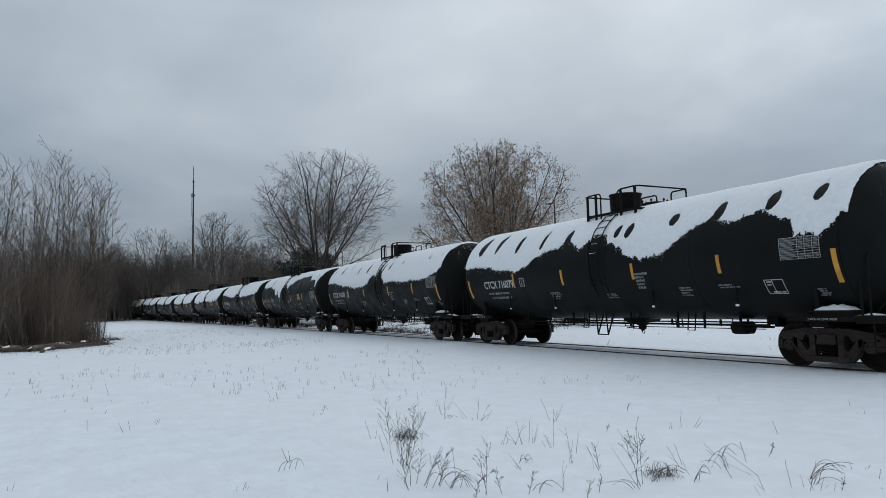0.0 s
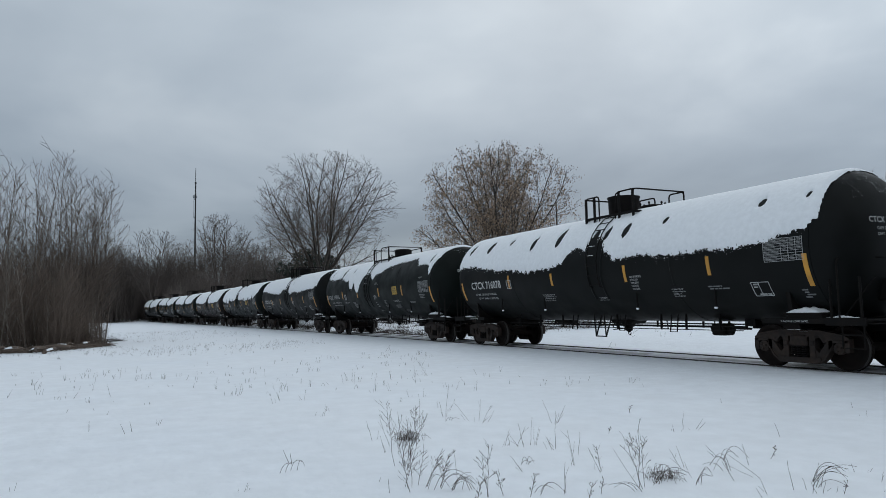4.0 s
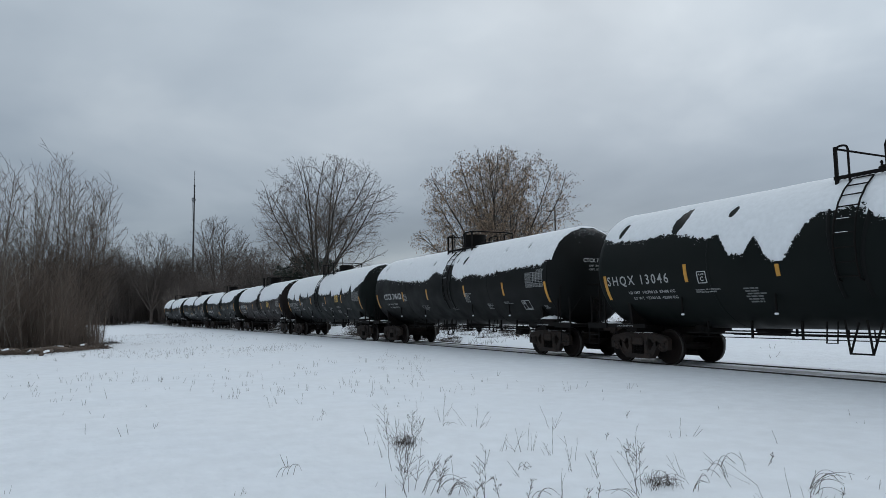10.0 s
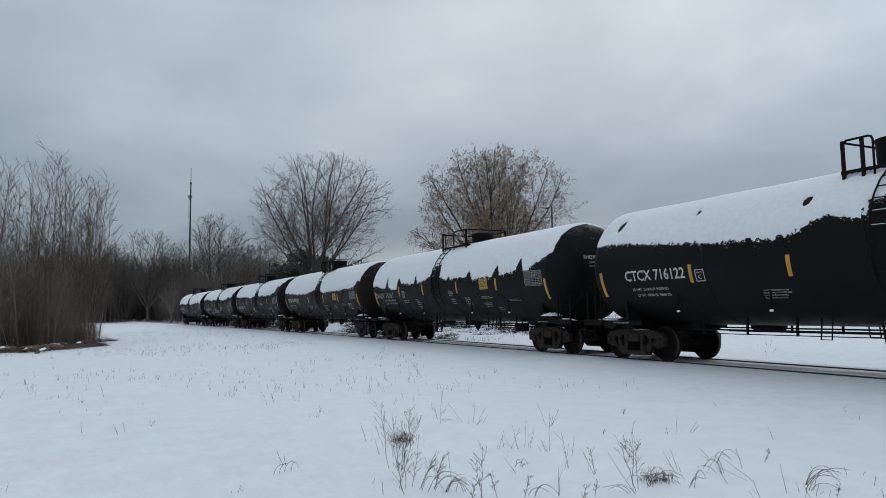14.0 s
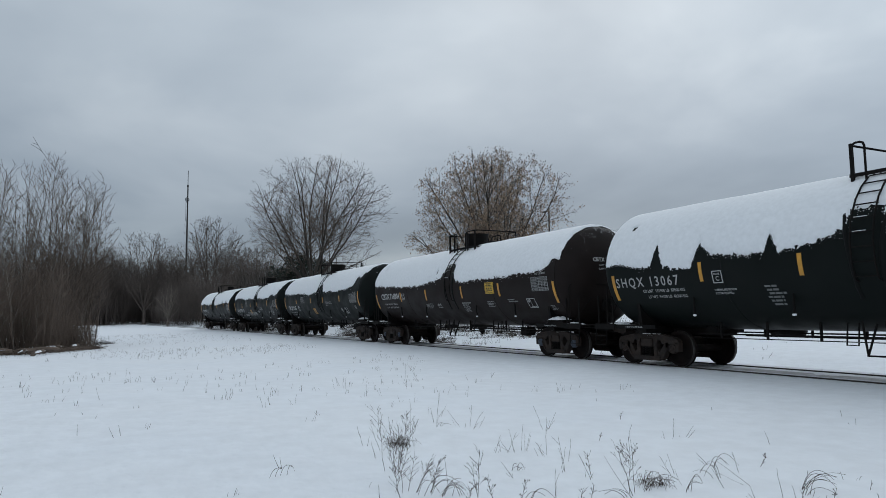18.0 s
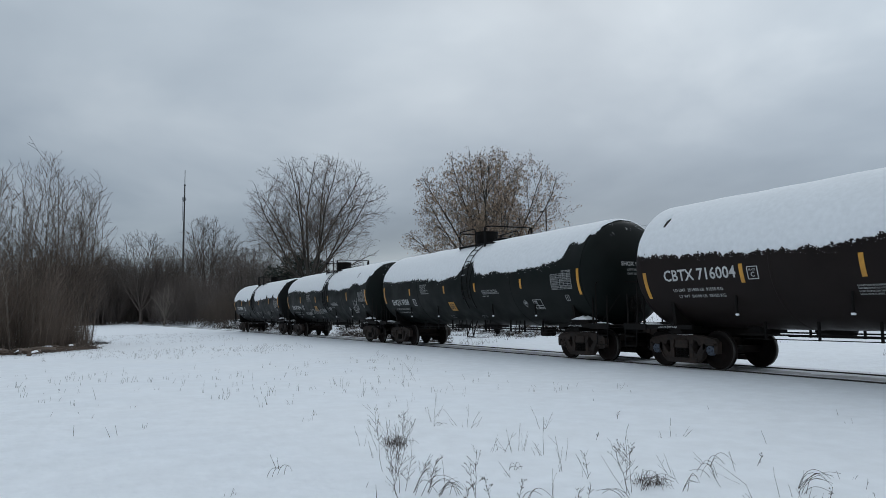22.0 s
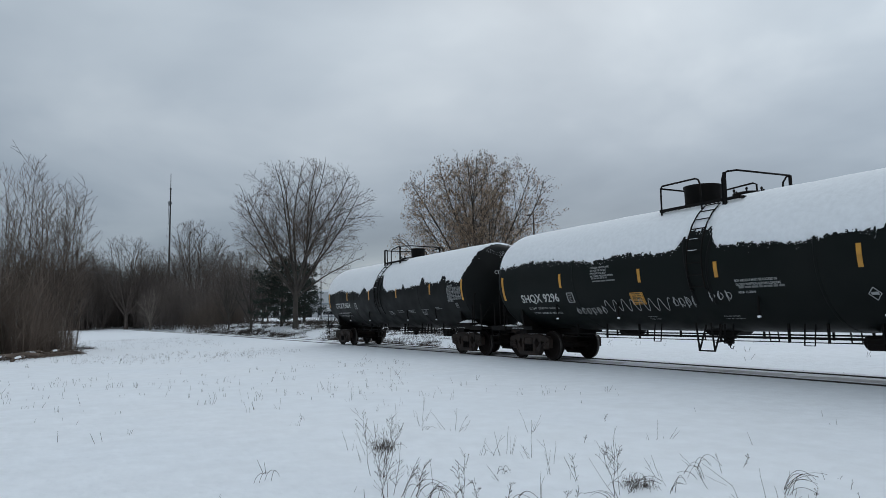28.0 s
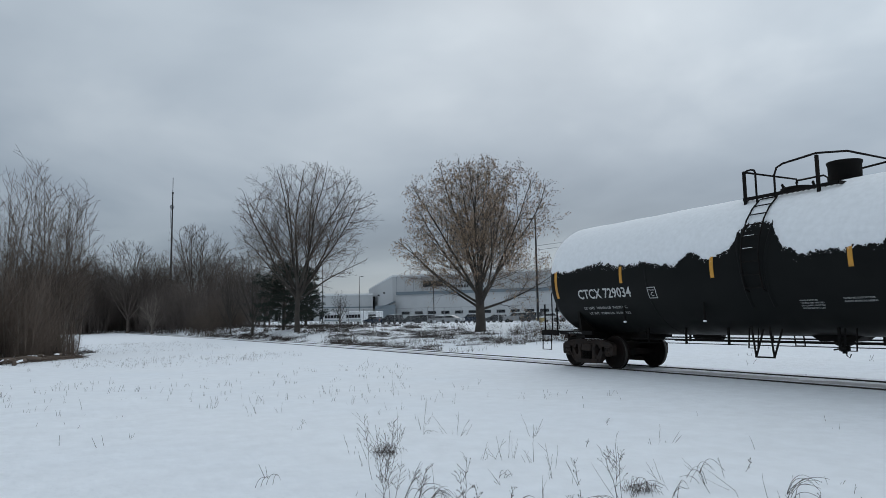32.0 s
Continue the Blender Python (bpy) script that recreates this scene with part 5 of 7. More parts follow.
def scrawl(kind, x0, x1, z0, z1):
    """Sprayed lines: a long wave, a row of letter-like loops, or a dense tag."""
    rnd, b = random.Random(int(x0 * 10)), Build()

    def line(pts, r=0.010):
        b.tube([on_tank(x, angle_at(z), 0.008) for x, z in pts], r, 4)

    h = z1 - z0
    if kind == "wave":
        line([(x0 + (x1 - x0) * i / 110, z0 + h * (0.5 + (0.46 + 0.06 * noise.noise((i * 0.1, 1, 1))) * math.sin(i * 0.42))) for i in range(111)])
    elif kind == "letters":
        n = max(3, int((x1 - x0) / 0.2))
        for k in range(n):
            cx, w, top = x0 + (x1 - x0) * (k + 0.5) / n, 0.13, z0 + h * rnd.uniform(0.7, 1.0)
            pts, a = [(cx - w * 0.4, z0 + h * rnd.uniform(0, 0.2))], rnd.uniform(0, 6.283)
            pts.append((cx - w * rnd.uniform(0.1, 0.5), top))
            for i in range(9):
                a += rnd.uniform(0.5, 1.1)
                pts.append((cx + w * 0.55 * math.cos(a), z0 + h * 0.5 + h * 0.42 * math.sin(a) * rnd.uniform(0.5, 1.0)))
            line(pts)
    else:
        for j in range(7):
            cx, cz = rnd.uniform(x0, x1), z0 + h * (0.92 - 0.13 * j)
            pts, a = [], rnd.uniform(0, 6)
            for i in range(16):
                pts.append((cx + 0.10 * math.cos(a) + 0.012 * i, cz + 0.10 * math.sin(a * 1.3)))
                a += rnd.uniform(0.2, 0.7)
            line(pts, 0.008)
    return b.mesh("graffiti", GREY)


def letter(car, spec):
    """All that is stencilled, taped or stuck on the camera's side of one car."""
    word, x, z, cap, wide = spec["mark"]
    if spec["fittings"] == "wide":
        part("lettering", text_mesh(word, x, z, 0.36, GREY, wide, 0.008, 0.012, 1.3), car, "greyed reporting mark lettering")
    else:
        part("lettering", text_mesh(word, x, z, 0.385, WHITE, wide), car, "white reporting mark lettering")
    x0, x1, z0, z1 = spec["box"]
    part("ruled_panel", frame_mesh(x0, x0 + 0.26, z0, z0 + 0.27, 0.018, WHITE), car)
    part("lettering", text_mesh("PLATE", x0 + 0.045, z0 + 0.185, 0.055, WHITE, 0.17), car)
    part("lettering", text_mesh("C", x0 + 0.08, z0 + 0.05, 0.15, WHITE), car)
    x0, x1, z0, z1 = spec["lines"]
    for k, line in enumerate(spec.get("loads", ("", ""))):
        zz = z1 - 0.11 - k * 0.15
        if line:
            part("lettering", text_mesh(line, x0 + 0.12 * k, zz, 0.112, GREY, x1 - x0 - 0.1 * k), car)
        else:
            part("stencil_lines", bars_mesh(x0 + 0.1 * k, zz + 0.09, [x1 - x0], 0.085, 0.05, DIM, seed=spec["seed"] + k), car)
    for k, (x0, x1, z0, z1, n, key) in enumerate(spec["blocks"]):
        rows = TEXTS.get(key, [""] * n)
        step = (z1 - z0) / n
        lens = [len(r) for r in rows]
        for i, line in enumerate(rows):
            zt = z1 - i * step
            if line:
                part("lettering", text_mesh(line, x0, zt - step * 0.8, step * 0.95, GREY, (x1 - x0) * len(line) / max(lens)), car)
            else:
                part("stencil_lines", bars_mesh(x0 + 0.03 * (i % 3), zt, [(x1 - x0) * (0.7 + 0.3 * ((i * 7 + k) % 4) / 3)], step * 0.5, 0.02, DIM, seed=k * 10 + i), car)
    x0, x1, z0, z1 = spec["table"]
    panel = part("ruled_panel", frame_mesh(x0, x1, z0, z1, 0.009, GREY, rows=[k / 9 for k in range(1, 9)], cols=(0.46, 0.64, 0.83)), car, "ruled white inspection table")
    rnd = random.Random(spec["seed"])
    b = Build()
    for i in range(9):
        zt = z1 - (z1 - z0) * (i + 0.3) / 9
        for c0, c1 in ((0.03, 0.30 + 0.14 * rnd.random()), (0.50, 0.60), (0.68, 0.78), (0.87, 0.96)):
            if c0 > 0.4 and i in (5, 6):
                continue
            q = patch(x0 + (x1 - x0) * c0, x0 + (x1 - x0) * c1, angle_at(zt), angle_at(zt - (z1 - z0) / 9 * 0.32), 0.008, 1, 1)
            b.add(q.v, q.f)
    part("stencil_lines", b.mesh("stencil_lines", DIM), panel)
    if "dia" in spec:
        x0, x1, z0, z1 = spec["dia"]
        part("ruled_panel", frame_mesh(x0, x0 + 0.46, z0, z0 + 0.30, 0.012, WHITE, rows=(0.62,) if spec["fittings"] == "left" else (), cols=(0.42,)), car, "white ruled consignment box")
        part("stencil_lines", bars_mesh(x0 + 0.05, z0 + 0.27, [0.12, 0.1], 0.03, 0.03, GREY), car)
        part("stencil_lines", bars_mesh(x0 + 0.12, z0 + 0.05, [0.3], 0.03, 0.03, GREY), car)
    if "rhomb" in spec:
        x0, x1, z0, z1 = spec["rhomb"]
        cx, cz = (x0 + x1) / 2, (z0 + z1) / 2
        b = Build()
        for (ax, az), (bx, bz) in (((-1, 0), (0, 1)), ((0, 1), (1, 0)), ((1, 0), (0, -1)), ((0, -1), (-1, 0))):
            p = [on_tank(cx + 0.12 * (ax + (bx - ax) * k / 3), angle_at(cz + 0.12 * (az + (bz - az) * k / 3)), 0.008) for k in range(4)]
            b.tube(p, 0.009, 4)
        part("ruled_panel", b.mesh("ruled_panel", GREY), car)
        part("stencil_lines", bars_mesh(cx - 0.07, cz + 0.03, [0.14], 0.05, 0.02, GREY), car)
    if "box2" in spec:
        x0, x1, z0, z1 = spec["box2"]
        part("ruled_panel", frame_mesh(x0, x0 + 0.17, z0, z1, 0.012, GREY, cols=(0.5,)), car)
    for k in ("title", "tag"):
        if k in spec:
            word, x, z, wide = spec[k]
            part("lettering", text_mesh(word, x, z, 0.095, GREY, max(wide, 0.42)), car)
    if "placard" in spec:
        x0, x1, z0, z1 = spec["placard"]
        sign = part("placard", patch(x0, x1, angle_at(z1), angle_at(z0), 0.007, 3, 4).mesh("placard", YELLOW if spec["fittings"] != "left" else AMBER), car, "yellow emergency placard")
        b, h = Build(), z1 - z0
        for c, w, t in ((0.08, 0.66, 0.045), (0.16, 0.5, 0.03), (0.24, 0.72, 0.085), (0.40, 0.6, 0.03), (0.47, 0.7, 0.085), (0.62, 0.64, 0.03), (0.70, 0.72, 0.085), (0.87, 0.7, 0.035)):
            q = bars_mesh((x0 + x1) / 2 - w * (x1 - x0) / 2, z1 - c * h, [w * (x1 - x0)], t * h, 0.0, INK, 0.011, int(c * 100))
            b.add([v.co for v in q.vertices], [tuple(p.vertices) for p in q.polygons])
        part("printed_lines", b.mesh("printed_lines", INK), sign)
        part("printed_lines", frame_mesh(x0 + 0.02, x1 - 0.02, z0 + 0.02, z1 - 0.02, 0.006, INK, 0.011, rows=(0.36, 0.6)), sign)
    for kind, x0, x1, z0, z1 in spec.get("graf", ()):
        part("graffiti", scrawl(kind, x0, x1, z0, z1), car, "thin white sprayed scribble")
    for k, s in enumerate((-1, 1)):
        b = flat_text("2 INCH HF COMP SHOES", 0.058, 0.0)
        for v in b.vertices:
            v.co = (s * 7.0 - 0.3 + v.co.x, -1.409, 1.0 + v.co.y)
        b.materials.clear()
        b.materials.append(WHITE)
        part("lettering", b, car)
    z = 2.78 if spec["fittings"] == "left" else 3.02
    part("lettering", head_text_mesh(word_of(spec), 0, -0.62, z, 0.17, WHITE), car)
    part("lettering", head_text_mesh(spec["capacity"], 0, -0.42, z - 0.15, 0.088, GREY), car)
    part("lettering", head_text_mesh("CAPY 107 843 L", 0, -0.42, z - 0.27, 0.088, GREY), car)


def word_of(spec):
    return spec["mark"][0]


CARS = [(spec["x"], *tank_car(spec)) for spec in SPECS]


# ---- trees ----
class Plant:
    """Grows a bare plant limb by limb inside a crown: thick limbs in one mesh, fine twigs in another, dead leaves in a third."""

    def __init__(self, seed, crown, fine=0.03, tip=0.006, aside=Vector((0, 0, 0))):
        self.r = random.Random(seed)
        self.seed, self.crown, self.fine, self.tip, self.aside = seed, crown, fine, tip, aside
        self.limbs, self.twigs, self.ends = Build(), Build(), []

    def bar(self, pts, rr):
        sides = 8 if rr[0] > 0.12 else (5 if rr[0] > self.fine else 3)
        b = self.limbs if rr[0] > self.fine else self.twigs
        o, n, s = len(b.v), len(pts), None
        for i, p in enumerate(pts):
            d = (pts[min(i + 1, n - 1)] - pts[max(i - 1, 0)]).normalized()
            s = d.orthogonal().normalized() if s is None else (s - d * s.dot(d)).normalized()
            u = d.cross(s)
            for j in range(sides):
                a = 2 * math.pi * j / sides
                b.v.append(tuple(p + (s * math.cos(a) + u * math.sin(a)) * rr[i]))
        for i in range(n - 1):
            for j in range(sides):
                b.f.append((o + i * sides + j, o + i * sides + (j + 1) % sides, o + (i + 1) * sides + (j + 1) % sides, o + (i + 1) * sides + j))

    def outside(self, p):
        k = 1 + 0.20 * noise.noise((p.x * 0.35 + self.seed, p.y * 0.35, p.z * 0.3))
        return math.hypot(p.x - self.aside.x, p.y - self.aside.y) > self.crown(p.z) * k

    def limb(self, p, d, length, r, habit, level=0, free=0.0):
        """habit: per level (space between shoots, their angle in degrees, their share of the parent's length, lift, crookedness)."""
        rnd = self.r
        space, angle, share, lift, wander = habit[min(level, len(habit) - 1)]
        last = level >= len(habit) - 1
        n = max(2, min(12, int(length / (0.7 if level < 2 else 0.35))))
        pts, e = [p.copy()], d.copy()
        for i in range(n):
            e = (e + Vector((rnd.gauss(0, 1), rnd.gauss(0, 1), rnd.gauss(0, 0.7))) * wander + Vector((0, 0, lift * length / n))).normalized()
            q = pts[-1] + e * (length / n)
            if i > 0 and (i + 1) * length / n > free and self.outside(q):
                break
            pts.append(q)
        if len(pts) < 2:
            return
        n = len(pts) - 1
        run = (pts[-1] - pts[0]).length
        end = max(self.tip * 0.6, r * 0.16 if not last else r * 0.5)
        rr = [r + (end - r) * (i / n) ** 0.85 for i in range(n + 1)]
        self.bar(pts, rr)
        self.ends.append((pts[-1], e, level))
        if last:
            self.ends.append((pts[-2], e, level))
            return
        count = int(run / space * rnd.uniform(0.8, 1.2))
        turn = rnd.uniform(0, 6.283)
        for k in range(count):
            f = 0.16 + 0.84 * (k + rnd.random()) / count
            if free and f * run < free * 0.8:
                continue
            i = min(int(f * n), n - 1)
            at = pts[i].lerp(pts[i + 1], f * n - i)
            along = (pts[i + 1] - pts[i]).normalized()
            turn += 2.4 + rnd.gauss(0, 0.5)
            side = along.orthogonal()
            side.rotate(Matrix.Rotation(turn, 3, along))
            a = radians(angle) * rnd.uniform(0.65, 1.3)
            nd = (along * math.cos(a) + side.normalized() * math.sin(a)).normalized()
            l = length * share * (1.05 - 0.5 * f) * rnd.uniform(0.6, 1.25)
            rk = max(self.tip, min(rr[i] * 0.62, 0.0062 * l + self.tip))
            self.limb(at, nd, max(l, 0.22), rk, habit, level + 1)

    def leaves(self, per, size, reach, least):
        """Withered leaves hanging round the ends of the twigs."""
        rnd, b = self.r, Build()
        for p, d, level in self.ends:
            if level < least:
                continue
            for _ in range(per):
                c = p + Vector((rnd.gauss(0, reach), rnd.gauss(0, reach), rnd.gauss(-0.5 * reach, reach)))
                x = Vector((rnd.gauss(0, 0.6), rnd.gauss(0, 0.6), -1)).normalized()
                y = x.orthogonal().normalized()
                y.rotate(Matrix.Rotation(rnd.uniform(0, 6.283), 3, x))
                s = size * rnd.uniform(0.6, 1.4)
                b.add([c - x * s, c + y * s * 0.42 + x * 0.1 * s, c + x * s, c - y * s * 0.42], [(0, 1, 2, 3)])
        return b


def profile(rows):
    """A crown's radius at each height, from (height, radius)."""
    zs, rs = [z for z, _ in rows], [r for _, r in rows]
    return lambda z: float(np.interp(z, zs, rs, left=rs[0], right=0.0))


RIGHTWARD, AWAY = Vector((0.476, 0.879, 0)), Vector((-0.879, 0.476, 0))


def fan_tree(seed, crown, trunk, r, limbs, habit, fine=0.03, tip=0.008, free=1.6, aside=0.0):
    """A short trunk that parts into limbs: (height, lean across, lean in depth, length)."""
    t = Plant(seed, crown, fine, tip, RIGHTWARD * aside)
    rnd = t.r
    pts = [Vector((0.05 * rnd.gauss(0, 1) * (k > 0), 0.05 * rnd.gauss(0, 1) * (k > 0), trunk * k / 5)) for k in range(6)]
    t.bar(pts, [r * (1.18 if k == 0 else 1.0 - 0.05 * k) for k in range(6)])
    for z, across, depth, length in limbs:
        f = min(z / trunk, 0.98) * 5
        p = pts[int(f)].lerp(pts[int(f) + 1], f - int(f))
        d = Vector((0, 0, 1)) + RIGHTWARD * math.tan(radians(across)) + AWAY * math.tan(radians(depth))
        t.limb(p, d.normalized(), length, min(r * 0.62, 0.0080 * length + 0.035), habit, 0, free)
    return t


def spread_limbs(seed, count, low, high, steep, flat, length):
    """Limbs set evenly round a trunk, the upper ones steeper."""
    r, out = random.Random(seed), []
    for k in range(count):
        f = k / max(1, count - 1)
        a = 2.4 * k + r.uniform(-0.4, 0.4)
        lean = flat + (steep - flat) * f + r.uniform(-4, 4)
        out.append((low + (high - low) * f, lean * math.cos(a), lean * math.sin(a), length * r.uniform(0.85, 1.1)))
    return out


def plant_tree(name, label, tree, at, bark, twig, leaf=None, category="tree", group=""):
    ob = thing(name, label, category, group, at)
    if tree.limbs.v:
        part("trunk", tree.limbs.mesh("trunk", bark, True), ob)
    part("crown", tree.twigs.mesh("crown", twig), ob)
    if leaf:
        part("foliage", leaf.mesh("foliage", LEAF), ob, "withered tan leaves still hanging")
    return ob


def spot(x, y, turn=0.0, size=1.0, sink=0.1):
    return pose(x, y, ground_at(x, y) - sink, 0, 0, turn) @ Matrix.Diagonal((size, size, size, 1))


BIG = fan_tree(23, profile([(0, 0.5), (3.5, 1.6), (6.0, 5.2), (8.0, 6.7), (11, 7.7), (13.5, 7.5), (15.6, 6.2), (16.8, 4.4), (17.6, 0)]), 4.2, 0.29,
               [(2.6, -15, 8, 15), (2.8, 22, -6, 15), (3.2, -30, -14, 14), (3.4, 36, 10, 13.5), (3.8, -24, 20, 14), (4.0, 3, 14, 14.5), (4.1, -3, -6, 14.5), (3.7, 18, 6, 14.5), (4.1, 12, -20, 14.5), (4.1, 28, 26, 13), (3.9, -8, -24, 14), (3.0, 47, -4, 10), (3.6, -42, 4, 11)],
               [(0.66, 44, 0.42, 0.016, 0.070), (0.42, 46, 0.42, 0.015, 0.10), (0.24, 46, 0.46, 0.05, 0.13), (0.3, 40, 0.4, 0.05, 0.14)], 0.03, 0.0095, 2.2, 0.8)
plant_tree("bare_tree", "tall leafless tree with fine spreading grey twigs", BIG, spot(-69.15, 20.06), BARK, GREYBARK)
LEAFY = fan_tree(8, profile([(0, 3.0), (2.0, 5.0), (4.0, 6.4), (8.5, 7.9), (11, 7.7), (13.5, 6.6), (15.3, 3.9), (16.4, 0)]), 4.6, 0.46,
                 spread_limbs(8, 19, 2.0, 4.5, 6, 72, 13.0), [(0.62, 42, 0.36, 0.030, 0.05), (0.42, 44, 0.42, 0.02, 0.08), (0.34, 46, 0.45, -0.02, 0.12), (0.3, 40, 0.4, -0.05, 0.12)], 0.03, 0.010, 2.0)
plant_tree("leafy_tree", "broad tree with withered tan leaves in winter", LEAFY, spot(-53.08, 32.03), BARK, BARK, LEAFY.leaves(3, 0.075, 0.15, 2))
SIDE = fan_tree(77, profile([(0, 1), (3, 2), (6, 4.2), (9, 4.5), (12, 3.4), (13.8, 0)]), 3.0, 0.26, spread_limbs(77, 9, 2.0, 3.0, 6, 40, 11.5),
                [(0.7, 40, 0.45, 0.02, 0.06), (0.45, 42, 0.5, 0.03, 0.09), (0.4, 45, 0.5, 0.05, 0.1)], 0.03, 0.012)
plant_tree("bare_tree", "leafless tree behind the track with snow-dusted twigs", SIDE, spot(-42.41, 67.84), BARK, GREYBARK)


# ---- thicket and woods ----
def sapling(seed, h, stems, wide, lean, reach):
    """Straight slender stems from one root, with steep shoots."""
    t = Plant(seed, profile([(0, wide + 0.3), (h * 0.35, wide + reach), (h * 0.75, wide + reach), (h * 1.05, wide + 0.5), (h * 1.2, 0)]), 0.028, 0.0100)
    rnd = t.r
    for k in range(stems):
        a, q = rnd.uniform(0, 6.283), wide * math.sqrt(rnd.random())
        d = Vector((rnd.gauss(0, lean), rnd.gauss(0, lean), 1)).normalized()
        l = h * rnd.uniform(0.78, 1.02)
        t.limb(Vector((q * math.cos(a), q * math.sin(a), 0)), d, l, 0.0036 * l + 0.008, [(0.36, 36, 0.30, 0.004, 0.035), (0.34, 40, 0.42, 0.04, 0.07), (0.32, 40, 0.45, 0.05, 0.08)], 0, h * 0.18)
    return t


def shrub(seed, h, stems, wide, lean=0.26, r=0.014, tip=0.006):
    """Many thin stems, upright or tangled."""
    t = Plant(seed, profile([(0, wide + 1.2), (h * 0.6, wide + 1.0), (h, wide * 0.5 + 0.2)]), 0.05, tip)
    rnd = t.r
    for k in range(stems):
        a, q = rnd.uniform(0, 6.283), wide * math.sqrt(rnd.random())
        d = Vector((rnd.gauss(0, lean), rnd.gauss(0, lean), 1)).normalized()
        t.limb(Vector((q * math.cos(a), q * math.sin(a), 0)), d, h * rnd.uniform(0.5, 1.05), r, [(0.30, 38, 0.36, 0.0, 0.07), (0.24, 42, 0.5, 0.03, 0.12)], 0, 0.3)
    return t


rnd = random.Random(4)


def scatter(protos, places, grow=(0.85, 1.2)):
    """Copies of a few plants over places; the first of each kind is moved, not copied."""
    for k, (x, y, s) in enumerate(places):
        p = protos[k % len(protos)]
        m = spot(x, y, rnd.uniform(0, 360), s * rnd.uniform(*grow))
        if k < len(protos):
            p.matrix_basis = m
        else:
            copy_thing(p, m)


def towards(a, dist):
    """A place at an angle in degrees off the track's far direction, seen from the camera."""
    return -dist * math.cos(radians(a)), dist * math.sin(radians(a))


# angles grow to the right: the far track lies at 0, the thicket at -12 to 1
CLUMPS = [plant_tree("sapling", "slender leafless sapling with steep grey-brown shoots", sapling(30 + k, 10.0, n, w, l, q), pose(0, 0, -60), GREYBARK, GREYBARK, group="thicket saplings")
          for k, (n, w, l, q) in enumerate(((1, 0.1, 0.03, 1.3), (3, 0.5, 0.07, 1.5), (2, 0.3, 0.08, 1.5), (4, 0.6, 0.09, 1.6), (1, 0.1, 0.06, 1.7)))]
scatter(CLUMPS, [(*towards(a, d), s) for a, d, s in (
    (-4.3, 45, 1.20), (-3.55, 46, 1.06), (-2.1, 45, 1.10), (-1.6, 46, 1.10), (-2.8, 45, 1.10), (-4.0, 47, 1.16), (-1.0, 46, 1.06), (-0.5, 47, 0.98), (-5.3, 46, 0.98), (-0.1, 47, 0.90),
    (-6.2, 44, 1.0), (-7.0, 45, 1.02), (0.3, 47, 0.82), (-8.0, 45, 1.02), (-9.2, 44, 1.0), (-6.6, 42, 0.92), (-10.5, 44, 1.0),
    (-1.3, 44, 0.88), (-5.0, 43, 0.86), (-0.6, 45, 0.72), (-7.6, 42, 0.95), (-11.8, 43, 1.0), (-8.6, 42, 0.92), (-2.0, 43, 0.82), (0.1, 46, 0.62))], (0.98, 1.02))
SLIM = [plant_tree("sapling", "thin pale leaning sapling at the thicket edge", sapling(46 + k, 5.6, 1, 0.1, 0.16, 0.9), pose(0, 0, -60), PALEBARK, PALEBARK, group="slim thicket saplings") for k in range(3)]
scatter(SLIM, [(*towards(a, d), s) for a, d, s in ((-5.3, 38.5, 0.9), (-4.6, 39, 1.1), (-4.1, 39.5, 1.0), (-3.4, 39, 0.95), (-2.6, 40, 0.95), (-6.2, 38.5, 0.9), (-1.7, 41, 0.8), (-0.8, 42, 0.6), (-5.7, 39, 1.2), (-3.0, 40.5, 1.1))], (0.9, 1.1))
SHRUBS = [plant_tree("bush", "dense brown leafless bush with tangled stems", shrub(50 + k, 4.4, 50, 1.5, 0.20, 0.013), pose(0, 0, -60), DARKBARK, DARKBARK, category="bush", group="thicket bushes") for k in range(4)]
spots = []
for k in range(46):
    a = -14 + 12.4 * (k + rnd.random()) / 46
    d = 39.5 + max(0.0, (a + 3) * 1.3) + 12 * rnd.random() ** 1.3
    spots.append((*towards(a, d), (0.72 + 0.4 * rnd.random()) * (1 - 0.13 * max(0.0, a + 3.6))))
for k in range(26):
    a = -3.2 + 3.0 * rnd.random()
    spots.append((*towards(a, 38 + 2 * (a + 3.2) + 3 * rnd.random()), 0.18 + 0.28 * rnd.random()))
scatter(SHRUBS, spots)

WOODS = []
for k in range(4):
    h = 19.0 + 0.7 * k
    t = fan_tree(90 + k, profile([(0, 1), (4, 2.4), (8, 5.6), (12, 7.1), (15, 6.8), (h - 1.4, 4.2), (h + 0.6, 0)]), 4.0, 0.34, spread_limbs(90 + k, 11, 2.4, 4.0, 5, 38, h * 0.86),
                 [(0.95, 38, 0.40, 0.01, 0.055), (0.60, 42, 0.45, 0.03, 0.09), (0.5, 45, 0.5, 0.04, 0.1), (0.45, 40, 0.4, 0.04, 0.12)], 0.05, 0.021, 2.2)
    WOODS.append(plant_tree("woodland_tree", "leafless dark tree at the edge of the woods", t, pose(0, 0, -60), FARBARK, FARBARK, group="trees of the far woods"))
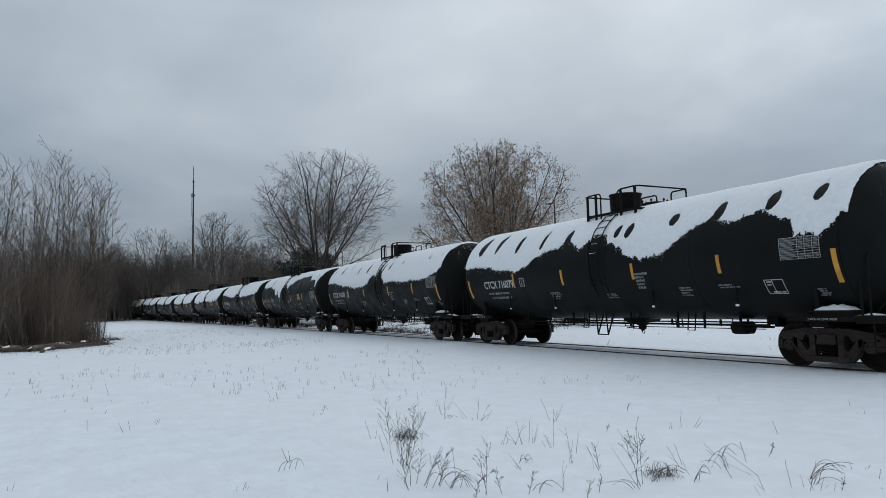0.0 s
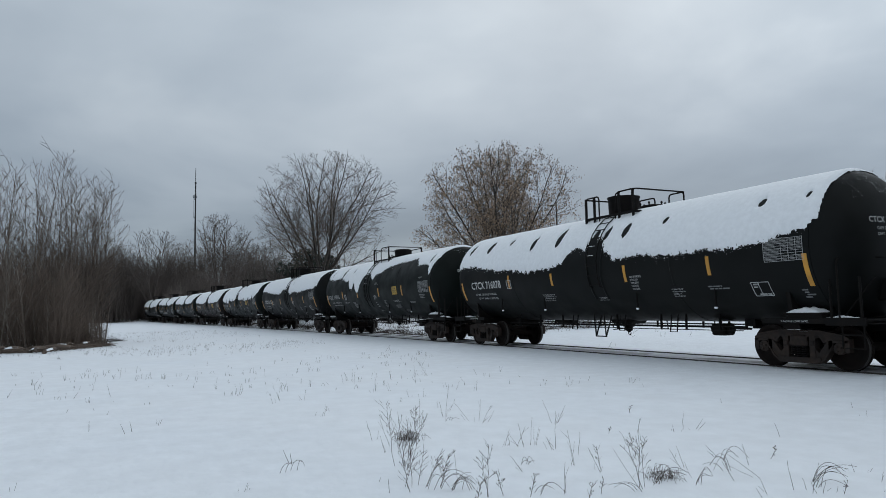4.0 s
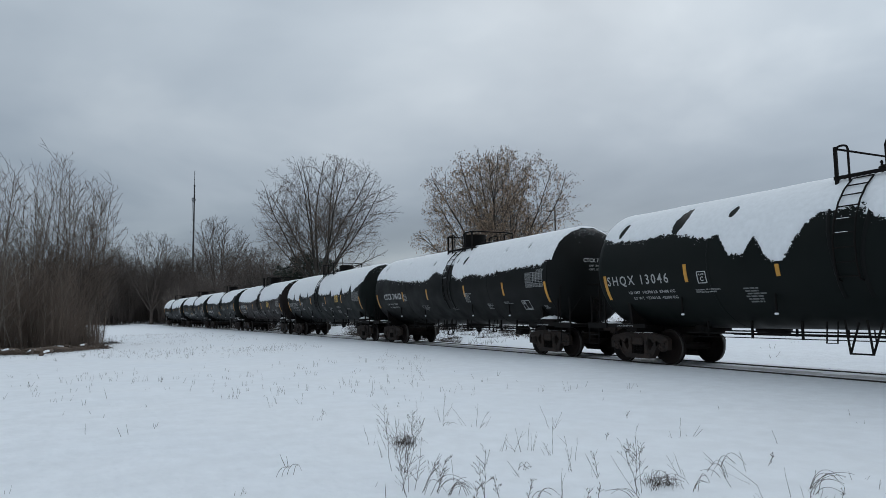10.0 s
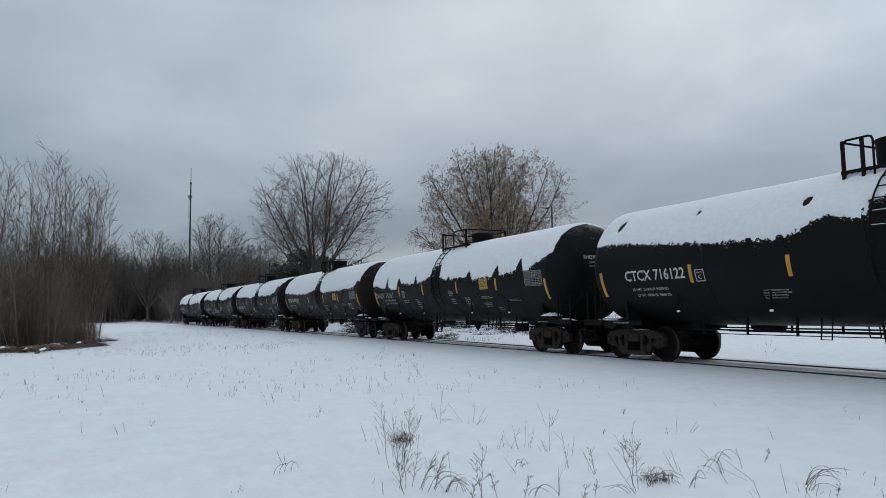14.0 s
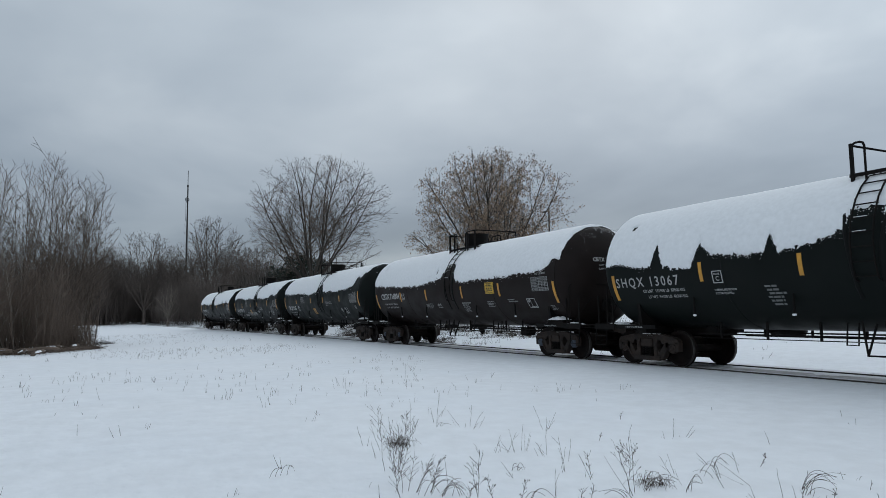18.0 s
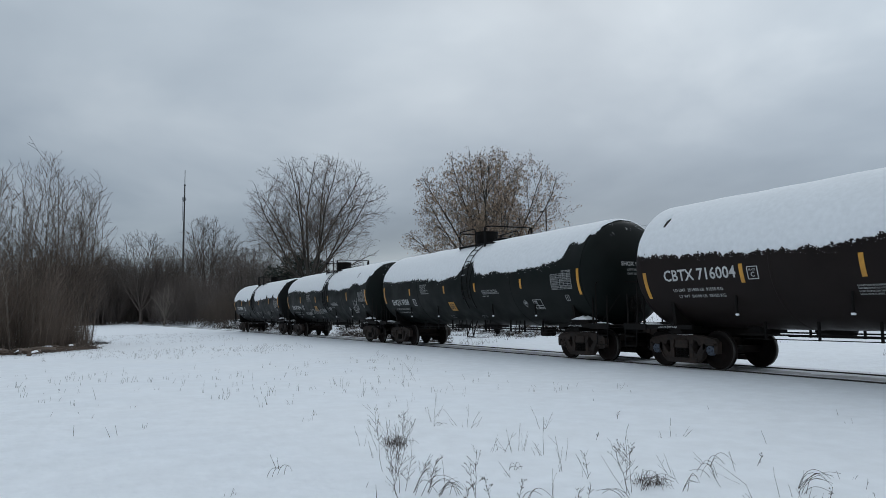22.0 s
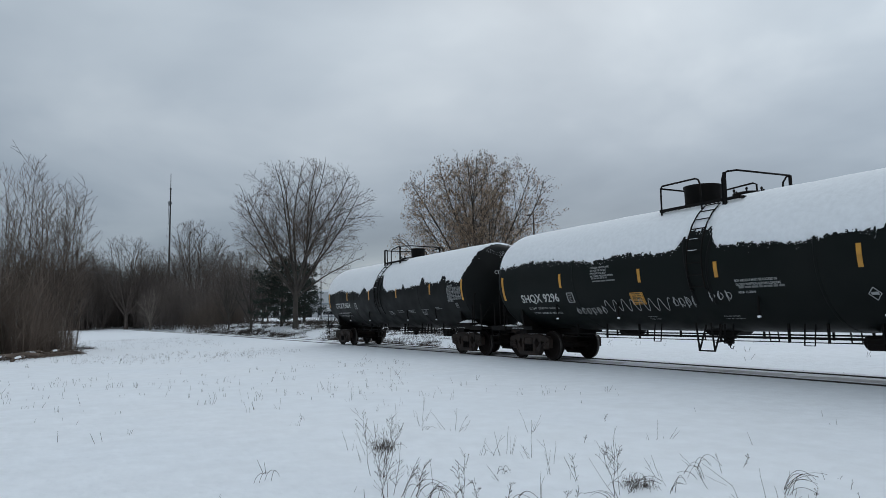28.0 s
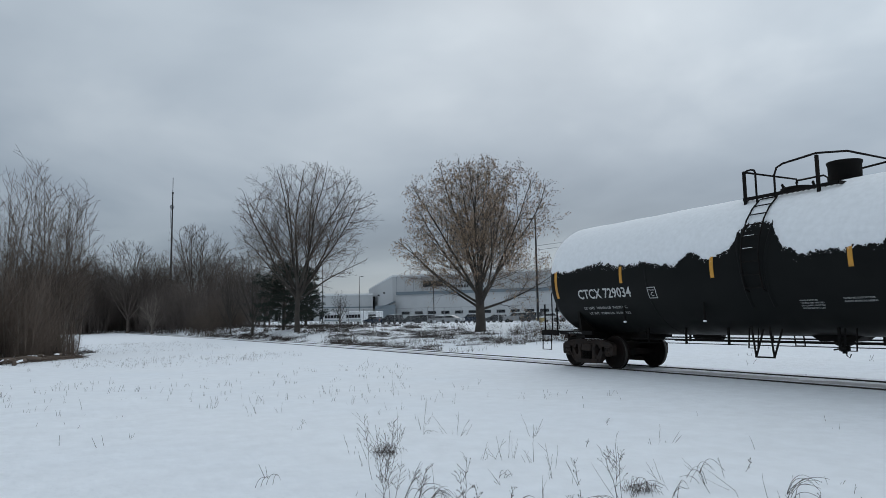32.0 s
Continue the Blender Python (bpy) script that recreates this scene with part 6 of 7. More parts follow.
scatter(WOODS, [(*towards(a, d), s) for a, d, s in (
    (3.6, 150, 0.99), (8.4, 150, 1.10), (6.0, 165, 0.82), (1.0, 160, 0.76), (-0.6, 168, 0.78), (2.2, 172, 0.72), (5.2, 172, 0.86), (10.3, 150, 0.84), (11.2, 140, 0.72), (12.1, 122, 0.62),
    (13.2, 118, 0.60), (14.0, 112, 0.58), (9.4, 172, 0.9), (7.2, 180, 0.80), (-2.5, 170, 0.8), (15.2, 104, 0.54),
    (1.8, 188, 0.80), (-4.0, 150, 0.8), (-6.0, 140, 0.8), (-8.0, 130, 0.8), (4.4, 190, 0.85), (11.0, 175, 0.8))], (0.97, 1.04))
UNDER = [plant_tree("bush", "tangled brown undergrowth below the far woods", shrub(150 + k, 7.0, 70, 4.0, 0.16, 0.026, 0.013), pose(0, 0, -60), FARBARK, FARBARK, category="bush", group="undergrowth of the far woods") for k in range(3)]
spots = []
for k in range(104):
    a = -3.5 + 15.5 * (k + rnd.random()) / 104
    d = 156 - 3.6 * max(0.0, a) + rnd.uniform(-6, 26)
    # clear of the line of sight to the track
    while a > 0.2 and towards(a - 200 / d, d)[1] < float(line_y(-d)) + 1.5 and d < 200:
        d += 3
    spots.append((*towards(a, d), d / 150 * (1.28 - 0.036 * max(0.0, a)) * rnd.uniform(0.6, 1.1)))
scatter(UNDER, spots)
YOUNG = fan_tree(210, profile([(0, 0.6), (2, 1.2), (4.5, 2.6), (7, 2.7), (9, 1.6), (10, 0)]), 2.6, 0.15, spread_limbs(210, 9, 1.0, 2.5, 6, 38, 8.4),
                 [(0.5, 38, 0.42, 0.02, 0.06), (0.4, 42, 0.5, 0.03, 0.1), (0.35, 45, 0.5, 0.03, 0.1)], 0.03, 0.009, 0.9)
YOUNG = [plant_tree("bare_tree", "small dark leafless tree on the track bank", YOUNG, pose(0, 0, -60), BARK, BARK, group="small trees on the bank")]
scatter(YOUNG, [(*towards(a, d), s) for a, d, s in ((12.7, 82, 1.0), (11.0, 96, 0.86), (13.6, 90, 0.85), (19.6, 88, 0.5))], (0.98, 1.02))
WILLOWS = [plant_tree("bush", "rounded leafless bush with warm brown shoots", shrub(230, 5.6, 110, 1.8, 0.30, 0.016, 0.009), pose(0, 0, -60), WARMBARK, WARMBARK, category="bush", group="brown bushes on the bank")]
scatter(WILLOWS, [(*towards(a, d), s) for a, d, s in ((10.1, 98, 1.0), (9.2, 104, 0.85), (11.4, 100, 0.66), (8.2, 112, 0.7))], (0.95, 1.05))
# one pale dead tree at the wood's edge
DEAD = fan_tree(301, profile([(0, 1), (2, 2.2), (5, 2.8), (7, 1.8), (7.6, 0)]), 2.0, 0.16, spread_limbs(301, 8, 0.8, 1.9, 8, 46, 6.6), [(0.9, 36, 0.42, 0.03, 0.09), (0.7, 40, 0.5, 0.02, 0.12)], 0.03, 0.020, 0.8)
plant_tree("dead_tree", "small pale dead tree with bare bleached limbs", DEAD, spot(*towards(5.27, 128)), PALEBARK, PALEBARK)


# ---- pines ----
def pine(seed, h, w):
    """A broad pine with ragged level boughs that end in needle tufts."""
    r = random.Random(seed)
    trunk = Build().tube([(0, 0, 0), (0.08, 0.05, h * 0.5), (0, 0.04, h * 0.96)], 0.19, 7, 0.04)
    limbs, needles = Build(), Build()
    for k in range(72):
        z = h * (0.10 + 0.86 * (k / 71) ** 0.9)
        a = 2.4 * k + r.uniform(-0.5, 0.5)
        l = w / 2 * (1 - (z / h) ** 2.4) ** 0.8 * r.uniform(0.55, 1.18) + 0.3
        root, tip = Vector((0, 0, z)), Vector((l * math.cos(a), l * math.sin(a), z + r.uniform(-0.15, 0.25) * l + 0.1))
        limbs.tube([root, root.lerp(tip, 0.5) + Vector((0, 0, -0.06 * l)), tip], 0.035, 4, 0.01)
        for _ in range(int(5 + 6 * l)):
            f = r.uniform(0.25, 1.0)
            p = root.lerp(tip, f)
            q = p + Vector((r.gauss(0, 0.30), r.gauss(0, 0.30), r.uniform(-0.05, 0.35)))
            limbs.tube([p, q], 0.012, 3, 0.006)
            for _ in range(3):
                c = q + Vector((r.gauss(0, 0.10), r.gauss(0, 0.10), r.gauss(0, 0.07)))
                for _ in range(9):
                    x = Vector((r.gauss(0, 0.7), r.gauss(0, 0.7), r.uniform(-0.1, 1))).normalized() * r.uniform(0.14, 0.26)
                    y = x.orthogonal().normalized() * 0.016
                    needles.add([c, c + x * 0.5 + y, c + x, c + x * 0.5 - y], [(0, 1, 2, 3)])
    return trunk, limbs, needles


for k, (px, py, h, w) in enumerate(((-75.3, 20.3, 7.6, 8.0), (-82.5, 25.0, 7.4, 4.4))):
    tr, li, ne = pine(60 + k, h, w)
    ob = thing("pine_tree", "dark green pine with ragged level boughs", "tree", "pines behind the track", spot(px, py))
    part("trunk", tr.mesh("trunk", BARK, True), ob)
    tagged(part("bough_wood", li.mesh("bough_wood", BARK), ob), kind="stuff")
    part("foliage", ne.mesh("foliage", NEEDLE), ob)


# ---- mast, poles, fence ----
def mast():
    ob = thing("radio_mast", "tall grey lattice radio mast with whip aerials", "mast", at=spot(-298.05, 34.14))
    part("shaft", Build().lathe([(0, 0.50), (14, 0.42), (34, 0.33), (53, 0.24), (53.2, 0.36), (53.8, 0.36), (53.9, 0.15)], 12, "z").mesh("shaft", POLE, True), ob)
    for x in (-0.55, 0.45):
        part("aerial", Build().tube([(x, 0, 53.5), (x, 0, 59.8)], 0.07, 5).mesh("aerial", POLE), ob)
    for z in (46.5, 39.0):
        part("bracket", Build().tube([(-0.6, 0, z), (2.1, -0.9, z)], 0.12, 5).mesh("bracket", POLE), ob)
    part("aerial", Build().tube([(2.1, -0.9, 38.6), (2.1, -0.9, 47)], 0.06, 5).mesh("aerial", POLE), ob)
    part("dish", Build().lathe([(0, 0.9), (0.3, 0.7), (0.45, 0.1)], 14, "x", (-1.6, 0, 48)).mesh("dish", ZINC, True), ob)


mast()


def lamp_post(x, y, h, turn, name="street_lamp", label="dark lamp post with a flat head"):
    ob = thing(name, label, "lamp post", "car park lamp posts", spot(x, y, turn))
    part("pole", Build().lathe([(0, 0.16), (0.5, 0.15), (0.52, 0.09), (h, 0.06)], 8, "z").mesh("pole", POLE, True), ob)
    part("arm", Build().tube([(0, 0, h - 0.05), (0.9, 0, h)], 0.04, 5).mesh("arm", POLE), ob)
    part("lamp_head", Build().box(0.7, -0.16, h - 0.04, 1.4, 0.16, h + 0.08, 0.03).mesh("lamp_head", POLE), ob)
    part("footing", Build().lathe([(0, 0.3), (0.6, 0.3), (0.62, 0.26)], 10, "z").mesh("footing", PARKING), ob)


lamp_post(-158.52, 61.41, 11.5, 20)
lamp_post(-99.74, 32.80, 9.2, 200)
lamp_post(-106.62, 55.06, 10.5, 10)
UTILITY = (-53.48, 38.68)
pole = thing("utility_pole", "dark wooden utility pole with a lamp arm", "pole", at=spot(*UTILITY))
part("pole", Build().lathe([(0, 0.12), (10.6, 0.075)], 9, "z").mesh("pole", POLE, True), pole)
part("arm", Build().tube([(0, 0, 10.4), (-0.5, 0.2, 10.58), (-1.1, 0.4, 10.55)], 0.03, 5).mesh("arm", POLE), pole)
part("lamp_head", Build().box(-1.6, 0.25, 10.45, -0.9, 0.55, 10.58, 0.04).mesh("lamp_head", POLE), pole)
wires = thing("power_line", "two thin dark overhead wires", "wire")
for k in range(2):
    a, b = Vector((UTILITY[0], UTILITY[1], 8.0 + 0.4 * k)), Vector((50, UTILITY[1] + 1.0, 8.0 + 0.4 * k))
    pts = [a.lerp(b, i / 16) - Vector((0, 0, 0.7 * math.sin(math.pi * i / 16))) for i in range(17)]
    part("wire", Build().tube(pts, 0.014, 4).mesh("wire", POLE), wires)


def fence():
    a, b = Vector((-115.53, 24.02, 0)), Vector((-66.71, 57.39, 0))
    n = int((b - a).length / 2.6)
    ob = thing("chain_link_fence", "grey chain-link fence on steel posts", "fence")
    post = Build().lathe([(-0.3, 0.035), (2.35, 0.035), (2.42, 0.01)], 7, "z").mesh("fence_post", ZINC)
    tops = []
    for k in range(n + 1):
        p = a.lerp(b, k / n)
        z = ground_at(p.x, p.y)
        part("fence_post", post, ob, "", pose(p.x, p.y, z))
        tops.append(Vector((p.x, p.y, z)))
    for k in range(n):
        part("top_rail", Build().tube([tops[k] + Vector((0, 0, 2.3)), tops[k + 1] + Vector((0, 0, 2.3))], 0.022, 5).mesh("top_rail", ZINC), ob)
    w = Build()
    for k in range(n):
        for j in range(10):
            p, q = tops[k].lerp(tops[k + 1], j / 10), tops[k].lerp(tops[k + 1], (j + 1) / 10)
            for i in range(8):
                z0, z1 = 0.05 + 0.28 * i, 0.05 + 0.28 * (i + 1)
                w.add([p + Vector((0, 0, z0)), p + Vector((0, 0, z0 + 0.014)), q + Vector((0, 0, z1 + 0.014)), q + Vector((0, 0, z1))], [(0, 1, 2, 3)])
                w.add([q + Vector((0, 0, z0)), q + Vector((0, 0, z0 + 0.014)), p + Vector((0, 0, z1 + 0.014)), p + Vector((0, 0, z1))], [(0, 1, 2, 3)])
    tagged(part("chain_mesh", w.mesh("chain_mesh", ZINC), ob), "woven wire mesh", kind="stuff")


fence()


# ---- car park, buildings ----
LOT = thing("parking_lot", "snow-dusted asphalt car park behind a fence", "parking lot", kind="structure")
part("lot_surface", mesh_of("lot_surface", [(-118.70, 35.85, 0.95), (-73.73, 67.55, 0.95), (-173.25, 158.78, 1.0), (-224.97, 67.94, 1.0)], [(0, 1, 2, 3)], PARKING), LOT)


def walls(points, z0, z1, mat, name):
    n = len(points)
    v = [(x, y, z0) for x, y in points] + [(x, y, z1) for x, y in points]
    f = [(i, (i + 1) % n, (i + 1) % n + n, i + n) for i in range(n)] + [tuple(range(n, 2 * n))]
    return mesh_of(name, v, f, mat)


def between(a, b, f0, f1, z0, z1, out, mat, name):
    """A thin panel set on the wall from a to b."""
    p, q = Vector((*a, 0)), Vector((*b, 0))
    d = (q - p).normalized()
    nrm = Vector((d.y, -d.x, 0))
    if nrm.dot(-p) < 0:
        nrm = -nrm
    s, e = p.lerp(q, f0), p.lerp(q, f1)
    v = []
    for o in (-0.05, out):
        for pt in (s, e):
            for z in (z0, z1):
                v.append(tuple(pt + nrm * o + Vector((0, 0, z))))
    return mesh_of(name, v, [(0, 1, 3, 2), (4, 6, 7, 5), (0, 4, 5, 1), (2, 3, 7, 6), (1, 5, 7, 3), (0, 2, 6, 4)], mat)


HALL = [(-187.41, 83.08), (-138.08, 130.52), (-218.02, 206.08), (-268.96, 108.45)]
hall = thing("warehouse", "large pale grey metal-clad warehouse hall", "building")
part("wall", walls(HALL, 0.5, 14.9, CLAD, "wall"), hall)
part("roof_edge", between(HALL[0], HALL[1], 0.0, 1.0, 14.7, 15.15, 0.12, ROOFING, "roof_edge"), hall)
part("roof_edge", between(HALL[3], HALL[0], 0.0, 1.0, 14.7, 15.15, 0.12, ROOFING, "roof_edge"), hall)
for k in range(26):
    part("cladding_seam", between(HALL[0], HALL[1], (k + 0.5) / 26, (k + 0.5) / 26 + 0.0012, 9.6, 14.6, 0.05, CLADDARK, "cladding_seam"), hall)
for k in range(3):
    part("wall_lamp", between(HALL[3], HALL[0], 0.3 + 0.22 * k, 0.315 + 0.22 * k, 10.6, 11.0, 0.6, POLE, "wall_lamp"), hall)
part("sign", between(HALL[0], HALL[1], 0.14, 0.23, 11.4, 13.1, 0.2, POLE, "sign"), hall, "dark wall panel")
for k in range(7):
    part("sign_letter", between(HALL[0], HALL[1], 0.262 + 0.012 * k, 0.270 + 0.012 * k, 10.9, 11.7, 0.1, POLE, "sign_letter"), hall)
ANNEX = [(-173.26, 77.99), (-127.90, 120.90), (-136.62, 129.14), (-185.11, 83.32)]
annex = thing("loading_annex", "low pale annex with loading doors along its front", "building")
part("wall", walls(ANNEX, 0.5, 9.2, CLAD, "wall"), annex)
part("canopy", between(ANNEX[0], ANNEX[1], 0.0, 1.0, 8.7, 9.5, 0.5, CLADDARK, "canopy"), annex)
for k in range(16):
    door = part("loading_door", between(ANNEX[0], ANNEX[1], 0.02 + k * 0.061, 0.065 + k * 0.061, 0.9, 5.0, 0.06, CLAD, "loading_door"), annex)
    part("door_window", between(ANNEX[0], ANNEX[1], 0.024 + k * 0.061, 0.061 + k * 0.061, 3.3, 4.1, 0.1, GLASS, "door_window"), door)
LEAN = [(-184.82, 76.44), (-169.73, 76.07), (-182.51, 81.80), (-198.54, 82.49)]
lean = thing("lean_to_shed", "blue-grey metal lean-to shed beside a hall", "building")
part("wall", walls(LEAN, 0.5, 6.0, CLADDARK, "wall"), lean)
part("roof", mesh_of("roof", [(*LEAN[0], 4.9), (*LEAN[1], 7.1), (*LEAN[2], 7.3), (*LEAN[3], 5.1), (*LEAN[0], 4.6), (*LEAN[1], 6.8), (*LEAN[2], 7.0), (*LEAN[3], 4.8)],
                     [(0, 1, 2, 3), (7, 6, 5, 4), (0, 4, 5, 1), (1, 5, 6, 2), (2, 6, 7, 3), (3, 7, 4, 0)], CLADDARK), lean)
LOW = [(-258.16, 44.68), (-231.33, 94.80), (-277.59, 113.76), (-295.60, 51.17)]
low = thing("low_depot", "long low grey depot building with a flat roof", "building")
part("wall", walls(LOW, 0.5, 11.4, CLAD, "wall"), low)
part("roof_edge", between(LOW[0], LOW[1], 0.0, 1.0, 11.1, 11.7, 0.15, ROOFING, "roof_edge"), low)
part("wall_band", between(LOW[0], LOW[1], 0.0, 1.0, 6.6, 7.0, 0.08, CLADDARK, "wall_band"), low)
for k in range(14):
    part("window", between(LOW[0], LOW[1], 0.03 + k * 0.07, 0.065 + k * 0.07, 2.2, 5.2, 0.06, GLASS, "window"), low)


# ---- vehicles ----
def shell(outline, half, taper, mat, name):
    """A car body: a side outline of (x, z) with its upper part drawn in."""
    zs = [z for _, z in outline]
    lo, hi = min(zs), max(zs)
    v, n = [], len(outline)
    for s in (-1, 1):
        for x, z in outline:
            k = max(0.0, (z - lo) / (hi - lo) - 0.5) * 2
            v.append((x, s * (half - taper * k), z))
    f = [tuple(range(n)), tuple(range(2 * n - 1, n - 1, -1))] + [(i, i + n, (i + 1) % n + n, (i + 1) % n) for i in range(n)]
    return mesh_of(name, v, f, mat)


TYRE_ME = Build().lathe([(-0.11, 0.20), (-0.11, 0.32), (-0.08, 0.34), (0.08, 0.34), (0.11, 0.32), (0.11, 0.20)], 18, "y").mesh("tyre", TYRE, True)
RIM_ME = Build().lathe([(-0.115, 0.05), (-0.10, 0.19), (-0.10, 0.21), (0.10, 0.21), (0.10, 0.19), (0.115, 0.05)], 14, "y").mesh("rim", ZINC, True)


def parked_car(kind, colour, label, at):
    ob = thing("parked_car", label, "car", "cars in the car park", at)
    tall = kind == "suv"
    h = 1.72 if tall else 1.45
    body = [(-2.25, 0.35), (2.2, 0.35), (2.3, 0.62), (2.2, 0.86), (1.2, 0.98), (-2.1, 1.0), (-2.3, 0.8)] if not tall else [(-2.3, 0.4), (2.3, 0.4), (2.38, 0.7), (2.28, 1.0), (1.25, 1.12), (-2.25, 1.14), (-2.35, 0.9)]
    b = part("body", shell(body, 0.9, 0.05, colour, "body"), ob)
    z = 0.98 if not tall else 1.12
    cab = [(-1.7, z), (1.15, z), (0.45, h - 0.05), (0.2, h), (-1.1, h), (-1.35, h - 0.04)] if not tall else [(-2.2, z), (1.2, z), (0.6, h - 0.05), (0.35, h), (-1.9, h), (-2.1, h - 0.06)]
    part("cabin", shell(cab, 0.84, 0.16, colour, "cabin"), ob)
    win = [(x * 0.9 - 0.03, z + (zz - z) * 0.82 + 0.03) for x, zz in cab]
    part("side_windows", shell(win, 0.845, 0.14, GLASS, "side_windows"), ob)
    part("windscreen", mesh_of("windscreen", [(cab[1][0] + 0.01, -0.74, z + 0.04), (cab[1][0] + 0.01, 0.74, z + 0.04), (cab[2][0] + 0.02, 0.66, h - 0.08), (cab[2][0] + 0.02, -0.66, h - 0.08)], [(0, 1, 2, 3)], GLASS), ob)
    part("snow_patch", lump(8, 6, 0.75, 0.6, 0.09, 3.0), ob, "", pose(-0.5, 0, h - 0.01))
    part("snow_patch", lump(6, 6, 0.42, 0.75, 0.05, 5.0), ob, "", pose(1.72, 0, z - 0.08))
    for x in (-1.4, 1.42):
        for s in (-1, 1):
            w = part("wheel", TYRE_ME, ob, "", pose(x, s * 0.82, 0.34))
            part("rim", RIM_ME, w)
    for s in (-1, 1):
        part("headlight", Build().box(2.2, s * 0.62 - 0.2, 0.66, 2.3, s * 0.62 + 0.2, 0.82, 0.02).mesh("headlight", ROOFING), b)
        part("tail_light", Build().box(-2.33, s * 0.68 - 0.12, 0.72, -2.2, s * 0.68 + 0.12, 0.95, 0.02).mesh("tail_light", paint("red_lamp", (0.2, 0.01, 0.01))), b)
    return ob


def lot_spot(x, y, turn):
    return pose(x, y, 0.97, 0, 0, turn)


SILVER, CHARCOAL, NAVY, WHITECAR = paint("silver_car_paint", (0.30, 0.31, 0.32)), paint("charcoal_car_paint", (0.035, 0.037, 0.04)), paint("navy_car_paint", (0.02, 0.03, 0.05)), paint("white_car_paint", (0.62, 0.63, 0.64))
for (x, y), kind, colour, word, turn in (((-122.06, 50.25), "car", NAVY, "dark blue", 200), ((-118.93, 52.49), "suv", CHARCOAL, "dark grey", 205), ((-135.50, 64.34), "suv", CHARCOAL, "charcoal", 250),
                                          ((-127.11, 63.30), "suv", CHARCOAL, "dark grey", 215), ((-120.33, 63.39), "car", SILVER, "silver", 210), ((-112.16, 61.68), "car", SILVER, "silver", 30), ((-105.38, 67.23), "car", CHARCOAL, "charcoal", 200),
                                          ((-100.95, 68.50), "suv", SILVER, "silver", 215), ((-97.70, 69.68), "suv", CHARCOAL, "dark grey", 205), ((-94.34, 70.88), "car", WHITECAR, "white", 200), ((-120.70, 70.93), "suv", NAVY, "dark blue", 200), ((-90.49, 72.58), "suv", SILVER, "silver", 200)):
    parked_car(kind, colour, "parked %s %s with snow on its roof" % (word, "estate car" if kind == "suv" else "saloon car"), lot_spot(x, y, turn))


def shuttle_bus(at):
    ob = thing("shuttle_bus", "white shuttle bus with a dark window band", "bus", "parked buses", at)
    box = [(-3.6, 0.55), (2.1, 0.55), (2.1, 2.7), (2.35, 2.95), (2.2, 3.1), (-3.5, 3.1), (-3.6, 3.0)]
    b = part("body", shell(box, 1.18, 0.05, BUSWHITE, "body"), ob)
    part("bonnet", shell([(2.1, 0.55), (3.6, 0.55), (3.7, 0.9), (3.55, 1.35), (2.9, 1.5), (2.35, 2.25), (2.1, 2.25)], 1.0, 0.12, BUSWHITE, "bonnet"), ob)
    part("windscreen", mesh_of("windscreen", [(2.93, -0.85, 1.52), (2.93, 0.85, 1.52), (2.42, 0.8, 2.2), (2.42, -0.8, 2.2)], [(0, 1, 2, 3)], GLASS), ob)
    for s in (-1, 1):
        for k in range(5):
            part("window", Build().box(-3.3 + k * 1.06, s * 1.19 - 0.02, 1.55, -2.36 + k * 1.06, s * 1.19 + 0.02, 2.35, 0.01).mesh("window", GLASS), b)
        part("skirt_stripe", Build().box(-3.58, s * 1.19 - 0.012, 0.95, 2.05, s * 1.19 + 0.012, 1.12).mesh("skirt_stripe", CLADDARK), b)
        for x in (-2.2, 2.7):
            w = part("wheel", TYRE_ME, ob, "", pose(x, s * 1.0, 0.36))
            part("rim", RIM_ME, w)
    part("snow_patch", lump(12, 6, 2.7, 1.05, 0.14, 9.0), ob, "", pose(-0.7, 0, 3.09))


for (x, y), turn in (((-168.23, 58.15), 205), ((-160.78, 61.10), 200), ((-163.12, 66.08), 200)):
    shuttle_bus(lot_spot(x, y, turn))


# ---- brush on the bank behind the track ----
def brush(seed, count, h, wide):
    """Dead grass and canes bent over in a mound."""
    r, b = random.Random(seed), Build()
    for _ in range(count):
        a, q = r.uniform(0, 6.283), wide * math.sqrt(r.random())
        p = Vector((q * math.cos(a), q * math.sin(a), -0.05))
        t = a + r.gauss(0, 0.9)
        e, z = Vector((math.cos(t), math.sin(t), 0)) * r.uniform(0.2, 1.0) * h, h * r.uniform(0.35, 1.0) * (1 - 0.5 * q / wide)
        b.tube([p, p + e * 0.25 + Vector((0, 0, z * 0.75)), p + e * 0.7 + Vector((0, 0, z)), p + e * 1.15 + Vector((0, 0, z * r.uniform(0.2, 0.9)))], 0.011, 3, 0.006, cap=False)
    for _ in range(count // 14):
        p = Vector((r.gauss(0, wide * 0.5), r.gauss(0, wide * 0.5), 0))
        d = Vector((r.gauss(0, 0.3), r.gauss(0, 0.3), 1)) * h * r.uniform(0.9, 1.7)
        b.tube([p, p + d * 0.5, p + d + Vector((r.gauss(0, 0.1), r.gauss(0, 0.1), 0))], 0.012, 3, 0.006, cap=False)
    return b


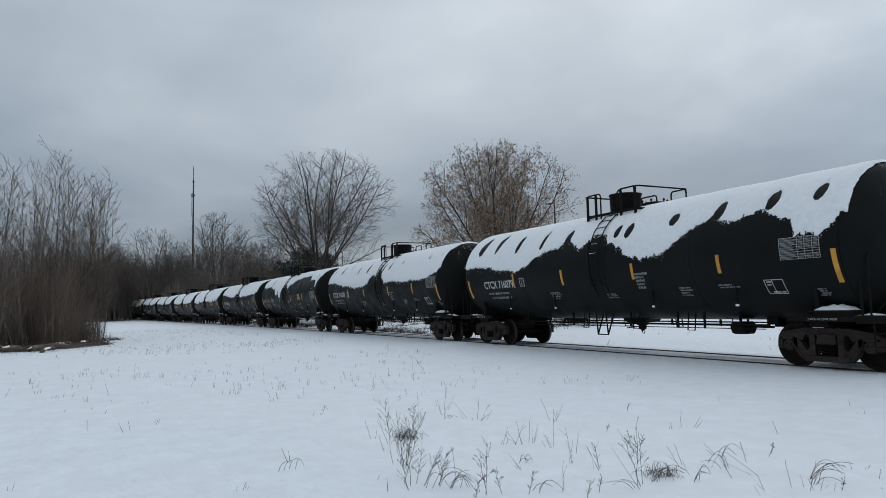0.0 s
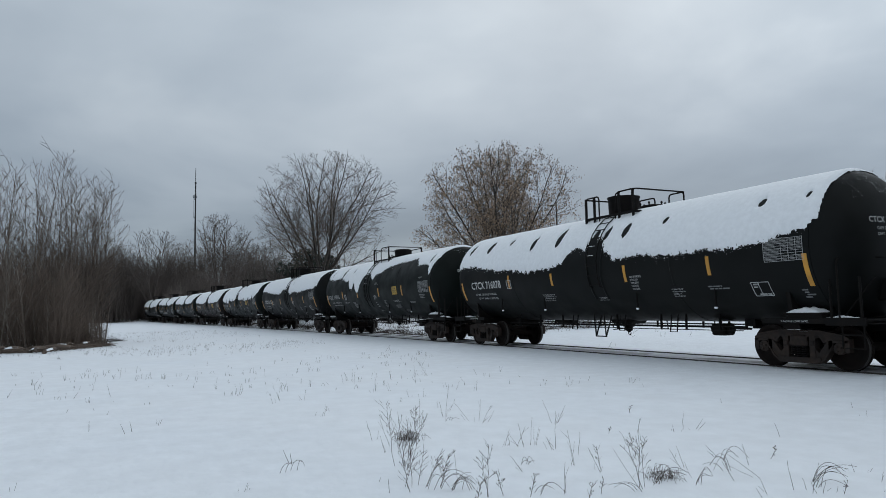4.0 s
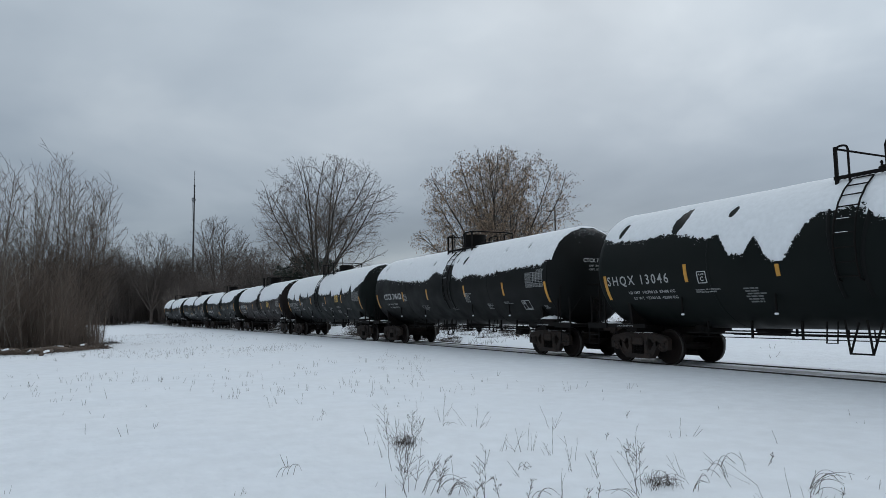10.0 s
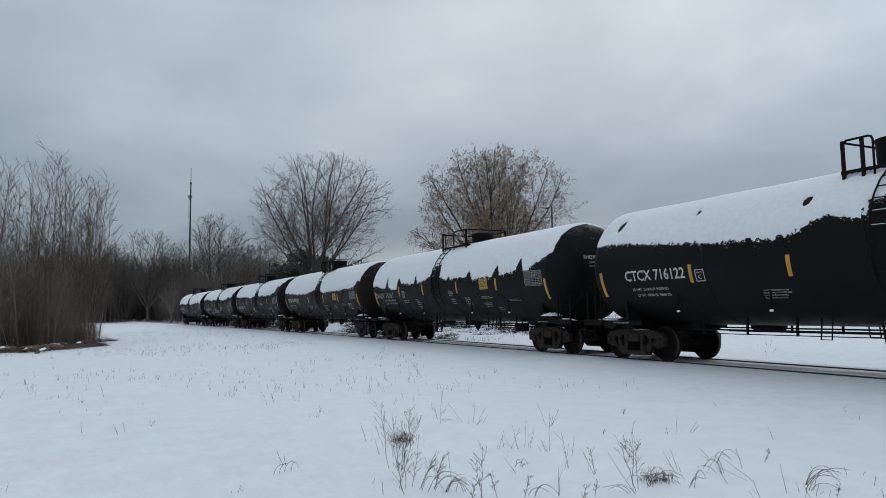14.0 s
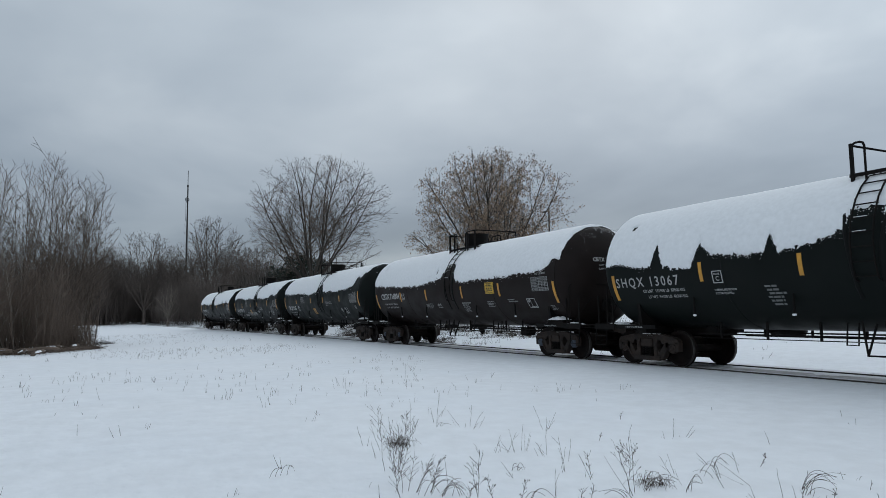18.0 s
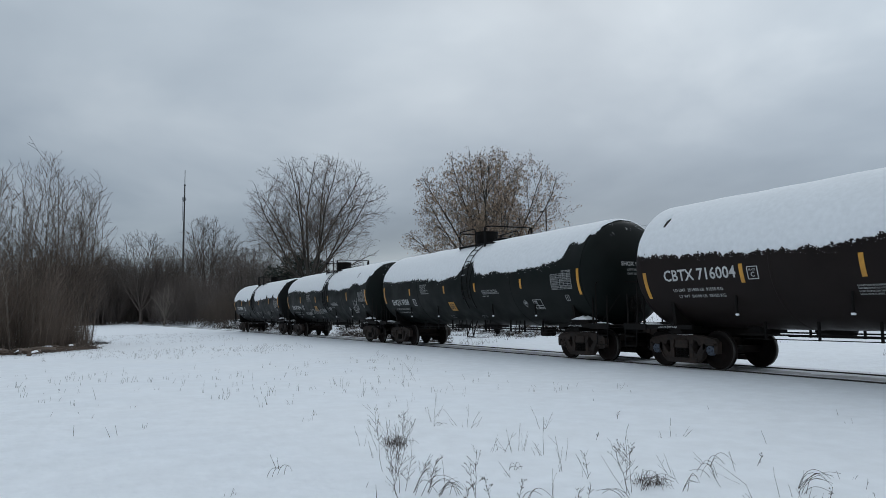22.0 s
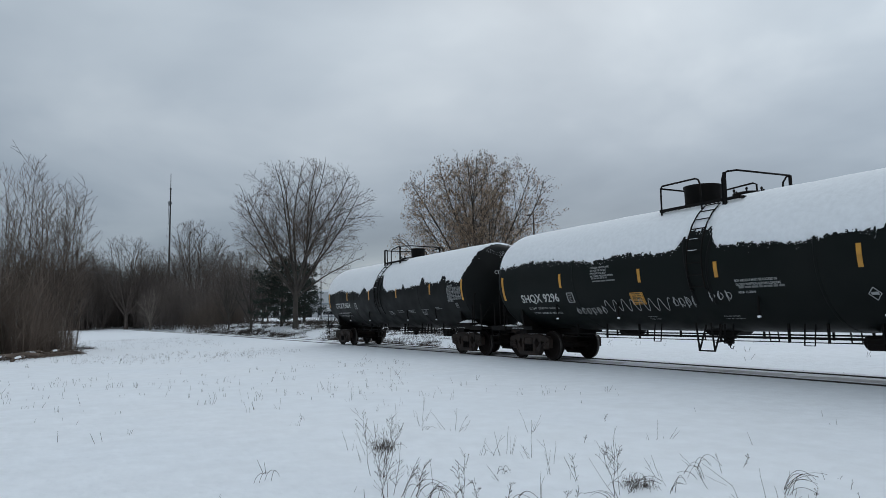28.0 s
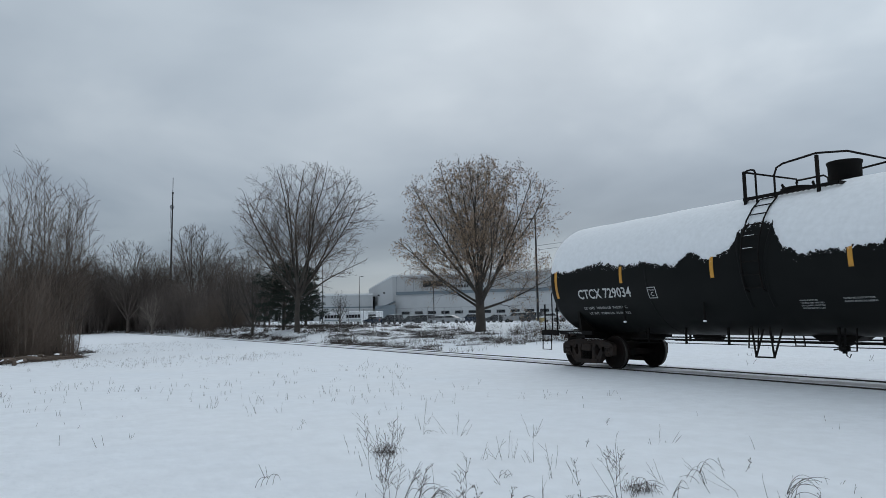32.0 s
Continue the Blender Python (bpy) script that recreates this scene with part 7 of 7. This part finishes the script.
BANK = []
for k in range(5):
    ob = thing("brush_clump", "mound of bent brown grass flecked with snow", "bush", "mounds of dead brush", pose(0, 0, -60))
    tagged(part("dead_grass", brush(400 + k, 210, 0.82, 1.0 + 0.15 * k).mesh("dead_grass", BRUSH), ob), kind="stuff")
    part("snow_patch", lump(14, 12, 0.8, 0.6, 0.34, 20.0 + k), ob, "caught snow", pose(0.35, -0.2, 0))
    BANK.append(ob)
spots = []
for k in range(330):
    far = k < 300
    x = -100 + 64 * rnd.random() if far else -34 + 70 * rnd.random()
    v = 3.6 + 15 * rnd.random() ** 1.5 if far else 16 + 18 * rnd.random()
    spots.append((x, float(line_y(x)) + v, 0.4 + 0.65 * rnd.random() ** 1.3))
# the same dead growth along the thicket's foot
for k in range(24):
    a = -6.5 + 7.5 * (k + rnd.random()) / 24
    spots.append((*towards(a, 37.2 + 2.0 * max(0.0, a + 3) + 4 * rnd.random()), 0.45 + 0.4 * rnd.random()))
scatter(BANK, spots)
HEAPS = [plant_tree("snowy_bush", "rounded bush thickly laden with snow", shrub(440 + k, 2.0, 90, 1.3), pose(0, 0, -60), DARKBARK, DARKBARK, category="bush", group="snow-laden bushes") for k in range(2)]
for k, ob in enumerate(HEAPS):
    b = Build()
    r = random.Random(k)
    for _ in range(240):
        a, q, z = r.uniform(0, 6.283), 1.35 * math.sqrt(r.random()), r.uniform(0.15, 1.5)
        s = r.uniform(0.05, 0.16)
        c = (q * math.cos(a) * (1 - z / 3.4), q * math.sin(a) * (1 - z / 3.4), z)
        b.lathe([(c[2] - s * 0.35, s * 0.5), (c[2], s), (c[2] + s * 0.4, s * 0.55)], 6, "z", (c[0], c[1], 0))
    tagged(part("snow_clumps", b.mesh("snow_clumps", CAKED, True), ob, "clumps of caught snow"), kind="stuff")
scatter(HEAPS, [(x, y, s) for (x, y), s in (((-36.80, 27.61), 0.9), ((-40.82, 28.88), 0.8), ((-34.46, 27.37), 1.0), ((-36.43, 24.68), 0.6), ((-22.54, 35.44), 1.1), ((-20.23, 34.50), 1.0), ((-25.65, 38.18), 0.9), ((-27.81, 34.09), 0.7))])
crate = thing("utility_box", "small weathered yellow utility cabinet", "cabinet", at=spot(-56.55, 41.25))
part("body", Build().box(-0.4, -0.3, 0, 0.4, 0.3, 0.8, 0.02).mesh("body", material("faded_yellow_paint", (0.36, 0.28, 0.12), 0.7, 0, 0.2, 4)), crate)
part("lid", Build().box(-0.44, -0.34, 0.8, 0.44, 0.34, 0.88, 0.02).mesh("lid", CAKED), crate)


# ---- fallen wood at the thicket's foot ----
for k in range(16):
    x, y = towards(-9.5 + 0.56 * k + rnd.uniform(-0.4, 0.4), 35.8 + rnd.uniform(-0.8, 2.0) + max(0, k - 11) * 0.8)
    log = thing("fallen_log", "dark fallen branch with snow along its top", "log", "fallen wood by the thicket", pose(x, y, ground_at(x, y) + rnd.uniform(0.04, 0.22), 0, rnd.uniform(-9, 9), rnd.uniform(0, 180)))
    l, r = rnd.uniform(0.4, 1.2), rnd.uniform(0.035, 0.09)
    part("trunk", Build().tube([(-l, 0, 0), (-l * 0.3, 0.1, 0.06), (l * 0.4, -0.06, 0.1), (l, 0.12, 0.02)], r, 8, r * 0.6).mesh("trunk", DARKBARK, True), log)
    if k % 2:
        part("snow_patch", lump(14, 4, l * 0.7, r * 0.9, 0.10, k * 1.0), log, "", pose(0, 0, r * 0.75))
b = Build()
for k in range(900):
    a = -10.5 + 11.2 * rnd.random()
    x, y = towards(a, 36.0 + max(0.0, a + 3) * 1.1 + abs(rnd.gauss(0, 1.3)))
    z = ground_at(x, y) + rnd.uniform(0, 0.14)
    d = Vector((rnd.gauss(0, 1), rnd.gauss(0, 1), rnd.gauss(0, 0.22))).normalized() * rnd.uniform(0.1, 0.5)
    p = Vector((x, y, z))
    b.tube([p - d, p + Vector((0, 0, 0.04)), p + d], rnd.uniform(0.006, 0.018), 4, 0.006, cap=False)
thing("brushwood_litter", "dark broken twigs lying on snow below the thicket", "twigs", kind="stuff", data=b.mesh("brushwood_litter", DARKBARK))


# ---- weeds in the field ----
NAMES = {"tuft": ("grass_tuft", "matted brown tuft of dead grass in snow"), "stalks": ("grass_stalks", "thin dry brown grass stalks standing in snow"), "branched": ("dead_weed", "dry branched weed with dark seed heads in snow"), "arched": ("bent_grass", "bent-over dry grass blades in snow")}
weed_seed = random.Random(500)


def weed(x, y, h, lean, kind):
    """One weed; it leans that far to one side over its height."""
    r, b = weed_seed, Build()

    def stem(p, d, w, kink=0.012):
        """A slightly kinked stem from p along d."""
        n = 4 if d.length > 0.12 else 2
        pts = [p + d * (i / n) + Vector((r.gauss(0, kink), r.gauss(0, kink), 0)) * d.length * (i > 0) for i in range(n + 1)]
        b.tube(pts, w, 4, w * 0.5, cap=False)
        return pts

    main = RIGHTWARD * lean + AWAY * r.gauss(0, 0.12) * h + Vector((0, 0, h))
    root = Vector((0, 0, -0.02))
    if kind == "stalks":
        stem(root, main, 0.0021)
        for _ in range(r.choice((0, 1, 1, 2, 3))):
            stem(root + Vector((r.gauss(0, 0.05), r.gauss(0, 0.05), 0)), main * r.uniform(0.25, 0.7) + Vector((r.gauss(0, 0.22), r.gauss(0, 0.22), 0)) * h, 0.0018)
        if r.random() < 0.4:
            p = root + main * r.uniform(0.5, 0.8)
            stem(p, main * 0.25 + Vector((r.gauss(0, 0.2), r.gauss(0, 0.2), 0)) * h, 0.0015)
    elif kind == "branched":
        for k in range(2 if h > 0.3 else 1):
            pts = stem(root + Vector((r.gauss(0, 0.03), r.gauss(0, 0.03), 0)), main * (1 if k == 0 else r.uniform(0.6, 0.85)) + Vector((r.gauss(0, 0.1), r.gauss(0, 0.1), 0)) * h * (k > 0), 0.0025)
            for _ in range(r.randint(9, 14)):
                f = r.uniform(0.25, 0.98) * (len(pts) - 1)
                i = int(f)
                o = pts[i].lerp(pts[i + 1], f - i)
                t = r.uniform(0, 6.283)
                d = (main.normalized() * 0.75 + Vector((math.cos(t), math.sin(t), 0)) * r.uniform(0.4, 0.9)).normalized() * h * r.uniform(0.12, 0.36)
                q = stem(o, d, 0.0015, 0.04)
                for _ in range(r.randint(0, 2)):
                    g = (d.normalized() + Vector((r.gauss(0, 0.5), r.gauss(0, 0.5), 0.1))).normalized() * d.length * 0.4
                    b.tube([q[-2], q[-2] + g], 0.0012, 3, cap=False)
                    if r.random() < 0.5:
                        e = q[-2] + g
                        b.lathe([(e.z - 0.005, 0.0015), (e.z, 0.0042), (e.z + 0.006, 0.0015)], 5, "z", (e.x, e.y, 0))
    elif kind == "tuft":
        for _ in range(70):
            a = r.uniform(0, 6.283)
            p = Vector((r.gauss(0, 0.07), r.gauss(0, 0.07), -0.01))
            e, z = Vector((math.cos(a), math.sin(a), 0)) * h * r.uniform(0.2, 1.2), h * r.uniform(0.2, 0.9)
            b.tube([p, p + e * 0.3 + Vector((0, 0, z)), p + e * 0.8 + Vector((0, 0, z * 0.8)), p + e + Vector((0, 0, z * r.uniform(0, 0.5)))], 0.0019, 3, 0.0012, cap=False)
    else:
        for _ in range(r.randint(3, 5)):
            d = (RIGHTWARD * lean + AWAY * r.gauss(0, 0.35) * abs(lean)) * r.uniform(0.6, 1.2)
            p, top, end = Vector((r.gauss(0, 0.03), r.gauss(0, 0.03), -0.02)), h * r.uniform(0.8, 1.9), r.uniform(0.6, 0.98)
            b.tube([p + d * (i / 7) + Vector((0, 0, top * math.sin(math.pi * (i / 7) ** 0.75 * end) + 0.02)) for i in range(8)], 0.0023, 4, 0.0014, cap=False)
    name, label = NAMES[kind]
    ob = thing(name, label, "weed", "dry weeds in the field", pose(x, y, ground_at(x, y)))
    part("stalk", b.mesh("stalk", STRAW), ob)


for x, y, h, lean in (
        (-6.68, 2.77, 0.62, -0.09), (-6.58, 2.79, 0.59, -0.07), (-5.84, 2.53, 0.41, -0.02), (-5.84, 2.58, 0.41, 0.13), (-5.83, 2.66, 0.35, 0.15), (-5.30, 2.99, 0.44, 0.02), (-7.65, 3.34, 0.48, 0.06), (-5.76, 2.79, 0.33, 0.10),
        (-5.10, 2.80, 0.20, 0.05), (-5.15, 3.12, 0.22, -0.06), (-5.02, 3.30, 0.18, 0.05), (-4.80, 4.25, 0.52, -0.01), (-5.93, 5.31, 0.19, 0.04), (-5.02, 6.17, 0.12, 0.08), (-5.49, 4.39, 0.25, -0.05), (-6.97, 5.78, 0.10, 0.03),
        (-8.14, 7.11, 0.12, 0.02), (-4.82, 3.83, 0.16, 0.02), (-4.70, 3.62, 0.18, 0.04), (-3.83, 5.56, 0.11, 0.03), (-5.90, 5.25, 0.16, -0.10), (-6.62, 2.84, 0.50, 0.10)):
    weed(x, y, h, lean, "branched")
for x, y, h, lean in (
        (-8.22, 3.05, 0.26, -0.07), (-8.75, 3.93, 0.48, 0.0), (-8.97, 4.44, 0.54, 0.04), (-8.87, 4.77, 0.27, -0.21), (-8.72, 4.84, 0.33, 0.03), (-8.61, 4.83, 0.25, 0.13), (-7.00, 4.21, 0.22, 0.07), (-6.93, 4.33, 0.26, 0.11),
        (-6.94, 4.53, 0.34, 0.03), (-6.89, 4.41, 0.29, -0.06), (-6.58, 4.63, 0.43, 0.02), (-8.02, 5.68, 0.25, 0.11), (-8.05, 5.63, 0.33, -0.12), (-5.79, 4.30, 0.36, -0.05), (-6.18, 4.64, 0.26, 0.03), (-5.44, 4.35, 0.24, -0.11),
        (-5.80, 2.99, 0.32, -0.04), (-15.11, 7.03, 0.45, -0.29), (-13.81, 6.13, 0.54, -0.03), (-7.79, 3.11, 0.32, -0.13), (-7.43, 2.91, 0.20, -0.06), (-5.85, 3.73, 0.17, -0.12), (-14.59, 5.00, 0.27, 0.02)):
    weed(x, y, h, lean, "stalks")
for x, y, h, lean in (
        (-14.73, 4.80, 0.23, -0.04), (-13.05, 4.92, 0.32, 0.0), (-6.55, 4.57, 0.16, -0.06), (-4.97, 3.57, 0.28, 0.02), (-4.82, 4.33, 0.48, -0.02), (-5.13, 5.09, 0.21, -0.11), (-5.18, 5.17, 0.22, -0.06), (-6.68, 6.67, 0.26, 0.0),
        (-6.66, 6.51, 0.11, -0.03), (-6.60, 6.80, 0.16, 0.10), (-4.92, 5.77, 0.22, -0.05), (-4.50, 5.44, 0.24, -0.31), (-4.57, 5.17, 0.20, -0.12), (-4.10, 5.33, 0.27, -0.05), (-3.95, 5.36, 0.28, 0.04), (-5.72, 7.26, 0.17, -0.04),
        (-5.96, 9.29, 0.10, 0.0), (-4.22, 6.34, 0.10, -0.03), (-4.15, 6.44, 0.06, 0.03), (-3.88, 6.18, 0.11, 0.03), (-4.13, 5.04, 0.16, -0.06), (-3.91, 5.43, 0.12, 0.04), (-5.31, 5.79, 0.14, -0.12), (-3.63, 5.91, 0.09, -0.02)):
    weed(x, y, h, lean, "stalks")
for x, y, h, lean in (
        (-10.42, 3.08, 0.17, 0.04), (-10.95, 3.29, 0.12, -0.03), (-14.89, 6.58, 0.21, 0.05), (-12.87, 5.17, 0.18, -0.06), (-12.81, 4.77, 0.14, 0.03), (-14.95, 5.22, 0.18, 0.02), (-11.27, 4.69, 0.13, 0.05), (-11.86, 5.12, 0.15, -0.04),
        (-11.70, 5.34, 0.19, 0.02), (-12.35, 6.36, 0.18, 0.06), (-10.27, 4.95, 0.12, -0.02), (-6.48, 1.18, 0.09, 0.03), (-7.62, -0.69, 0.10, 0.02), (-12.34, 2.73, 0.20, -0.05), (-12.46, 3.32, 0.22, 0.04), (-9.81, 4.92, 0.22, 0.10),
        (-9.37, 4.60, 0.24, -0.06), (-11.85, 6.53, 0.23, 0.03), (-6.20, 2.35, 0.07, 0.03)):
    weed(x, y, h, lean, "stalks")
for x, y, h, lean in (
        (-5.68, 2.68, 0.09, 0.30), (-5.51, 2.98, 0.09, -0.24), (-5.60, 2.85, 0.08, 0.22), (-5.08, 3.38, 0.07, 0.19), (-4.86, 5.39, 0.10, -0.24), (-5.22, 5.77, 0.09, 0.22), (-4.18, 5.71, 0.09, 0.37), (-4.04, 5.56, 0.09, 0.30),
        (-4.70, 4.16, 0.08, -0.20), (-4.82, 4.47, 0.08, 0.24), (-4.63, 4.80, 0.08, 0.17), (-7.05, 1.73, 0.06, 0.12), (-9.00, 4.50, 0.05, 0.12), (-6.10, 3.90, 0.05, 0.10)):
    weed(x, y, h, lean, "arched")
for x, y, h in ((-7.99, 3.43, 0.17), (-4.96, 4.69, 0.13)):
    weed(x, y, h, 0.0, "tuft")

# sparse short stubble over the whole field
b = Build()
r = random.Random(9)
for k in range(11000):
    x, y = -r.uniform(5, 70) ** 1.0, r.uniform(-26, 12.5)
    if noise.noise((x * 0.13, y * 0.13, 2.0)) + 0.25 * noise.noise((x * 0.6, y * 0.6, 7.0)) < r.uniform(-0.25, 0.55):
        continue
    if math.hypot(x, y) < 14 and r.random() < 0.8 or y > float(line_y(x)) - 4.5:
        continue
    z, h = ground_at(x, y) - 0.02, r.uniform(0.04, 0.17) * (1.5 if r.random() < 0.12 else 1)
    for _ in range(r.randint(1, 3)):
        q = (x + r.gauss(0, 0.06), y + r.gauss(0, 0.06))
        tip = Vector((q[0] + r.gauss(0, 0.3 * h), q[1] + r.gauss(0, 0.3 * h), z + h))
        b.tube([(q[0], q[1], z), tip], 0.0034, 3, 0.0015, cap=False)
thing("field_stubble", "sparse dry grass stubble poking through snow", "grass", kind="stuff", data=b.mesh("field_stubble", STRAW))

# dry grass and small twigs through the snow of the bank
b = Build()
for k in range(15000):
    x = 26 - r.uniform(0, 130)
    y = float(line_y(x)) + 3.6 + 22 * r.random() ** 1.6
    if noise.noise((x * 0.35, y * 0.35, 4.0)) + 0.5 * noise.noise((x * 1.3, y * 1.3, 2.0)) < r.uniform(-0.1, 0.5) or x > -32 and r.random() < 0.96:
        continue
    z = ground_at(x, y) - 0.02
    for _ in range(3):
        h = r.uniform(0.05, 0.26) * (1.7 if x < -34 else 1)
        p = Vector((x + r.gauss(0, 0.12), y + r.gauss(0, 0.12), z))
        b.tube([p, p + Vector((r.gauss(0, 0.5 * h), r.gauss(0, 0.5 * h), h))], 0.0085 if x < -34 else 0.0045, 3, 0.003, cap=False)
thing("bank_grass", "dry grass and twigs poking through snow on the bank", "grass", kind="stuff", data=b.mesh("bank_grass", STRAW))

# clods of thrown snow beside the rails
b = Build()
for k in range(420):
    x = -60 + 80 * r.random()
    y = float(line_y(x)) + r.choice((-1, 1)) * (0.95 + abs(r.gauss(0, 0.35)))
    s = r.uniform(0.01, 0.032) * (2.0 if r.random() < 0.05 else 1)
    z = ground_at(x, y)
    b.lathe([(z - 0.01, s), (z + s * 0.25, s * 0.85), (z + s * 0.5, s * 0.35)], 6, "z", (x, y, 0))
thing("snow_clods", "small clods of snow thrown up beside the rails", "snow", kind="stuff", data=b.mesh("snow_clods", CAKED))


def motions():
    for u0, car, sets in CARS:
        walk(car, [(t, car_pose(u0 + run_at(t))) for t in range(33)])
        for ws, x in sets:
            walk(ws, [(k / 10, pose(x, 0, WHEEL_R) @ Matrix.Rotation((run_at(k / 10) + 60) / WHEEL_R, 4, "Y")) for k in range(321)])


motions()
